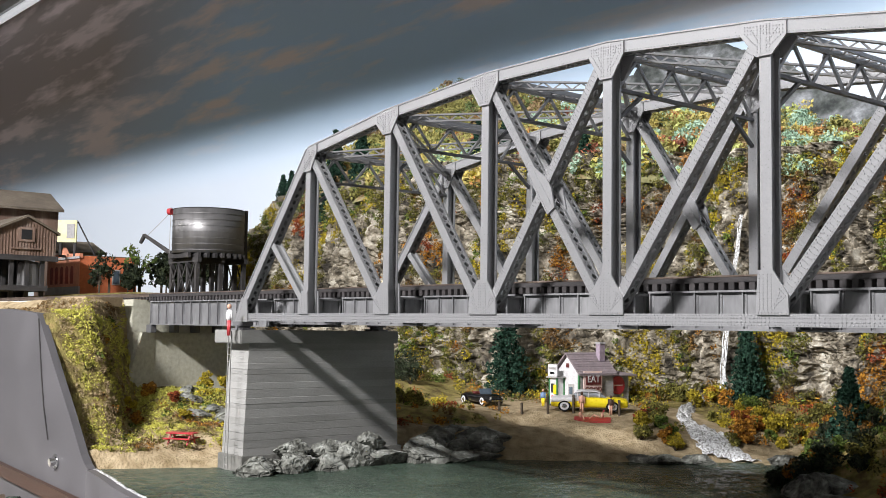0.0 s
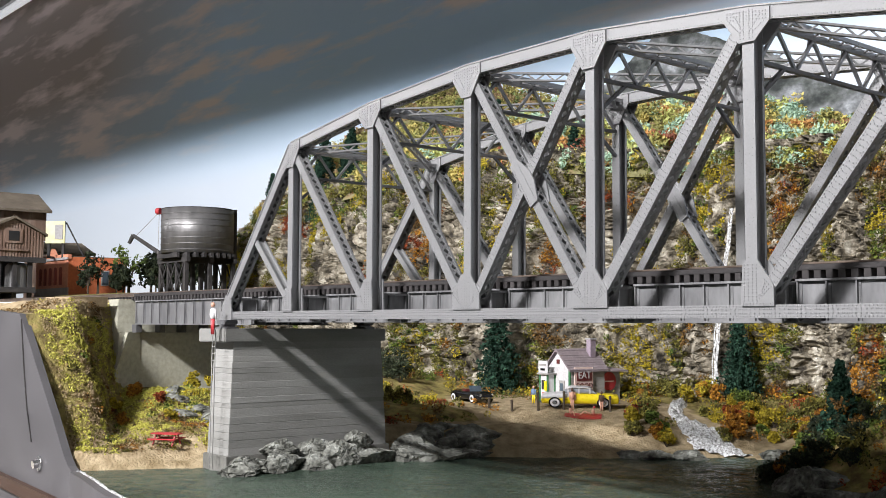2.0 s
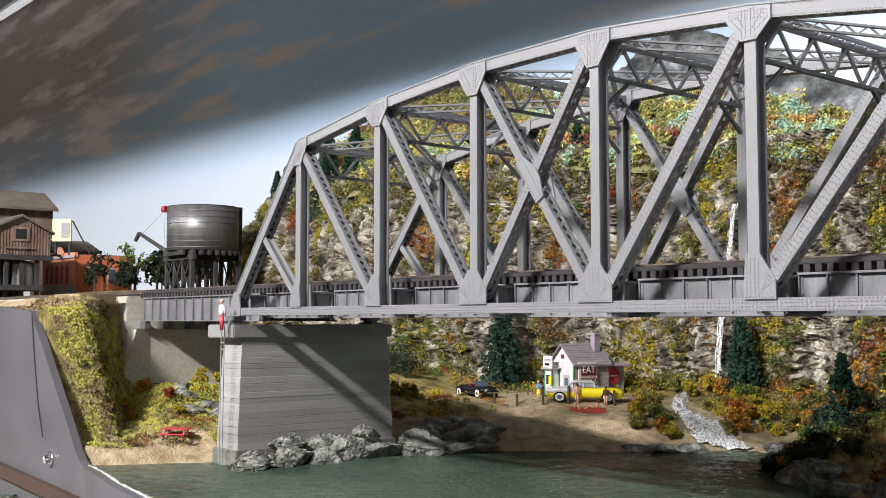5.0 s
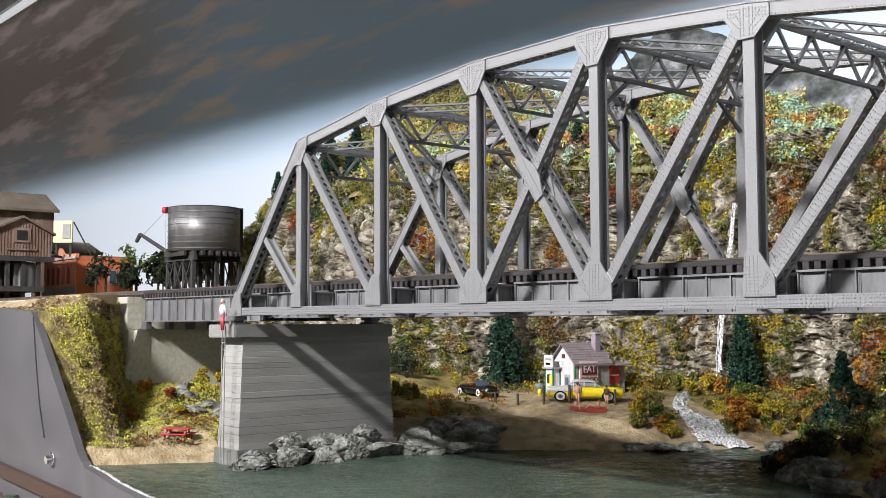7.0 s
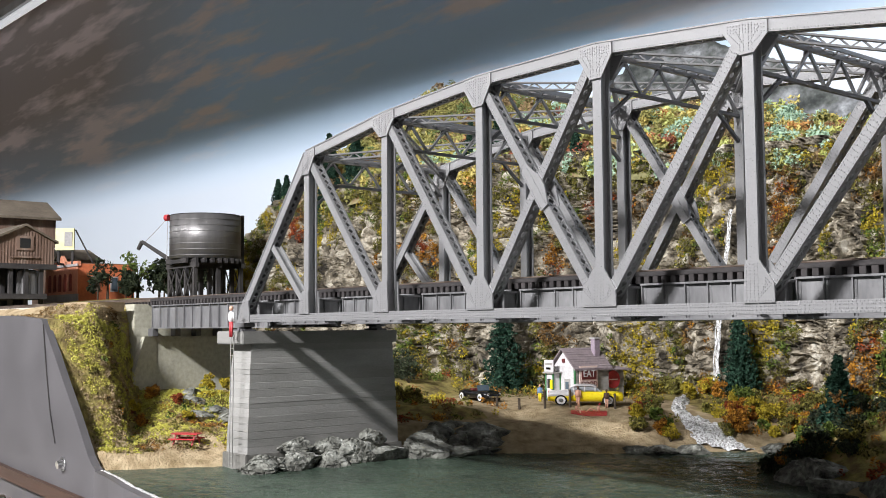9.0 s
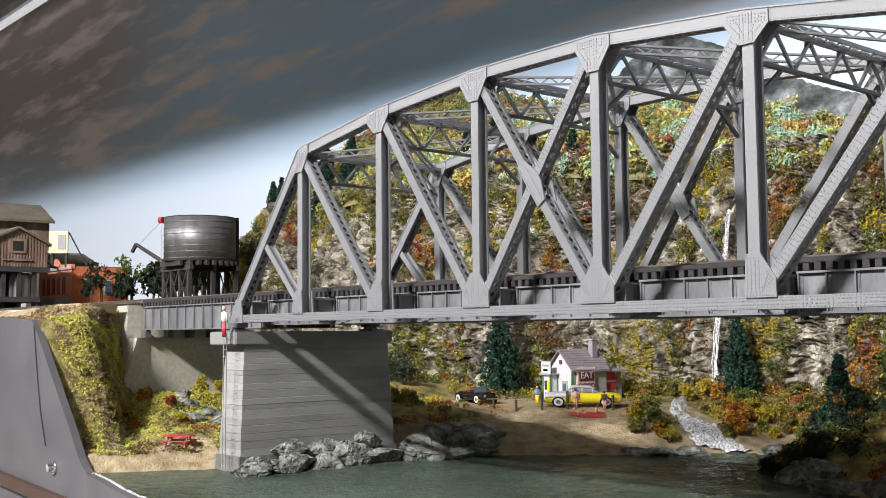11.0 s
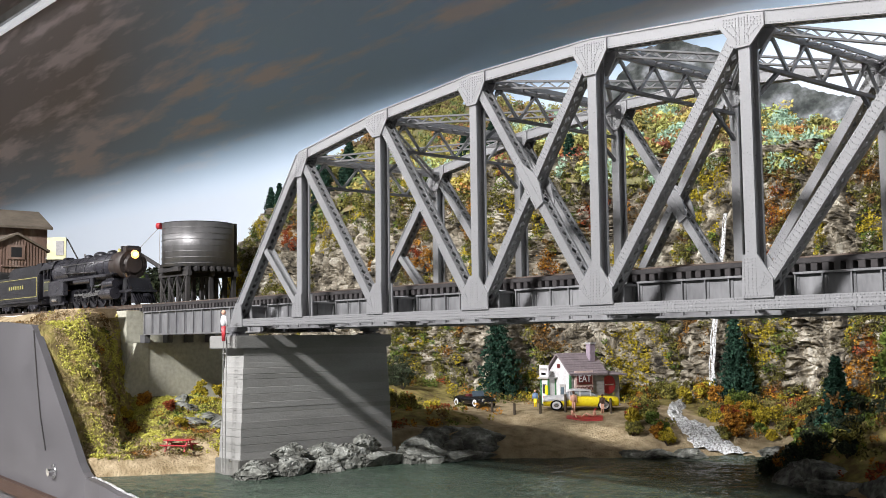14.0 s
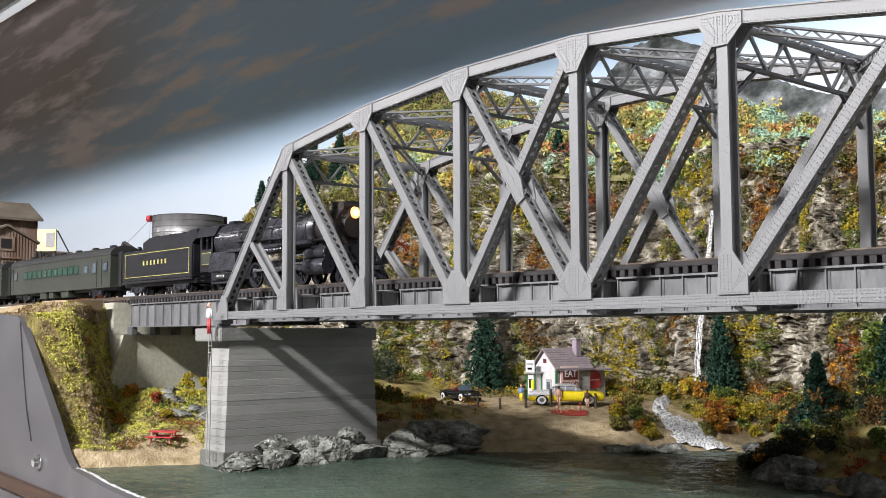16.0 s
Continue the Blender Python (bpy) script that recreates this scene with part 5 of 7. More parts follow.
def diner():
    """Roadside stand: local x along the long wall, y into the house, gable wall at x = 0."""
    L, W, H, R = 0.071, 0.037, 0.036, 0.056
    x0, y0 = -0.0124, 0.4255
    t = thing("diner", "small grey roadside diner with a shingle roof and white gable front", "diner", (x0, y0, 0.0335), turn=85)
    main = 0.050
    part("wall", box(B(), 0.0012, main, 0.0, 0.0012, 0, H), GREYWOOD, t)
    part("wall", box(B(), 0.0012, main, W - 0.0012, W, 0, H), GREYWOOD, t)
    bm = prism(B(), [(0, 0), (W, 0), (W, H), (W / 2, R - 0.001), (0, H)], "x", 0.0, 0.0012)
    part("gable_wall", bm, WHITE, t)
    bm = prism(B(), [(0, 0), (W, 0), (W, H), (W / 2, R - 0.001), (0, H)], "x", main - 0.0012, main)
    part("gable_wall", bm, GREYWOOD, t)
    for k in range(8):
        part("siding_board", box(B(), 0.0013, main, -0.0006, 0.0, 0.001 + k * 0.0044, 0.001 + k * 0.0044 + 0.0040), GREYWOOD, t)
    part("annex_wall", box(B(), main, L + 0.008, 0.006, W - 0.006, 0, 0.0325), GREYWOOD, t)
    for k in range(7):
        part("siding_board", box(B(), main, L + 0.008, 0.0052, 0.0059, 0.0008 + k * 0.0042, 0.0008 + k * 0.0042 + 0.0038), GREYWOOD, t)
    part("annex_roof", bm_slab((main - 0.001, -0.002, 0.0325), (L + 0.014, -0.002, 0.0325), (L + 0.014, W, 0.036), (main - 0.001, W, 0.036), 0.0014), SHINGLE, t)
    for side in (0, 1):
        ya, yb = (-0.004, W / 2) if side == 0 else (W + 0.004, W / 2)
        roof_ob = part("roof", bm_slab((-0.004, ya, H - 0.0025), (main + 0.003, ya, H - 0.0025), (main + 0.003, yb, R + 0.0005), (-0.004, yb, R + 0.0005), 0.0012), SHINGLE, t)
        n = 9
        for k in range(n):
            f0, f1 = k / n, (k + 1.1) / n
            za, zb = H - 0.0025 + (R - H + 0.003) * f0, H - 0.0025 + (R - H + 0.003) * min(f1, 1)
            y1, y2 = ya + (yb - ya) * f0, ya + (yb - ya) * min(f1, 1)
            part("shingle_course", bm_slab((-0.004, y1, za + 0.0018), (main + 0.003, y1, za + 0.0018), (main + 0.003, y2, zb + 0.0012), (-0.004, y2, zb + 0.0012), 0.0005), SHINGLE, roof_ob)
    ch = part("chimney", box(B(), 0.038, 0.046, W / 2 - 0.010, W / 2 - 0.003, 0.045, 0.068, 0.0004), LILAC, t, "lilac-grey chimney")
    part("chimney_cap", box(B(), 0.0372, 0.0468, W / 2 - 0.0108, W / 2 - 0.0022, 0.068, 0.0695), STONE, ch)
    for y in (0.0, W - 0.0016):
        part("corner_trim", box(B(), -0.0008, 0.0008, y - 0.0006, y + 0.0018, 0, H), GREENTRIM, t)
    door = part("door", box(B(), -0.0008, 0.0, 0.008, 0.017, 0.0, 0.024), GREYWOOD, t, "grey door with a window")
    part("door_window", box(B(), -0.0012, -0.0008, 0.010, 0.015, 0.013, 0.021), GLASS, door)
    part("vent", box(B(), -0.0010, 0.0, W / 2 - 0.0022, W / 2 + 0.0022, 0.042, 0.0465), MAROON, t)
    # sign with the words EAT GOOD on the long wall
    sg = part("sign_board", box(B(), 0.004, 0.031, -0.0030, -0.0014, 0.008, 0.0385, 0.0003), PINK, t, "pink signboard lettered EAT GOOD, white on maroon above")
    part("sign_panel", box(B(), 0.0070, 0.0285, -0.0036, -0.0030, 0.0238, 0.0358), MAROON, sg)
    words("EAT", 0.0105, WHITE, sg, (0.0177, -0.0038, 0.0297))
    words("GOOD", 0.0078, MAROON, sg, (0.0177, -0.0034, 0.0185))
    bm = rod(B(), (0.0610, 0.0050, 0.0220), (0.0610, 0.0032, 0.0220), 0.0102, seg=36)
    disc = part("round_sign", bm, RED, t, "round dark red advertising disc")
    part("sign_stripe", box(B(), 0.0545, 0.0675, 0.0027, 0.0031, 0.0214, 0.0226), PINK, disc)
    # ticket booth at the gable
    bo = part("booth", box(B(), -0.011, -0.001, 0.024, 0.036, 0, 0.030, 0.0003), WHITE, t, "white booth with green corner posts and a service window")
    for x, y in ((-0.011, 0.024), (-0.011, 0.036), (-0.001, 0.024)):
        part("corner_post", box(B(), x - 0.0008, x + 0.0008, y - 0.0008, y + 0.0008, 0, 0.030), GREENTRIM, bo)
    part("booth_roof", box(B(), -0.014, 0.002, 0.021, 0.039, 0.030, 0.0318, 0.0003), GREYWOOD, bo)
    part("service_window", box(B(), -0.0115, -0.011, 0.028, 0.0335, 0.014, 0.024), VOID, bo)
    part("shutter", box(B(), -0.0128, -0.0115, 0.0240, 0.0278, 0.013, 0.023), YELLOW, bo)
    part("poster", box(B(), -0.0114, -0.011, 0.0275, 0.0325, 0.003, 0.011), RED, bo)
    sp = part("roof_sign", box(B(), -0.013, -0.0115, 0.022, 0.037, 0.0318, 0.045, 0.0003), WHITE, bo, "white roof sign with unreadable dark lines")
    part("sign_line", box(B(), -0.0134, -0.013, 0.024, 0.035, 0.0395, 0.0418), GREYWOOD, sp)
    part("sign_line", box(B(), -0.0134, -0.013, 0.026, 0.033, 0.0345, 0.0368), BLACK, sp)


def bm_slab(a, b, c, d, thick):
    bm = B()
    lo = [bm.verts.new(Vector(p)) for p in (a, b, c, d)]
    hi = [bm.verts.new(Vector(p) + Vector((0, 0, thick))) for p in (a, b, c, d)]
    bm.faces.new(lo[::-1])
    bm.faces.new(hi)
    for i in range(4):
        j = (i + 1) % 4
        bm.faces.new((lo[i], lo[j], hi[j], hi[i]))
    return bm


diner()


def loft(bm, rings):
    """Skin closed rings of equal point counts, and close the ends."""
    vs = [[bm.verts.new(p) for p in r] for r in rings]
    n = len(vs[0])
    for a, b in zip(vs, vs[1:]):
        for i in range(n):
            j = (i + 1) % n
            bm.faces.new((a[i], a[j], b[j], b[i]))
    bm.faces.new(vs[0][::-1])
    bm.faces.new(vs[-1])
    for f in bm.faces:
        f.smooth = len(f.verts) == 4
    return bm


def car_ring(x, w, z0, z1, soft=0.3):
    """A rounded cross-section of a car body at x."""
    out = []
    for k in range(16):
        a = 2 * math.pi * k / 16
        c, s = math.cos(a), math.sin(a)
        e = 0.45
        out.append((x, w / 2 * math.copysign(abs(c) ** e, c), (z0 + z1) / 2 + (z1 - z0) / 2 * math.copysign(abs(s) ** e, s)))
    return out


def wheel(parent, x, y, r, side, hub):
    bm = rod(B(), (x, y, r), (x, y + side * 0.0032, r), r, seg=20)
    w = part("wheel", bm, BLACK, parent)
    part("tyre_wall", rod(B(), (x, y + side * 0.0030, r), (x, y + side * 0.0035, r), r * 0.74, seg=18), hub, w)
    part("hub_cap", rod(B(), (x, y + side * 0.0035, r), (x, y + side * 0.0041, r), r * 0.4, r * 0.3, 14), CHROME, w)


def sedan(x, y, turn):
    t = thing("sedan_car", "yellow and white nineteen-fifties sedan parked by the diner", "car", (x, y, height(x, y) - 0.0002), turn=turn)
    t.scale = (1.03, 0.98, 0.86)
    L, w = 0.076, 0.029
    rings = [(-0.5, 0.80, 0.006, 0.0125), (-0.485, 0.94, 0.0045, 0.0155), (-0.40, 1.0, 0.004, 0.0168), (-0.20, 1.0, 0.004, 0.0172), (0.0, 1.0, 0.004, 0.0172), (0.2, 1.0, 0.004, 0.0168), (0.40, 0.98, 0.004, 0.0160), (0.485, 0.92, 0.0045, 0.0148), (0.5, 0.8, 0.006, 0.012)]
    part("body", loft(B(), [car_ring(f * L, w * k, a, b) for f, k, a, b in rings]), YELLOW, t)
    side = loft(B(), [car_ring(f * L, (w + 0.0009) * k, 0.0095, b + 0.0004) for f, k, a, b in rings[:4]] + [car_ring(-0.08 * L, w * 0.98, 0.011, 0.0160)])
    part("front_panel", side, WHITE, t, "white bonnet and front wings")
    cab = [(-0.25, 0.80, 0.0170, 0.0176), (-0.17, 0.84, 0.0168, 0.0240), (-0.10, 0.86, 0.0168, 0.0250), (0.08, 0.86, 0.0168, 0.0248), (0.15, 0.82, 0.0168, 0.0232), (0.23, 0.78, 0.0168, 0.0176)]
    part("window_band", loft(B(), [car_ring(f * L, w * k, a - 0.001, b - 0.0018) for f, k, a, b in cab]), GLINTGLASS, t)
    part("roof_panel", loft(B(), [car_ring(f * L, w * k * 1.01, b - 0.0026, b) for f, k, a, b in cab[1:5]]), WHITE, t)
    for f in (-0.15, -0.01, 0.13):
        for e in (-1, 1):
            part("pillar", box(B(), f * L - 0.0006, f * L + 0.0006, e * w * 0.43 - 0.0005, e * w * 0.43 + 0.0005, 0.0165, 0.0232), WHITE, t)
    for f in (-0.32, 0.30):
        for e in (-1, 1):
            wheel(t, f * L, e * (w / 2 - 0.0024), 0.0062, e, WHITE)
    for f, e in ((-0.505, -1), (0.505, 1)):
        part("bumper", box(B(), f * L - 0.0008, f * L + 0.0008, -w * 0.44, w * 0.44, 0.0058, 0.0082, 0.0005), CHROME, t)
    for e in (-1, 1):
        part("headlight", ball(B(), (-0.485 * L, e * w * 0.36, 0.0125), 0.0018, 2, (0.6, 1, 1)), CHROME, t)


def roadster(x, y, turn):
    t = thing("convertible_car", "black open nineteen-fifties roadster parked on the dirt road", "car", (x, y, height(x, y) + 0.0003), turn=turn)
    L, w = 0.060, 0.022
    rings = [(-0.5, 0.6, 0.005, 0.0075), (-0.46, 0.86, 0.0035, 0.0105), (-0.32, 1.0, 0.003, 0.0125), (-0.12, 1.0, 0.003, 0.0118), (0.08, 0.98, 0.003, 0.0115), (0.22, 1.0, 0.003, 0.0122), (0.38, 0.95, 0.0032, 0.0112), (0.47, 0.78, 0.0042, 0.0085), (0.5, 0.55, 0.005, 0.007)]
    part("body", loft(B(), [car_ring(f * L, w * k, a, b) for f, k, a, b in rings]), BLACK, t)
    part("seat", box(B(), -0.14 * L, -0.02 * L, -0.0075, 0.0075, 0.0105, 0.0138, 0.0012), MAROON, t)
    bm = bar(B(), (0.13 * L, 0, 0.0112), (0.09 * L, 0, 0.0172), (0, 1, 0), 0.0005, 0.015)
    part("windscreen", bm, GLASS, t)
    for f in (-0.30, 0.29):
        for e in (-1, 1):
            wheel(t, f * L, e * (w / 2 - 0.0022), 0.0050, e, WHITE)
    for f in (-0.5, 0.5):
        part("bumper", box(B(), f * L - 0.0007, f * L + 0.0007, -w * 0.38, w * 0.38, 0.0046, 0.0064, 0.0005), CHROME, t)
    for e in (-1, 1):
        part("headlight", ball(B(), (0.46 * L, e * w * 0.33, 0.0085), 0.0016, 2, (0.7, 1, 1)), CHROME, t)


sedan(0.0310, 0.3937, 42)
roadster(-0.080, 0.345, -8)


def figurine(x, y, z, h, mats, label, pose_kind="stand", turn=0):
    """A painted miniature as one plain shape."""
    bm = B()
    if pose_kind == "stand":
        for e in (-1, 1):
            rod(bm, (0, e * h * 0.05, 0), (0, e * h * 0.045, h * 0.48), h * 0.035, h * 0.05, 8)
            rod(bm, (0, e * h * 0.12, h * 0.80), (h * 0.05, e * h * 0.14, h * 0.45), h * 0.03, h * 0.025, 7)
        ball(bm, (0, 0, h * 0.64), h * 0.2, 2, (0.5, 0.65, 1))
        ball(bm, (0, 0, h * 0.92), h * 0.075, 2, (1, 0.9, 1.1))
    else:
        rod(bm, (0, 0, h * 0.12), (h * 0.45, 0, h * 0.3), h * 0.06, h * 0.05, 8)
        rod(bm, (h * 0.45, 0, h * 0.3), (h * 0.75, 0, h * 0.05), h * 0.05, h * 0.04, 8)
        ball(bm, (-h * 0.12, 0, h * 0.3), h * 0.2, 2, (0.6, 0.6, 1))
        ball(bm, (-h * 0.2, 0, h * 0.58), h * 0.08, 2)
    o = part("figurine", bm, mats[0])
    for m in mats[1:]:
        o.data.materials.append(m)
    for f in o.data.polygons:      # trousers, shirt, head
        k = 0 if f.center.z < h * 0.48 else 1 if f.center.z < h * 0.83 else 2
        f.material_index = min(k, len(mats) - 1)
        f.use_smooth = True
    o.matrix_world = pose(x, y, z, 0, 0, turn)
    return tagged(o, label, "figurine")


BLUE = surface("blue_cloth_paint", [(0.10, 0.17, 0.30), (0.2, 0.28, 0.4)], 100, 0.7, 0, 0.05)
HAIR = surface("dark_brown_paint", [(0.05, 0.025, 0.015), (0.10, 0.05, 0.03)], 100, 0.7, 0, 0.05)
bx, by = 0.0605, 0.366
bz = height(bx, by)
bm = B()
bmesh.ops.create_grid(bm, x_segments=10, y_segments=14, size=0.5)
for v in bm.verts:
    v.co = Vector((v.co.x * 0.036, v.co.y * 0.015, 0.0))
    wx, wy = bx + v.co.x * math.cos(0.7) - v.co.y * math.sin(0.7), by + v.co.x * math.sin(0.7) + v.co.y * math.cos(0.7)
    v.co = Vector((wx, wy, height(wx, wy) + 0.0010 + 0.0003 * noise.noise((wx * 300, wy * 300, 0))))
ext = bmesh.ops.extrude_face_region(bm, geom=list(bm.faces))
for v in ext["geom"]:
    if isinstance(v, bmesh.types.BMVert):
        v.co.z -= 0.0006
tagged(part("blanket", bm, RED), "red picnic blanket spread on the sand", "blanket")
figurine(0.036, 0.377, height(0.036, 0.377), 0.0215, (SKIN, SKIN, HAIR), "small painted bather figurine standing on the beach", turn=-40)
figurine(0.060, 0.394, height(0.060, 0.394), 0.0195, (SKIN, HAIR, HAIR), "small painted figurine bending beside the blanket", turn=-60)
figurine(0.054, 0.356, height(0.054, 0.356) + 0.0012, 0.015, (SKIN, HAIR), "small painted figurine sitting on the red blanket", "sit", -30)
figurine(0.066, 0.372, height(0.066, 0.372) + 0.0012, 0.015, (SKIN, RED), "small painted figurine reclining on the red blanket", "sit", 215)
figurine(-0.030, 0.388, height(-0.030, 0.388), 0.0185, (YELLOW, BLUE, SKIN), "small figurine in blue beside the booth", turn=-50)
figurine(0.0125, -0.0150, 0.1092, 0.0255, (RED, WHITE, SKIN), "small figurine in red trousers climbing the pier ladder", turn=90)


def fence_post(x, y, h, lean):
    o = part("fence_post", box(B(), -0.0011, 0.0011, -0.0011, 0.0011, 0, h, 0.0003), BARK)
    o.matrix_world = pose(x, y, height(x, y) - 0.0015, lean, lean * 0.6, 20)
    tagged(o, "rough dark wooden fence post in the sand", "fence post", group="fence posts")


for x, y, h, lean in ((-0.0295, 0.3235, 0.012, 3), (-0.0046, 0.3317, 0.013, -6), (0.0144, 0.3501, 0.020, 1), (0.0305, 0.3705, 0.020, 2), (0.066, 0.40, 0.017, -2), (0.080, 0.43, 0.016, 2), (0.075, 0.455, 0.012, 3)):
    fence_post(x, y, h, lean)


# dark bushes added in place of the shaded hollow beside the pier
for x, y, h in ((-0.225, 0.350, 0.060), (-0.205, 0.345, 0.045), (-0.250, 0.355, 0.066)):
    bush(x, y, h * 0.42, "shade_dark", 16)


def picnic_table(x, y, turn):
    t = thing("picnic_table", "small red wooden picnic table with benches on the bank", "picnic table", (x, y, height(x, y)), turn=turn)
    for k in range(4):
        part("table_board", box(B(), -0.0125, 0.0125, -0.005 + k * 0.0026, -0.0028 + k * 0.0026, 0.0092, 0.0101), RED, t)
    for y0 in (-0.0105, 0.0078):
        part("bench", box(B(), -0.0125, 0.0125, y0, y0 + 0.0028, 0.0052, 0.0060), RED, t)
    for x0 in (-0.009, 0.009):
        for e in (-1, 1):
            part("leg", bar(B(), (x0, e * 0.0075, 0), (x0, e * 0.002, 0.0092), (1, 0, 0), 0.0011, 0.0010), RED, t)
        part("crossbeam", box(B(), x0 - 0.0005, x0 + 0.0005, -0.010, 0.010, 0.0042, 0.0052), RED, t)


picnic_table(-0.062, -0.016, 35)


# ---- the yard: water tank, mill, brick hall ----
def water_tank():
    x, y, z = -0.760, 0.372, 0.1585
    t = thing("water_tank", "dark grey iron railway water tank on a timber trestle with spout", "water tank", (x, y, z))
    r, z0, z1 = 0.056, 0.068, 0.137
    bm = rod(B(), (0, 0, z0), (0, 0, z1), r, seg=56)
    tub = part("tub", bm, TANK, t)
    for f in tub.data.polygons:
        f.use_smooth = abs(f.normal.z) < 0.5
    for k in range(7):
        h = z0 + 0.004 + k * 0.0094
        bm = rod(B(), (0, 0, h), (0, 0, h + 0.0009), r + 0.0006, seg=56)
        part("hoop", bm, TANK, t)
    part("rim", rod(B(), (0, 0, z1), (0, 0, z1 + 0.0008), r + 0.0006, seg=56), BLACKWOOD, t)
    part("gauge_post", box(B(), 0.019, 0.024, 0.051, 0.0565, z0 - 0.002, z1 + 0.003), BLACKWOOD, t)
    for k in range(10):
        yy = -0.0495 + k * 0.011
        half = math.sqrt(max(0.0, (r + 0.004) ** 2 - yy * yy))
        part("joist", box(B(), -half, half, yy - 0.0022, yy + 0.0022, z0 - 0.008, z0 - 0.0005), BLACKWOOD, t)
    for yy in (-0.04, 0.0, 0.04):
        part("cross_beam", box(B(), -0.05, 0.05, yy - 0.003, yy + 0.003, z0 - 0.015, z0 - 0.008), BLACKWOOD, t)
    for ix in (-0.042, -0.014, 0.014, 0.042):
        for iy in (-0.04, 0.0, 0.04):
            part("leg", box(B(), ix - 0.003, ix + 0.003, iy - 0.003, iy + 0.003, -0.004, z0 - 0.015), BLACKWOOD, t)
    for iy in (-0.044, 0.044):
        for a, b in ((-0.042, -0.014), (-0.014, 0.014), (0.014, 0.042)):
            part("brace", bar(B(), (a, iy, 0.004), (b, iy, 0.052), (0, 1, 0), 0.0022, 0.0014), BLACKWOOD, t)
            part("brace", bar(B(), (b, iy, 0.004), (a, iy, 0.052), (0, 1, 0), 0.0022, 0.0014), BLACKWOOD, t)
    bm = rod(B(), (-0.024, -0.046, z0 - 0.003), (-0.086, -0.068, z0 + 0.031), 0.0036, 0.0028, 12)
    rod(bm, (-0.086, -0.068, z0 + 0.031), (-0.094, -0.071, z0 + 0.019), 0.0036, 0.0030, 12)
    part("spout", bm, BLACKWOOD, t)
    top = (-0.026, -0.053, z1 - 0.004)
    part("hoist_line", rod(B(), top, (-0.080, -0.066, z0 + 0.030), 0.0005, seg=6), STONE, t)
    part("hoist_line", rod(B(), top, (-0.026, -0.054, z0), 0.0005, seg=6), STONE, t)
    part("pulley", rod(B(), (-0.022, -0.053, z1 - 0.003), (-0.028, -0.056, z1 - 0.003), 0.0052, seg=14), RED, t)


water_tank()


def mill():
    """Weathered timber works on posts: a gabled front block, its gable to the bridge, before a taller block."""
    t = thing("timber_mill", "weathered brown timber mill building raised on dark posts", "building", (0, 0, 0))
    xf, xb, ya, yb = -0.90, -1.02, 0.088, 0.181
    zb, ze, zr = 0.219, 0.256, 0.277
    ym = (ya + yb) / 2
    part("front_block", prism(B(), [(ya, zb), (yb, zb), (yb, ze), (ym, zr), (ya, ze)], "x", xb, xf), BROWNWOOD, t)
    for k in range(20):
        y = ya + (yb - ya) * k / 20
        zt = ze + (zr - ze) * (1 - abs(y - ym) / (yb - ym)) - 0.002
        part("batten", box(B(), xf, xf + 0.0012, y, y + 0.0014, zb, zt), BROWNWOOD, t)
    w = part("window", box(B(), xf + 0.0012, xf + 0.0028, ym - 0.013, ym + 0.013, 0.240, 0.262), BROWNWOOD, t)
    part("pane", box(B(), xf + 0.0028, xf + 0.0034, ym - 0.008, ym + 0.008, 0.2435, 0.2585), VOID, w)
    part("ledge", box(B(), xf + 0.0012, xf + 0.004, ym - 0.022, ym + 0.022, 0.228, 0.2305), BROWNWOOD, t)
    for a in (ya - 0.008, yb + 0.004):
        part("roof", bm_slab((xb, a, ze - 0.004), (xf + 0.008, a, ze - 0.004), (xf + 0.008, ym, zr + 0.001), (xb, ym, zr + 0.001), 0.0035), OLDROOF, t)
    part("rear_block", box(B(), -1.22, -1.03, 0.078, 0.232, 0.255, 0.304), BROWNWOOD, t)
    part("lower_block", box(B(), -1.22, -1.03, 0.078, 0.172, 0.16, 0.255), BROWNWOOD, t)
    part("roof", bm_slab((-1.015, 0.072, 0.301), (-1.015, 0.236, 0.301), (-1.12, 0.250, 0.339), (-1.12, 0.072, 0.339), 0.004), OLDROOF, t)
    part("roof", bm_slab((-1.235, 0.072, 0.301), (-1.235, 0.250, 0.301), (-1.12, 0.250, 0.339), (-1.12, 0.072, 0.339), 0.004), OLDROOF, t)
    for k in range(4):
        y = ya + 0.004 + k * (yb - ya - 0.022) / 3
        for x in (xf - 0.006, xb + 0.006):
            part("post", box(B(), x - 0.003, x + 0.003, y - 0.003, y + 0.003, 0.138, zb), BLACKWOOD, t)
    part("deck_beam", box(B(), xf - 0.005, xf + 0.002, ya - 0.004, yb + 0.004, zb - 0.008, zb), BLACKWOOD, t)
    part("loading_deck", box(B(), xb, xf + 0.010, ya, yb - 0.014, 0.164, 0.172), BLACKWOOD, t)
    # dark sheet added for the shade under the raised mill
    part("shade_panel", box(B(), xb, xb + 0.004, ya, yb, 0.14, zb), VOID, t)


mill()
bm = rod(B(), (-0.925, 0.150, 0.172), (-0.925, 0.150, 0.206), 0.018, 0.017, 24)
ball(bm, (-0.925, 0.150, 0.206), 0.017, 2, (1, 1, 0.35))
tagged(part("storage_tank", bm, TANK), "dark grey metal storage drum on the loading deck", "storage tank")


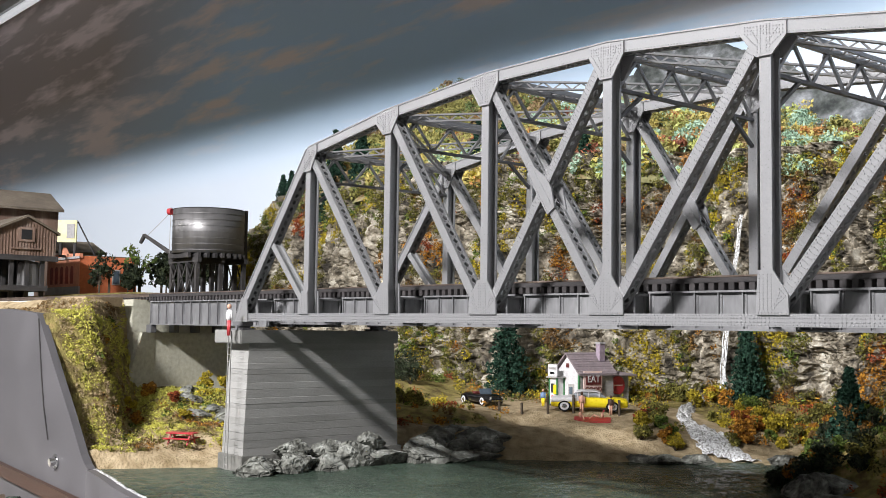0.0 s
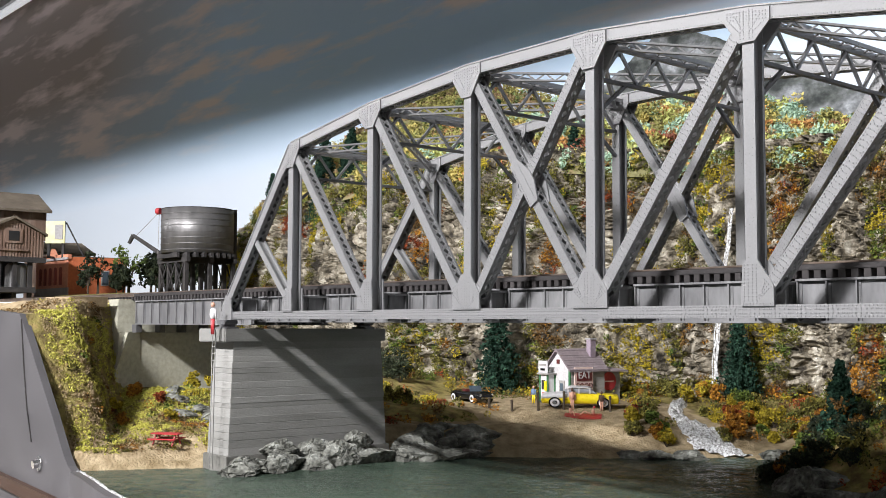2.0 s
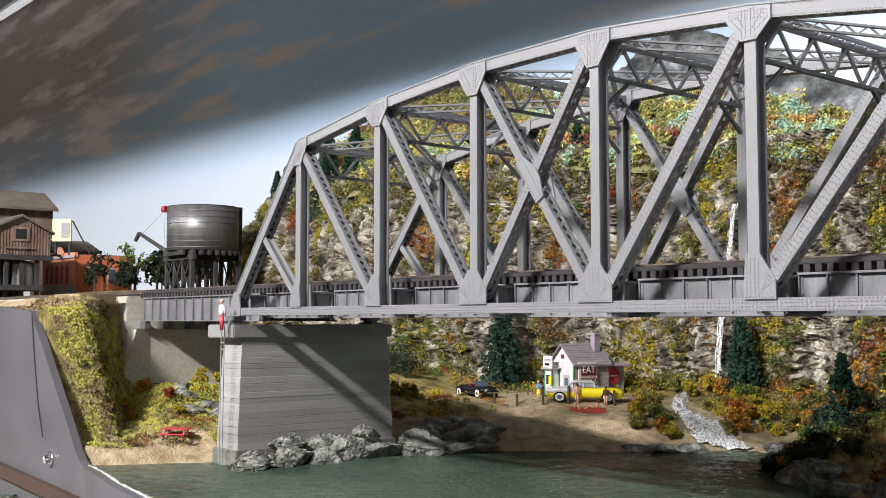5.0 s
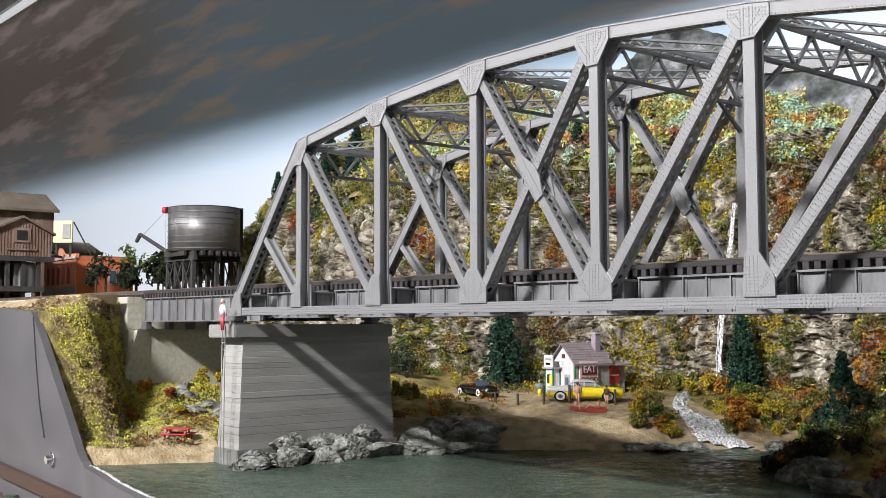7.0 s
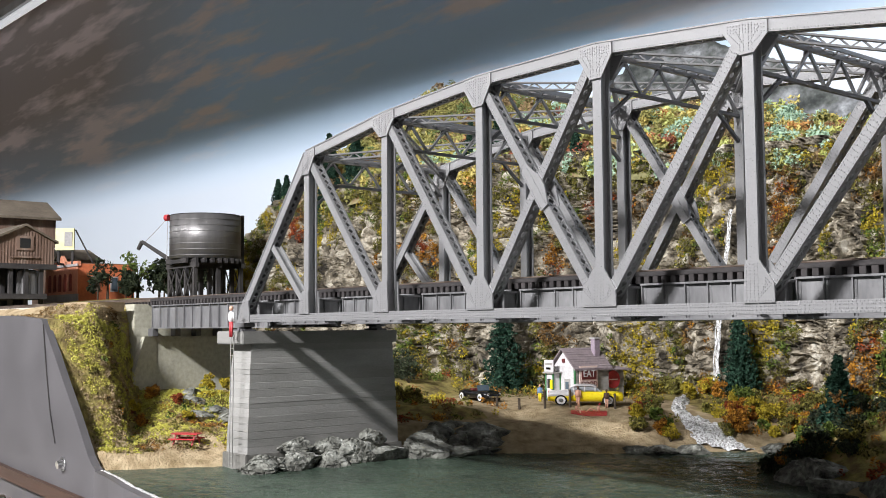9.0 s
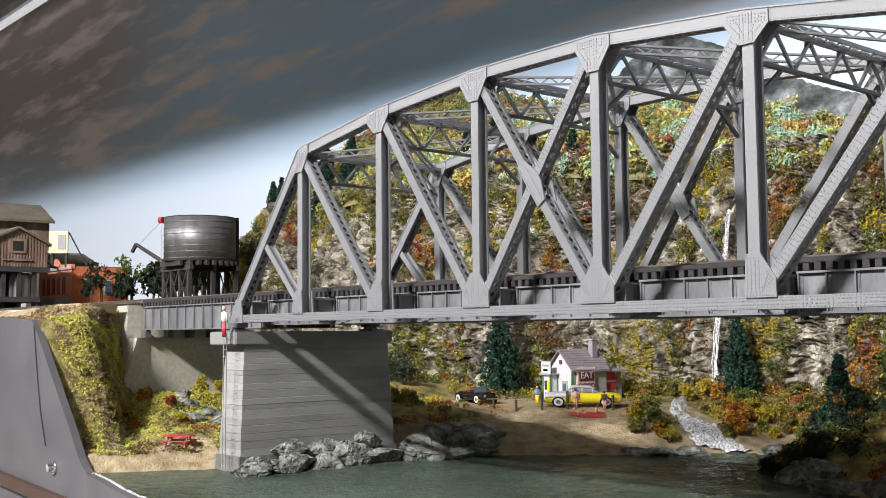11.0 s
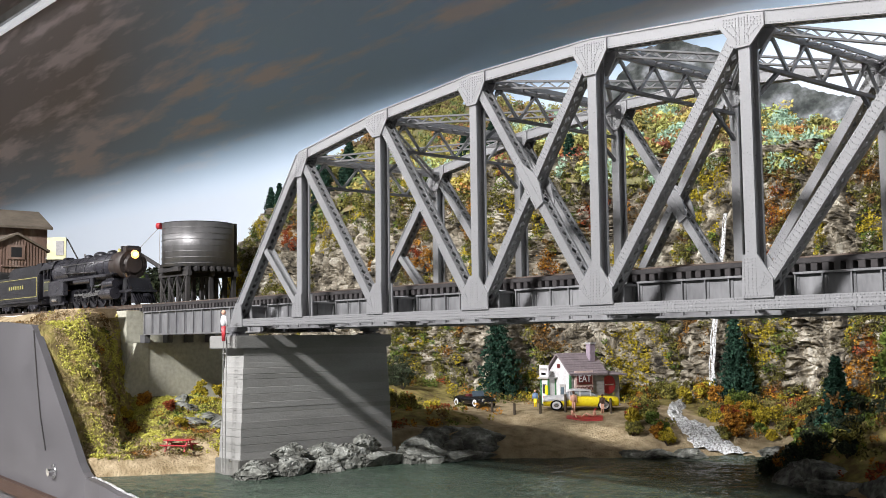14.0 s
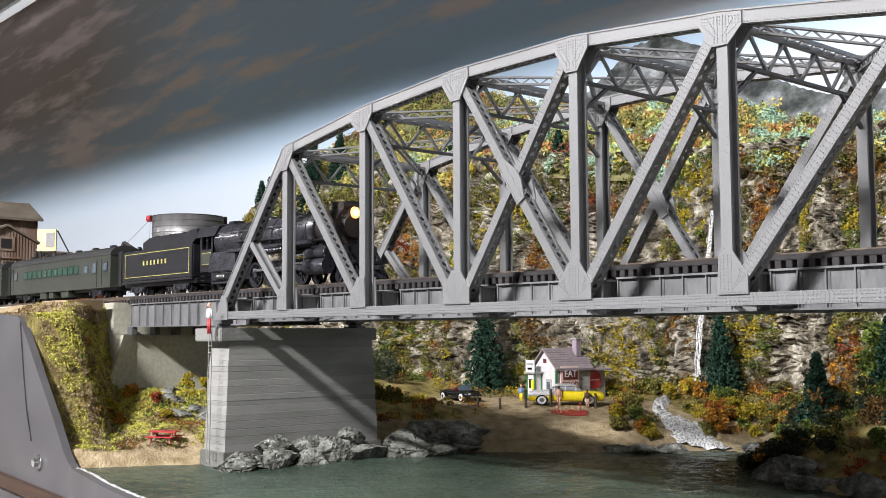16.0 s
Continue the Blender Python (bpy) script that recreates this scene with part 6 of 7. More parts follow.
def brick_hall():
    t = thing("brick_building", "orange brick hall with arched windows and a stepped parapet", "building", (0, 0, 0))
    x0, x1, ya, yb, zb, zt = -1.118, -0.974, 0.25, 0.350, 0.160, 0.227
    part("wall_block", box(B(), x0, x1, ya, yb, zb, zt), BRICK, t)
    part("roof", box(B(), x0 + 0.003, x1 - 0.003, ya + 0.003, yb - 0.003, zt, zt + 0.0015), OLDROOF, t)
    xm = (x0 + x1) / 2
    par = [(x0 - 0.002, zt - 0.004), (x1 + 0.002, zt - 0.004), (x1 + 0.002, zt + 0.004), (xm + 0.016, zt + 0.005), (xm, zt + 0.017), (xm - 0.016, zt + 0.005), (x0 - 0.002, zt + 0.004)]
    part("parapet", prism(B(), par, "y", ya - 0.002, ya + 0.004), LITBRICK, t)
    part("facade", box(B(), x0, x1 + 0.001, ya - 0.0014, ya - 0.0002, zb + 0.016, zt - 0.0045), LITBRICK, t, "orange brick front with light put into its colour")
    part("cornice", box(B(), x0 - 0.004, x1 + 0.004, ya - 0.004, ya - 0.002, zt - 0.0045, zt - 0.0005), STONE, t)
    part("plinth", box(B(), x0 - 0.003, x1 + 0.003, ya - 0.003, ya, zb, zb + 0.016), STONE, t)
    for k in range(5):
        x = x0 + 0.022 + k * 0.0232
        arch = [(x - 0.0058, zb + 0.021), (x + 0.0058, zb + 0.021)] + [(x + 0.0058 * math.cos(a), zb + 0.045 + 0.006 * math.sin(a)) for a in [math.pi * i / 8 for i in range(9)]]
        w = part("arched_window", prism(B(), arch, "y", ya - 0.0022, ya - 0.0014), BRICKRED, t)
        part("pane", box(B(), x - 0.0032, x + 0.0032, ya - 0.0028, ya - 0.0022, zb + 0.023, zb + 0.044), BRICKRED, w)
    for k in range(3):
        y = ya + 0.022 + k * 0.034
        w = part("side_window", box(B(), x1, x1 + 0.0014, y, y + 0.014, zb + 0.02, zb + 0.046), STONE, t)
        part("pane", box(B(), x1 + 0.0015, x1 + 0.002, y + 0.002, y + 0.012, zb + 0.022, zb + 0.044), GLASS, w)


brick_hall()
o = thing("warehouse", "long low grey-roofed shed behind the brick hall", "building", (0, 0, 0))
part("wall_block", box(B(), -1.34, -1.21, 0.305, 0.383, 0.155, 0.245), BROWNWOOD, o)
part("roof", bm_slab((-1.20, 0.300, 0.244), (-1.20, 0.390, 0.244), (-1.27, 0.390, 0.268), (-1.27, 0.300, 0.268), 0.004), OLDROOF, o)
part("roof", bm_slab((-1.35, 0.300, 0.244), (-1.35, 0.390, 0.244), (-1.27, 0.390, 0.268), (-1.27, 0.300, 0.268), 0.004), OLDROOF, o)
bb = thing("billboard", "pale yellow billboard on a frame above the roofs", "billboard", (-1.00, 0.237, -0.007), turn=48)
part("panel", box(B(), -0.016, 0.016, -0.002, 0.0015, 0.257, 0.294), surface("pale_yellow_board", [(0.62, 0.60, 0.30), (0.74, 0.72, 0.50)], 20, 0.7, 0, 0.05), bb)
part("picture", box(B(), 0.000, 0.013, -0.0034, -0.0021, 0.264, 0.288), STONE, bb)
for x in (-0.012, 0.012):
    part("post", box(B(), x - 0.002, x + 0.002, 0.0016, 0.0056, 0.236, 0.29), BLACKWOOD, bb)
    part("bracket", box(B(), x - 0.002, x + 0.002, 0.0016, 0.024, 0.2325, 0.236), BLACKWOOD, bb)
part("brace", bar(B(), (0.016, 0.004, 0.292), (0.045, 0.010, 0.235), (0, 1, 0), 0.002, 0.002), BLACKWOOD, bb)


def yard_tree(x, y, h, key, z=None, dense=1.0):
    """Broad-leaved model tree: trunk, forking limbs, loose clumps."""
    z = height(x, y) if z is None else z
    t = thing("tree", f"small {WORDS[key]} leafy model tree", "tree", (x, y, z), group="yard trees")
    part("trunk", rod(B(), (0, 0, -0.003), (0, 0, h * 0.55), h * 0.035, h * 0.02, 7), BARK, t)
    cl = []
    for k in range(14):
        a, e = rng.uniform(0, 6.28), rng.uniform(0.3, 1)
        q = (math.cos(a) * h * 0.28 * e, math.sin(a) * h * 0.28 * e, h * rng.uniform(0.35, 0.95))
        part("limb", rod(B(), (0, 0, h * 0.35), q, h * 0.012, h * 0.005, 5), BARK, t)
        cl.append((*q, h * rng.uniform(0.10, 0.18), int(60 * dense)))
    v, f = leaves(cl, 0.0036)
    data_part("crown", v.tolist(), f.tolist(), LEAF[key], t)


for x, y, h, key, d in ((-0.93, 0.283, 0.072, "shade_dark", 0.25), (-0.92, 0.262, 0.05, "shade_dark", 0.3), (-0.93, 0.336, 0.085, "green", 0.35), (-0.92, 0.322, 0.05, "shade_dark", 0.8), (-0.90, 0.302, 0.032, "shade_dark", 0.8), (-0.95, 0.385, 0.072, "shade_dark", 1), (-0.945, 0.41, 0.08, "shade_dark", 1), (-0.90, 0.40, 0.07, "shade_dark", 1.2), (-0.90, 0.37, 0.05, "shade_dark", 1), (-0.88, 0.43, 0.08, "shade_dark", 1.2), (-0.95, 0.45, 0.085, "shade_dark", 1.2), (0.338, 0.470, 0.070, "green", 1.4)):
    yard_tree(x, y, h, key, None, d)

# ---- layout edge ----
tagged(part("roadbed", box(B(), -4.25, XA - 0.006, YT - 0.028, YT + 0.03, 0.1385, ZT1 - 0.0025, 0.001), SAND), "sanded plywood roadbed under the track", "roadbed", kind="structure")
bm = prism(B(), [(-3.9, 0.122), (-0.262, 0.122), (-0.262, 0.1405), (-3.9, 0.1415)], "y", -0.030, -0.012)
tagged(part("plaster_strip", bm, PLASTER), "raw white plaster edge behind the fascia", "plaster edge", kind="structure")
bm = prism(B(), [(-0.315, 0.135), (-0.240, 0.134), (-0.236, 0.1432), (-0.30, 0.1435)], "y", -0.034, 0.004)
tagged(part("board_edge", bm, SAND), "tan cardboard edge of the track bench", "bench edge", kind="structure")
kn = thing("hook_screw", "bright steel screw head on the fascia", "screw", (-0.123, -0.1002, 0.0008))
part("washer", rod(B(), (0, 0, 0), (0, -0.0012, 0), 0.0062, seg=20), CHROME, kn)
part("head", rod(B(), (0, -0.0012, 0), (0, -0.0060, -0.0006), 0.0040, 0.0034, 16), CHROME, kn)
bm = B()
for a, b in (((-0.176, 0.121), (-0.165, 0.075)), ((-0.165, 0.075), (-0.156, 0.045)), ((-0.156, 0.045), (-0.143, 0.017))):
    bar(bm, (a[0], -0.1006, a[1]), (b[0], -0.1006, b[1]), (0, 1, 0), 0.0009, 0.0009)
tagged(part("hanging_wire", bm, BLACKWOOD), "thin dark wire hanging down the fascia", "wire")
bm = B()
for k in range(70):
    x = -0.062 + k * 0.0042
    ball(bm, (x, edge_y(x) + 0.0005 + 0.002 * noise.noise((k * 0.7, 0, 0)), 0.0010), 0.0016 * (1 + 0.6 * noise.noise((k * 1.3, 3, 0))), 1, (1.4, 1, 0.5))
ob = part("resin_edge", bm, FOAM)
tagged(ob, "uneven whitish resin edge where the water meets the fascia", "resin edge", kind="stuff")
SHELF = surface("brown_stained_board", [(0.025, 0.012, 0.008), (0.06, 0.03, 0.018)], 12, 0.6, 0, 0.1, stretch=(0.3, 4, 4))
bm = prism(B(), [(-1.2, 0.012), (-0.40, -0.005), (-0.2446, -0.0142), (-0.0546, -0.0235), (0.25, -0.036), (0.25, -0.047), (-0.0546, -0.0345), (-0.2446, -0.0252), (-0.40, -0.016), (-1.2, 0.001)], "y", -0.106, -0.1005)
tagged(part("shelf_board", bm, SHELF), "dark brown stained trim board along the fascia foot", "trim board", kind="structure")
tagged(part("shelf", box(B(), -0.60, -0.16, -0.19, -0.1005, -0.052, -0.046, 0.001), PLASTER), "narrow white shelf under the fascia trim", "shelf", kind="structure")
r = random.Random(3)
for k in range(26):
    x, y, e = -0.36 + 0.18 * r.random(), -0.155 + 0.05 * r.random(), r.uniform(0.003, 0.006)
    o = part("parts_box", box(B(), -e, e, -e * 0.7, e * 0.7, 0, e * 1.3, 0.0006), (RAIL, PLASTER, RAIL, PLASTER, WATER)[k % 5])
    o.matrix_world = pose(x, y, -0.046, 0, 0, r.uniform(0, 90))
    tagged(o, "small loose model part lying on the shelf", "model part", group="loose parts on the shelf")

tube = thing("fluorescent_tube", "white glowing fluorescent tube over the backdrop", "lamp", (0, 0, 0))
part("glass_tube", rod(B(), (-3.9, 0.85, 1.238), (-2.2, 0.85, 1.238), 0.013, seg=16), glow("tube_glow", (0.92, 0.94, 1.0), 0.5), tube)
part("batten", box(B(), -3.9, -2.2, 0.845, 0.895, 1.262, 1.292), ROOM, tube)
for x in (-3.87, -2.23):
    part("hanger", rod(B(), (x, 0.87, 1.292), (x, 0.87, 1.7), 0.004, seg=8), FASCIA, tube)
    part("lamp_holder", box(B(), x - 0.012, x + 0.012, 0.838, 0.872, 1.222, 1.264), FASCIA, tube)

# ---- the train ----
LOCO = surface("locomotive_black", [(0.008, 0.0078, 0.010), (0.020, 0.0195, 0.025)], 60, 0.36, 0.2, 0.06, fine=500)
JACKET = surface("boiler_jacket_grey", [(0.022, 0.022, 0.028), (0.050, 0.049, 0.058)], 40, 0.30, 0.3, 0.05, fine=500)
# brown tint: the headlight's warm glow is put into this colour
SMOKEBOX = surface("smokebox_glow_brown", [(0.018, 0.013, 0.011), (0.04, 0.028, 0.024)], 60, 0.55, 0.2, 0.1)
RODS = surface("bright_rod_steel", [(0.30, 0.30, 0.30), (0.45, 0.45, 0.45)], 80, 0.3, 0.9, 0.03)
COACHGREEN = surface("coach_green", [(0.026, 0.030, 0.023), (0.042, 0.047, 0.037)], 40, 0.42, 0, 0.04)
COACHROOF = surface("coach_roof_black", [(0.008, 0.008, 0.009), (0.018, 0.018, 0.018)], 40, 0.7, 0, 0.1)
GOLD = surface("gold_stripe", [(0.30, 0.28, 0.08), (0.40, 0.37, 0.12)], 60, 0.5, 0, 0.02)
# the green light inside the coach is put into the pane colour
TEALGLASS = surface("green_lit_glass", [(0.006, 0.035, 0.022), (0.015, 0.075, 0.048)], 60, 0.15, 0, 0)
LAMP = glow("headlight_glow", (1.0, 0.66, 0.30), 30)
# glowing ring, no lamp itself: stands for the halo around the bulb
HALO = glow("headlight_halo", (1.0, 0.45, 0.12), 2.6)
ZRAIL = ZT1 + 0.0042
WHEELS, SIDE_RODS = [], []


def spoked_wheel(parent, x, y, r, side, spokes=10):
    """A driving wheel about its own axle: tyre, hub, spokes, counterweight."""
    bm = B()
    n = 28
    prof = [(r * 0.84, -0.0010), (r, -0.0010), (r, 0.0010), (r * 0.84, 0.0010)]
    rings = []
    for k in range(n):
        a = 2 * math.pi * k / n
        rings.append([bm.verts.new((q * math.cos(a), d, q * math.sin(a))) for q, d in prof])
    for k in range(n):
        p, q = rings[k], rings[(k + 1) % n]
        for i in range(4):
            bm.faces.new((p[i], p[(i + 1) % 4], q[(i + 1) % 4], q[i]))
    w = part("driving_wheel", bm, LOCO, parent)
    for k in range(spokes):
        a = 2 * math.pi * k / spokes
        part("spoke", bar(B(), (0, 0, 0), (r * 0.86 * math.cos(a), 0, r * 0.86 * math.sin(a)), (0, 1, 0), 0.0009, 0.0010), LOCO, w)
    part("hub", rod(B(), (0, -0.0012, 0), (0, 0.0012, 0), r * 0.22, seg=12), LOCO, w)
    cw = [(r * 0.84 * math.cos(a), r * 0.84 * math.sin(a)) for a in [math.pi + 0.9 * (i / 6 - 0.5) * 2 for i in range(7)]]
    part("counterweight", prism(B(), cw, "y", -0.0009, 0.0009), LOCO, w)
    w.matrix_local = pose(x, y, r)
    WHEELS.append((w, x, y, r))
    return w


def small_wheel(parent, x, y, r, side):
    bm = rod(B(), (x, y - 0.001, r), (x, y + 0.001, r), r, seg=20)
    rod(bm, (x, y + side * 0.001, r), (x, y + side * 0.0022, r), r * 0.4, seg=12)
    part("wheel", bm, LOCO, parent)


def truck(parent, x, span, r, mat):
    """A two-axle bogie under a car."""
    for e in (-1, 1):
        for d in (-span / 2, span / 2):
            small_wheel(parent, x + d, e * 0.0085, r, e)
            part("journal_box", box(B(), x + d - 0.0018, x + d + 0.0018, e * 0.0128 - 0.0014, e * 0.0128 + 0.0014, r - 0.0018, r + 0.0026, 0.0004), mat, parent)
        out = [(x - span / 2 - 0.003, r + 0.001), (x - 0.004, r - 0.0025), (x + 0.004, r - 0.0025), (x + span / 2 + 0.003, r + 0.001), (x + span / 2 + 0.003, r + 0.003), (x - span / 2 - 0.003, r + 0.003)]
        part("side_frame", prism(B(), out, "y", e * 0.0118 - 0.0010, e * 0.0118 + 0.0010), mat, parent)
        part("spring", rod(B(), (x, e * 0.0125, r - 0.002), (x, e * 0.0125, r + 0.003), 0.0018, seg=10), mat, parent)
    part("bolster", box(B(), x - 0.003, x + 0.003, -0.012, 0.012, r + 0.001, r + 0.004), mat, parent)


def locomotive():
    t = thing("steam_locomotive", "black four-axle steam locomotive with a lit headlight", "locomotive", (0, YT, ZRAIL))
    zb, rb = 0.0440, 0.0150
    b = part("boiler", rod(B(), (-0.150, 0, zb), (-0.016, 0, zb), rb, seg=40), JACKET, t)
    part("firebox_casing", rod(B(), (-0.190, 0, zb + 0.0006), (-0.150, 0, zb), rb + 0.0010, rb, 40), JACKET, t)
    for p in (b,):
        for f in p.data.polygons:
            f.use_smooth = abs(f.normal.x) < 0.5
    for x in (-0.145, -0.120, -0.095, -0.070, -0.045):
        part("boiler_band", rod(B(), (x, 0, zb), (x + 0.0010, 0, zb), rb + 0.0004, seg=40), LOCO, t)
    s = part("smokebox", rod(B(), (-0.030, 0, zb), (-0.001, 0, zb), rb + 0.0006, seg=40), SMOKEBOX, t)
    for f in s.data.polygons:
        f.use_smooth = abs(f.normal.x) < 0.5
    d = part("smokebox_door", rod(B(), (-0.001, 0, zb), (0.0016, 0, zb), rb * 0.74, rb * 0.6, 32), SMOKEBOX, t)
    for k in range(10):
        a = 0.628 * k
        part("door_clamp", box(B(), -0.001, 0.0012, rb * 0.84 * math.cos(a) - 0.0007, rb * 0.84 * math.cos(a) + 0.0007, zb + rb * 0.84 * math.sin(a) - 0.0007, zb + rb * 0.84 * math.sin(a) + 0.0007), SMOKEBOX, d)
    h = part("headlight_casing", rod(B(), (-0.003, 0, 0.0545), (0.0030, 0, 0.0545), 0.0042, seg=24), SMOKEBOX, t)
    part("halo_ring", rod(B(), (0.0030, 0, 0.0545), (0.0038, 0, 0.0545), 0.0046, 0.0042, 24), HALO, h, "orange glowing ring drawn as the headlight halo")
    part("headlight_bulb", ball(B(), (0.0040, 0, 0.0545), 0.0021, 2), LAMP, h, "bright warm glowing headlight bulb")
    part("smoke_stack", rod(B(), (-0.020, 0, zb + rb - 0.001), (-0.020, 0, zb + rb + 0.0058), 0.0048, 0.0056, 24), LOCO, t)
    for x, r, l in ((-0.052, 0.0075, 0.010), (-0.085, 0.0085, 0.014), (-0.118, 0.0060, 0.008)):
        part("dome", ball(B(), (x, 0, zb + rb - 0.0005), r, 3, (l / r * 0.7, 0.9, 0.58)), LOCO, t)
    for x in (-0.066, -0.072, -0.100, -0.105):
        part("safety_valve", rod(B(), (x, 0.003, zb + rb - 0.001), (x, 0.003, zb + rb + 0.0040), 0.0011, 0.0008, 8), LOCO, t)
    part("feedwater_heater", rod(B(), (-0.0045, -0.0085, zb + rb + 0.0005), (-0.0045, 0.0085, zb + rb + 0.0005), 0.0042, seg=20), SMOKEBOX, t)
    part("turret", box(B(), -0.184, -0.172, -0.005, 0.005, zb + rb, zb + rb + 0.0032, 0.0008), LOCO, t)
    part("bell", rod(B(), (-0.036, 0, zb + rb), (-0.036, 0, zb + rb + 0.0044), 0.0026, 0.0012, 14), GOLD, t)
    part("whistle", rod(B(), (-0.135, 0.002, zb + rb), (-0.135, 0.002, zb + rb + 0.005), 0.0009, seg=8), RODS, t)
    for e in (-1, 1):
        part("running_board", box(B(), -0.165, -0.012, e * 0.0155 - 0.0025, e * 0.0155 + 0.0025, 0.0335, 0.0348), LOCO, t)
        part("handrail", rod(B(), (-0.165, e * 0.0160, 0.0500), (-0.020, e * 0.0160, 0.0500), 0.0004, seg=6), RODS, t)
        for k in range(6):
            part("rail_post", rod(B(), (-0.160 + k * 0.027, e * 0.0145, 0.050), (-0.160 + k * 0.027, e * 0.0163, 0.050), 0.0004, seg=6), RODS, t)
        part("feed_pipe", rod(B(), (-0.150, e * 0.0158, 0.041), (-0.060, e * 0.0158, 0.0385), 0.0009, seg=8), LOCO, t)
        part("air_reservoir", rod(B(), (-0.120, e * 0.0150, 0.0300), (-0.075, e * 0.0150, 0.0300), 0.0030, seg=16), JACKET, t)
        part("cylinder", rod(B(), (-0.040, e * 0.0150, 0.0135), (-0.012, e * 0.0150, 0.0135), 0.0062, seg=24), JACKET, t)
        part("valve_chest", rod(B(), (-0.040, e * 0.0145, 0.0240), (-0.012, e * 0.0145, 0.0240), 0.0042, seg=20), JACKET, t)
        part("cylinder_saddle", box(B(), -0.036, -0.016, e * 0.009 - 0.006, e * 0.009 + 0.006, 0.012, 0.030), LOCO, t)
        part("steam_pipe", rod(B(), (-0.026, e * 0.0125, 0.026), (-0.022, e * 0.011, 0.040), 0.0026, seg=12), LOCO, t)
        part("firebox_side", box(B(), -0.198, -0.150, e * 0.0140 - 0.003, e * 0.0140 + 0.003, 0.016, 0.034, 0.0008), JACKET, t)
        part("ash_pan", box(B(), -0.196, -0.160, e * 0.0125 - 0.003, e * 0.0125 + 0.003, 0.008, 0.016, 0.0006), LOCO, t)
        for k in range(4):
            spoked_wheel(t, -0.058 - k * 0.0235, e * 0.0085, 0.0110, e)
        for x in (-0.036, -0.006):
            small_wheel(t, x, e * 0.0080, 0.0052, e)
        for x in (-0.165, -0.188):
            small_wheel(t, x, e * 0.0085, 0.0062, e)
        sr = part("side_rod", box(B(), -0.0372, 0.0372, -0.0006, 0.0006, -0.0011, 0.0011, 0.0003), RODS, t)
        for k in range(4):
            part("crank_pin", rod(B(), (-0.03525 + k * 0.0235, -0.0012, 0), (-0.03525 + k * 0.0235, 0.0012, 0), 0.0018, seg=12), RODS, sr)
        SIDE_RODS.append((sr, -0.09325, e * 0.0118, 0.0110, 0.0048))
        part("main_rod", bar(B(), (-0.100, e * 0.0142, 0.0125), (-0.052, e * 0.0142, 0.0145), (0, 1, 0), 0.0022, 0.0008), RODS, t)
        part("crosshead", box(B(), -0.056, -0.048, e * 0.0145 - 0.0012, e * 0.0145 + 0.0012, 0.0115, 0.0175, 0.0004), JACKET, t)
        part("piston_rod", rod(B(), (-0.050, e * 0.0148, 0.0138), (-0.038, e * 0.0148, 0.0138), 0.0009, seg=8), RODS, t)
        part("expansion_link", bar(B(), (-0.074, e * 0.0150, 0.0165), (-0.071, e * 0.0150, 0.0285), (0, 1, 0), 0.0032, 0.0010), JACKET, t)
        part("radius_rod", bar(B(), (-0.073, e * 0.0152, 0.0230), (-0.042, e * 0.0152, 0.0245), (0, 1, 0), 0.0012, 0.0007), RODS, t)
        part("eccentric_rod", bar(B(), (-0.094, e * 0.0152, 0.0130), (-0.074, e * 0.0152, 0.0175), (0, 1, 0), 0.0013, 0.0007), RODS, t)
        part("combination_lever", bar(B(), (-0.046, e * 0.0154, 0.0120), (-0.045, e * 0.0154, 0.0255), (0, 1, 0), 0.0013, 0.0007), RODS, t)
        part("air_pump", rod(B(), (-0.068, e * 0.0165, 0.0225), (-0.068, e * 0.0165, 0.0325), 0.0030, seg=14), JACKET, t)
        part("running_board_skirt", box(B(), -0.165, -0.030, e * 0.0178 - 0.0003, e * 0.0178 + 0.0003, 0.0322, 0.0350), JACKET, t)
        for k, x in enumerate((-0.046, -0.060, -0.078, -0.094, -0.110, -0.128)):
            part("sand_pipe", rod(B(), (x, e * 0.0100, 0.0555), (x - 0.003, e * 0.0158, 0.0362), 0.00055, seg=6), LOCO, t)
        for k in range(3):
            part("cab_step", box(B(), -0.212, -0.204, e * 0.0150 - 0.0020, e * 0.0150 + 0.0020, 0.0050 + k * 0.0040, 0.0056 + k * 0.0040), LOCO, t)
        part("injector", rod(B(), (-0.182, e * 0.0165, 0.0115), (-0.168, e * 0.0165, 0.0115), 0.0020, seg=12), RODS, t)
        part("trailing_frame", box(B(), -0.198, -0.156, e * 0.0128 - 0.0010, e * 0.0128 + 0.0010, 0.0055, 0.0095, 0.0004), JACKET, t)
        part("front_step", bar(B(), (0.012, e * 0.0138, 0.0155), (0.012, e * 0.0138, 0.0040), (0, 1, 0), 0.0040, 0.0008), LOCO, t)
        part("crosshead_guide", box(B(), -0.062, -0.040, e * 0.0158 - 0.0008, e * 0.0158 + 0.0008, 0.0165, 0.0180), RODS, t)
        part("ladder", bar(B(), (0.004, e * 0.012, 0.034), (0.020, e * 0.012, 0.015), (0, 1, 0), 0.0010, 0.0030), LOCO, t)
    part("frame", box(B(), -0.198, 0.012, -0.006, 0.006, 0.009, 0.022), LOCO, t)
    part("pilot_deck", box(B(), -0.004, 0.026, -0.0145, 0.0145, 0.0135, 0.0160, 0.0004), LOCO, t)
    part("front_shield", box(B(), 0.002, 0.014, -0.0135, 0.0135, 0.0160, 0.0285, 0.0012), LOCO, t, "black air pump shields on the pilot deck")
    bm = prism(B(), [(0.020, 0.0140), (0.031, 0.0020), (0.020, 0.0020)], "y", -0.012, 0.012)
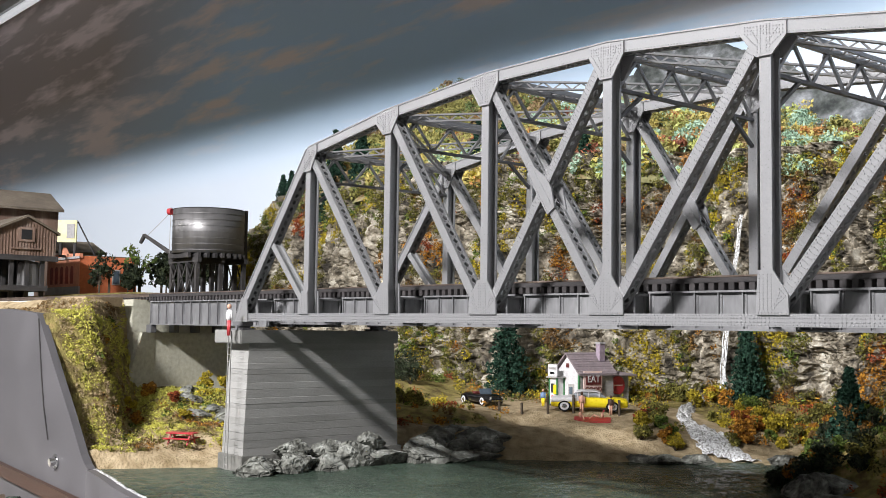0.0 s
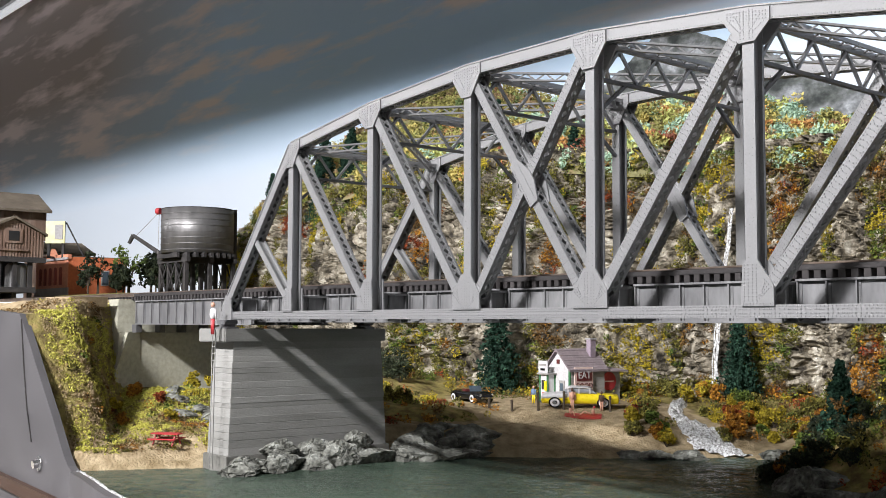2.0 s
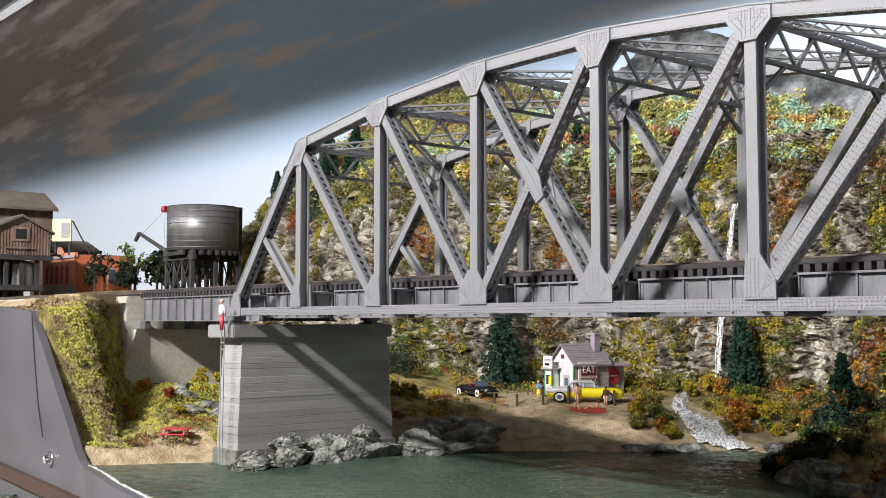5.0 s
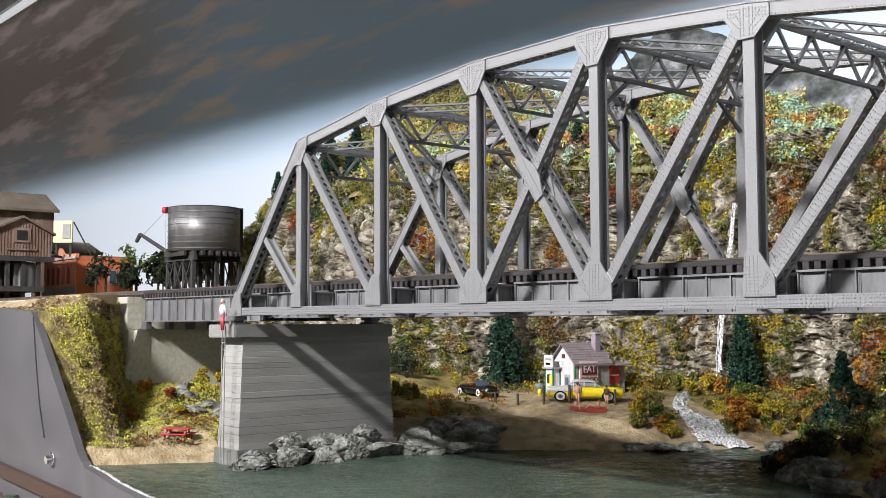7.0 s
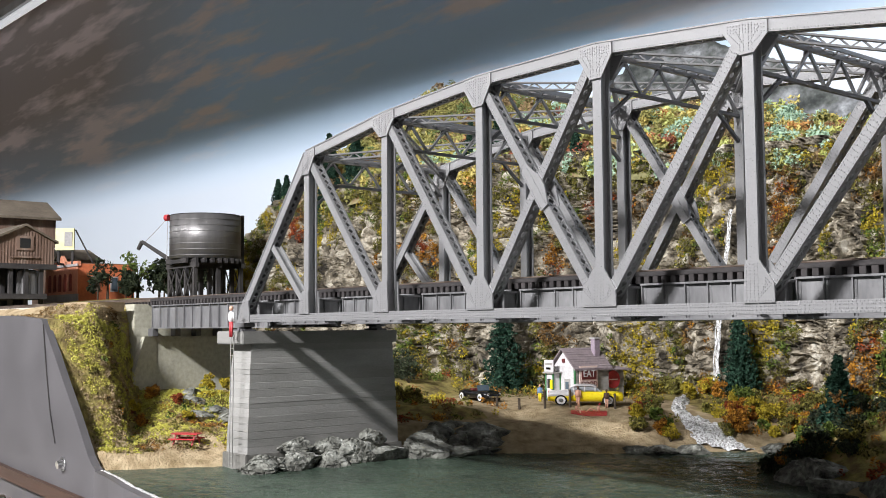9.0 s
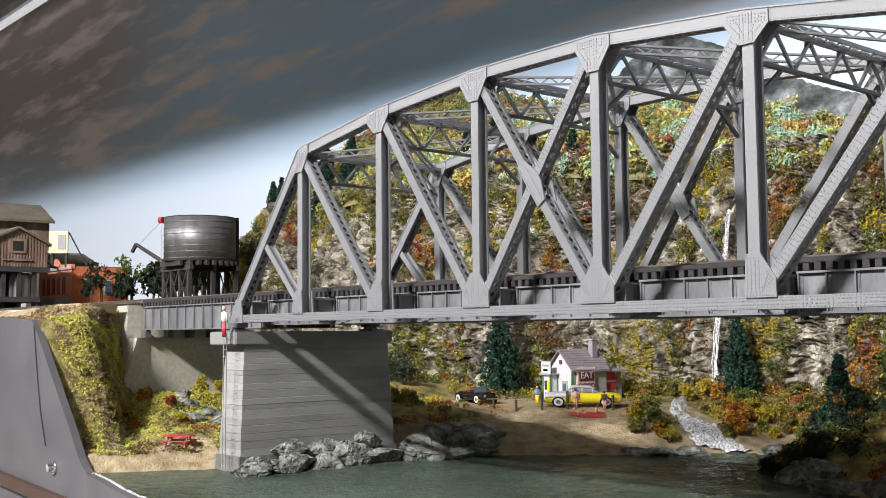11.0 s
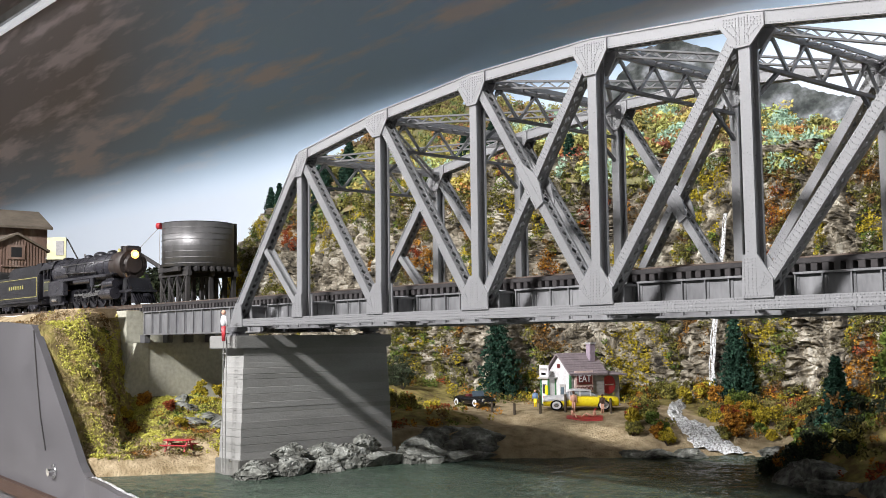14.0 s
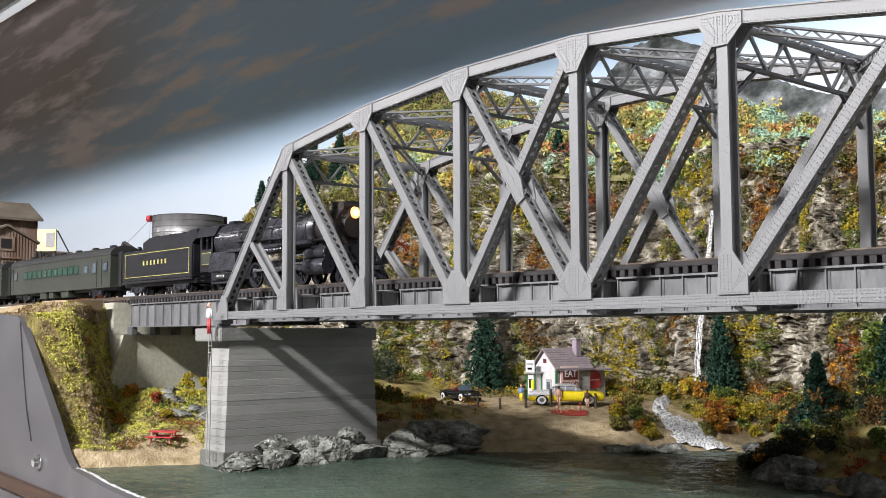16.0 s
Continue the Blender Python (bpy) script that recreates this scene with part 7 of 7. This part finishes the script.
    part("pilot", bm, LOCO, t)
    for k in range(9):
        y = -0.011 + k * 0.00275
        part("pilot_bar", bar(B(), (0.0215, y, 0.0140), (0.0325, y * 0.9, 0.0022), (0, 1, 0), 0.0009, 0.0009), LOCO, t)
    part("coupler", box(B(), 0.026, 0.036, -0.0015, 0.0015, 0.0085, 0.0120, 0.0004), LOCO, t)
    part("number_board", box(B(), -0.004, -0.001, -0.0065, 0.0065, 0.0600, 0.0640), LOCO, t)
    # cab with open window holes
    cab = [(-0.0165, 0.0240), (0.0165, 0.0240), (0.0165, 0.0500), (0.0120, 0.0570), (0.0, 0.0600), (-0.0120, 0.0570), (-0.0165, 0.0500)]
    part("cab_front", prism(B(), cab, "x", -0.1920, -0.1905), LOCO, t)
    roof = [(0.0178, 0.0490), (0.0128, 0.0580), (0.0, 0.0612), (-0.0128, 0.0580), (-0.0178, 0.0490), (-0.0165, 0.0490), (-0.0120, 0.0570), (0.0, 0.0600), (0.0120, 0.0570), (0.0165, 0.0490)]
    part("cab_roof", prism(B(), roof, "x", -0.224, -0.186), LOCO, t)
    for e in (-1, 1):
        y0, y1 = sorted((e * 0.0153, e * 0.0165))
        side = part("cab_side", box(B(), -0.214, -0.1905, y0, y1, 0.0170, 0.0375), LOCO, t)
        part("cab_side_upper", box(B(), -0.214, -0.211, y0, y1, 0.0375, 0.0500), LOCO, t)
        part("cab_side_upper", box(B(), -0.2025, -0.2010, y0, y1, 0.0375, 0.0500), LOCO, t)
        part("cab_side_upper", box(B(), -0.1935, -0.1905, y0, y1, 0.0375, 0.0500), LOCO, t)
        y2, y3 = sorted((e * 0.0165, e * 0.0169))
        part("number_plate", box(B(), -0.2105, -0.1945, y2, y3, 0.0235, 0.0345), GOLD, side)
        y2, y3 = sorted((e * 0.0169, e * 0.0172))
        part("number_plate_field", box(B(), -0.2098, -0.1952, y2, y3, 0.0242, 0.0338), COACHGREEN, side)
    return t


def tender():
    t = thing("tender", "black tender with gold stripes and a full coal bunker", "tender", (0, YT, ZRAIL))
    x0, x1 = -0.378, -0.229
    part("water_tank", box(B(), x0, x1, -0.0165, 0.0165, 0.0135, 0.0450, 0.0012), LOCO, t)
    out = [(-0.335, 0.0448), (x1 - 0.002, 0.0448), (x1 - 0.002, 0.0560), (-0.322, 0.0560), (-0.335, 0.0520)]
    part("bunker", prism(B(), out, "y", -0.0150, 0.0150), LOCO, t)
    part("underframe", box(B(), x0 - 0.002, x1 + 0.002, -0.0125, 0.0125, 0.0085, 0.0135), LOCO, t)
    part("cab_hood", prism(B(), [(x1 - 0.004, 0.045), (x1 + 0.006, 0.050), (x1 + 0.006, 0.0585), (x1 - 0.010, 0.0575)], "y", -0.0155, 0.0155), LOCO, t)
    bm = B()
    bmesh.ops.create_grid(bm, x_segments=30, y_segments=12, size=0.5, matrix=Matrix.Translation((-0.278, 0, 0.0562)) @ Matrix.Diagonal((0.084, 0.028, 1, 1)))
    for v in bm.verts:
        v.co.z += 0.002 * noise.noise((v.co.x * 300, v.co.y * 300, 0)) + 0.002 * (1 - (v.co.y / 0.014) ** 2)
    part("coal", bm, COACHROOF, t, "heaped black coal")
    part("hatch", rod(B(), (-0.357, 0, 0.045), (-0.357, 0, 0.0475), 0.0050, seg=18), LOCO, t)
    part("rear_lamp", ball(B(), (-0.374, 0, 0.0490), 0.0028, 2), LOCO, t)
    for e in (-1, 1):
        ys = sorted((e * 0.0166, e * 0.0169))
        for za, zb in ((0.0178, 0.0184), (0.0412, 0.0418)):
            part("stripe", box(B(), x0 + 0.006, x1 - 0.006, *ys, za, zb), GOLD, t)
        for x in (x0 + 0.006, x1 - 0.0068):
            part("stripe", box(B(), x, x + 0.0008, *ys, 0.0186, 0.0412), GOLD, t)
        for k in range(7):
            x = -0.331 + k * 0.0078
            part("lettering_bar", box(B(), x, x + 0.0030, *ys, 0.0292, 0.0336), GOLD, t)
        part("side_sill", box(B(), x0, x1, e * 0.0166 - 0.0006, e * 0.0166 + 0.0006, 0.0118, 0.0140), LOCO, t)
    truck(t, -0.350, 0.022, 0.0052, JACKET)
    truck(t, -0.258, 0.022, 0.0052, JACKET)
    return t


def coach(x1):
    t = thing("passenger_coach", "dark green passenger coach with a black roof and windows coloured as if lit green", "coach", (x1, YT, ZRAIL), group="coaches of the train")
    L = 0.292
    side = 0.0165
    prof = [(-side, 0.0105), (side, 0.0105), (side, 0.0450), (-side, 0.0450)]
    part("body", prism(B(), prof, "x", -L, 0.0), COACHGREEN, t)
    arc = [(side + 0.0006, 0.0448)] + [((side + 0.0006) * math.cos(a), 0.0452 + 0.0098 * math.sin(a)) for a in [math.pi * k / 14 for k in range(1, 14)]] + [(-side - 0.0006, 0.0448)]
    part("roof", prism(B(), arc, "x", -L - 0.001, 0.001), COACHROOF, t)
    for k in range(6):
        x = -0.03 - k * 0.046
        part("roof_vent", box(B(), x - 0.0045, x + 0.0045, -0.003, 0.003, 0.0545, 0.0572, 0.0008), COACHROOF, t)
    for e in (-1, 1):
        ya, yb = sorted((e * side, e * (side + 0.0004)))
        yc, yd = sorted((e * (side + 0.0004), e * (side + 0.0007)))
        part("belt_rail", box(B(), -L, 0, ya, yb, 0.0252, 0.0262), COACHGREEN, t)
        part("letter_board", box(B(), -L, 0, ya, yb, 0.0415, 0.0425), COACHGREEN, t)
        for k in range(11):
            x = -0.243 + k * 0.0155
            w = part("window", box(B(), x - 0.0062, x + 0.0062, ya, yb, 0.0275, 0.0375), COACHROOF, t)
            part("pane", box(B(), x - 0.0052, x + 0.0052, yc, yd, 0.0285, 0.0368), TEALGLASS, w)
        for x, h, lo in ((-0.012, 0.0105, 0.0275), (-0.040, 0.0125, 0.0265), (-0.062, 0.009, 0.0275), (-0.276, 0.0105, 0.0275)):
            w = part("window", box(B(), x - 0.0052, x + 0.0052, ya, yb, lo, lo + h), COACHROOF, t)
            part("pane", box(B(), x - 0.0042, x + 0.0042, yc, yd, lo + 0.001, lo + h - 0.001), GLASS, w)
        for x in (-0.034, -0.285, -0.022):
            part("door_seam", box(B(), x - 0.0003, x + 0.0003, ya, yb, 0.0120, 0.0420), COACHROOF, t)
    part("vestibule", box(B(), 0.0, 0.010, -0.0085, 0.0085, 0.0105, 0.0480, 0.001), COACHROOF, t, "black folding vestibule")
    part("vestibule", box(B(), -L - 0.010, -L, -0.0085, 0.0085, 0.0105, 0.0480, 0.001), COACHROOF, t, "black folding vestibule")
    part("underframe", box(B(), -L, 0, -0.010, 0.010, 0.0075, 0.0105), LOCO, t)
    for x, w in ((-0.125, 0.022), (-0.165, 0.014), (-0.19, 0.02)):
        part("equipment_box", box(B(), x - w / 2, x + w / 2, -0.0150, 0.0150, 0.0030, 0.0105, 0.0006), COACHGREEN, t)
    truck(t, -0.043, 0.028, 0.0054, LOCO)
    truck(t, -L + 0.043, 0.028, 0.0054, LOCO)
    return t


LOCOMOTIVE, TENDER = locomotive(), tender()
COACHES = [(coach(-0.408), -0.408), (coach(-0.736), -0.736)]

# the train's headlight along the track
RUN = [(0.0, -2.95), (12.0, -0.672), (12.5, -0.577), (13.0, -0.479), (13.5, -0.384), (14.0, -0.289), (14.5, -0.1925), (15.0, -0.090), (15.5, 0.019), (16.0, 0.128)]


def run_at(t):
    for (ta, xa), (tb, xb) in zip(RUN, RUN[1:]):
        if t <= tb:
            return xa + (xb - xa) * (t - ta) / (tb - ta)
    return RUN[-1][1]


def motions():
    times = [0.0, 2.0, 4.0, 6.0, 8.0, 10.0] + [t for t, _ in RUN[1:]]
    for ob, back in ((LOCOMOTIVE, 0.0), (TENDER, 0.0), *COACHES):
        walk(ob, [(t, pose(run_at(t) + back, YT, ZRAIL)) for t in times])
    ticks = [k / 15 for k in range(241)]
    for w, x, y, r in WHEELS:
        walk(w, [(t, pose(x, y, r, 0, math.degrees(run_at(t) / r) % 360, 0)) for t in ticks])
    for ob, x, y, r, throw in SIDE_RODS:
        walk(ob, [(t, pose(x + throw * math.cos(run_at(t) / r), y, r - throw * math.sin(run_at(t) / r))) for t in ticks])


motions()
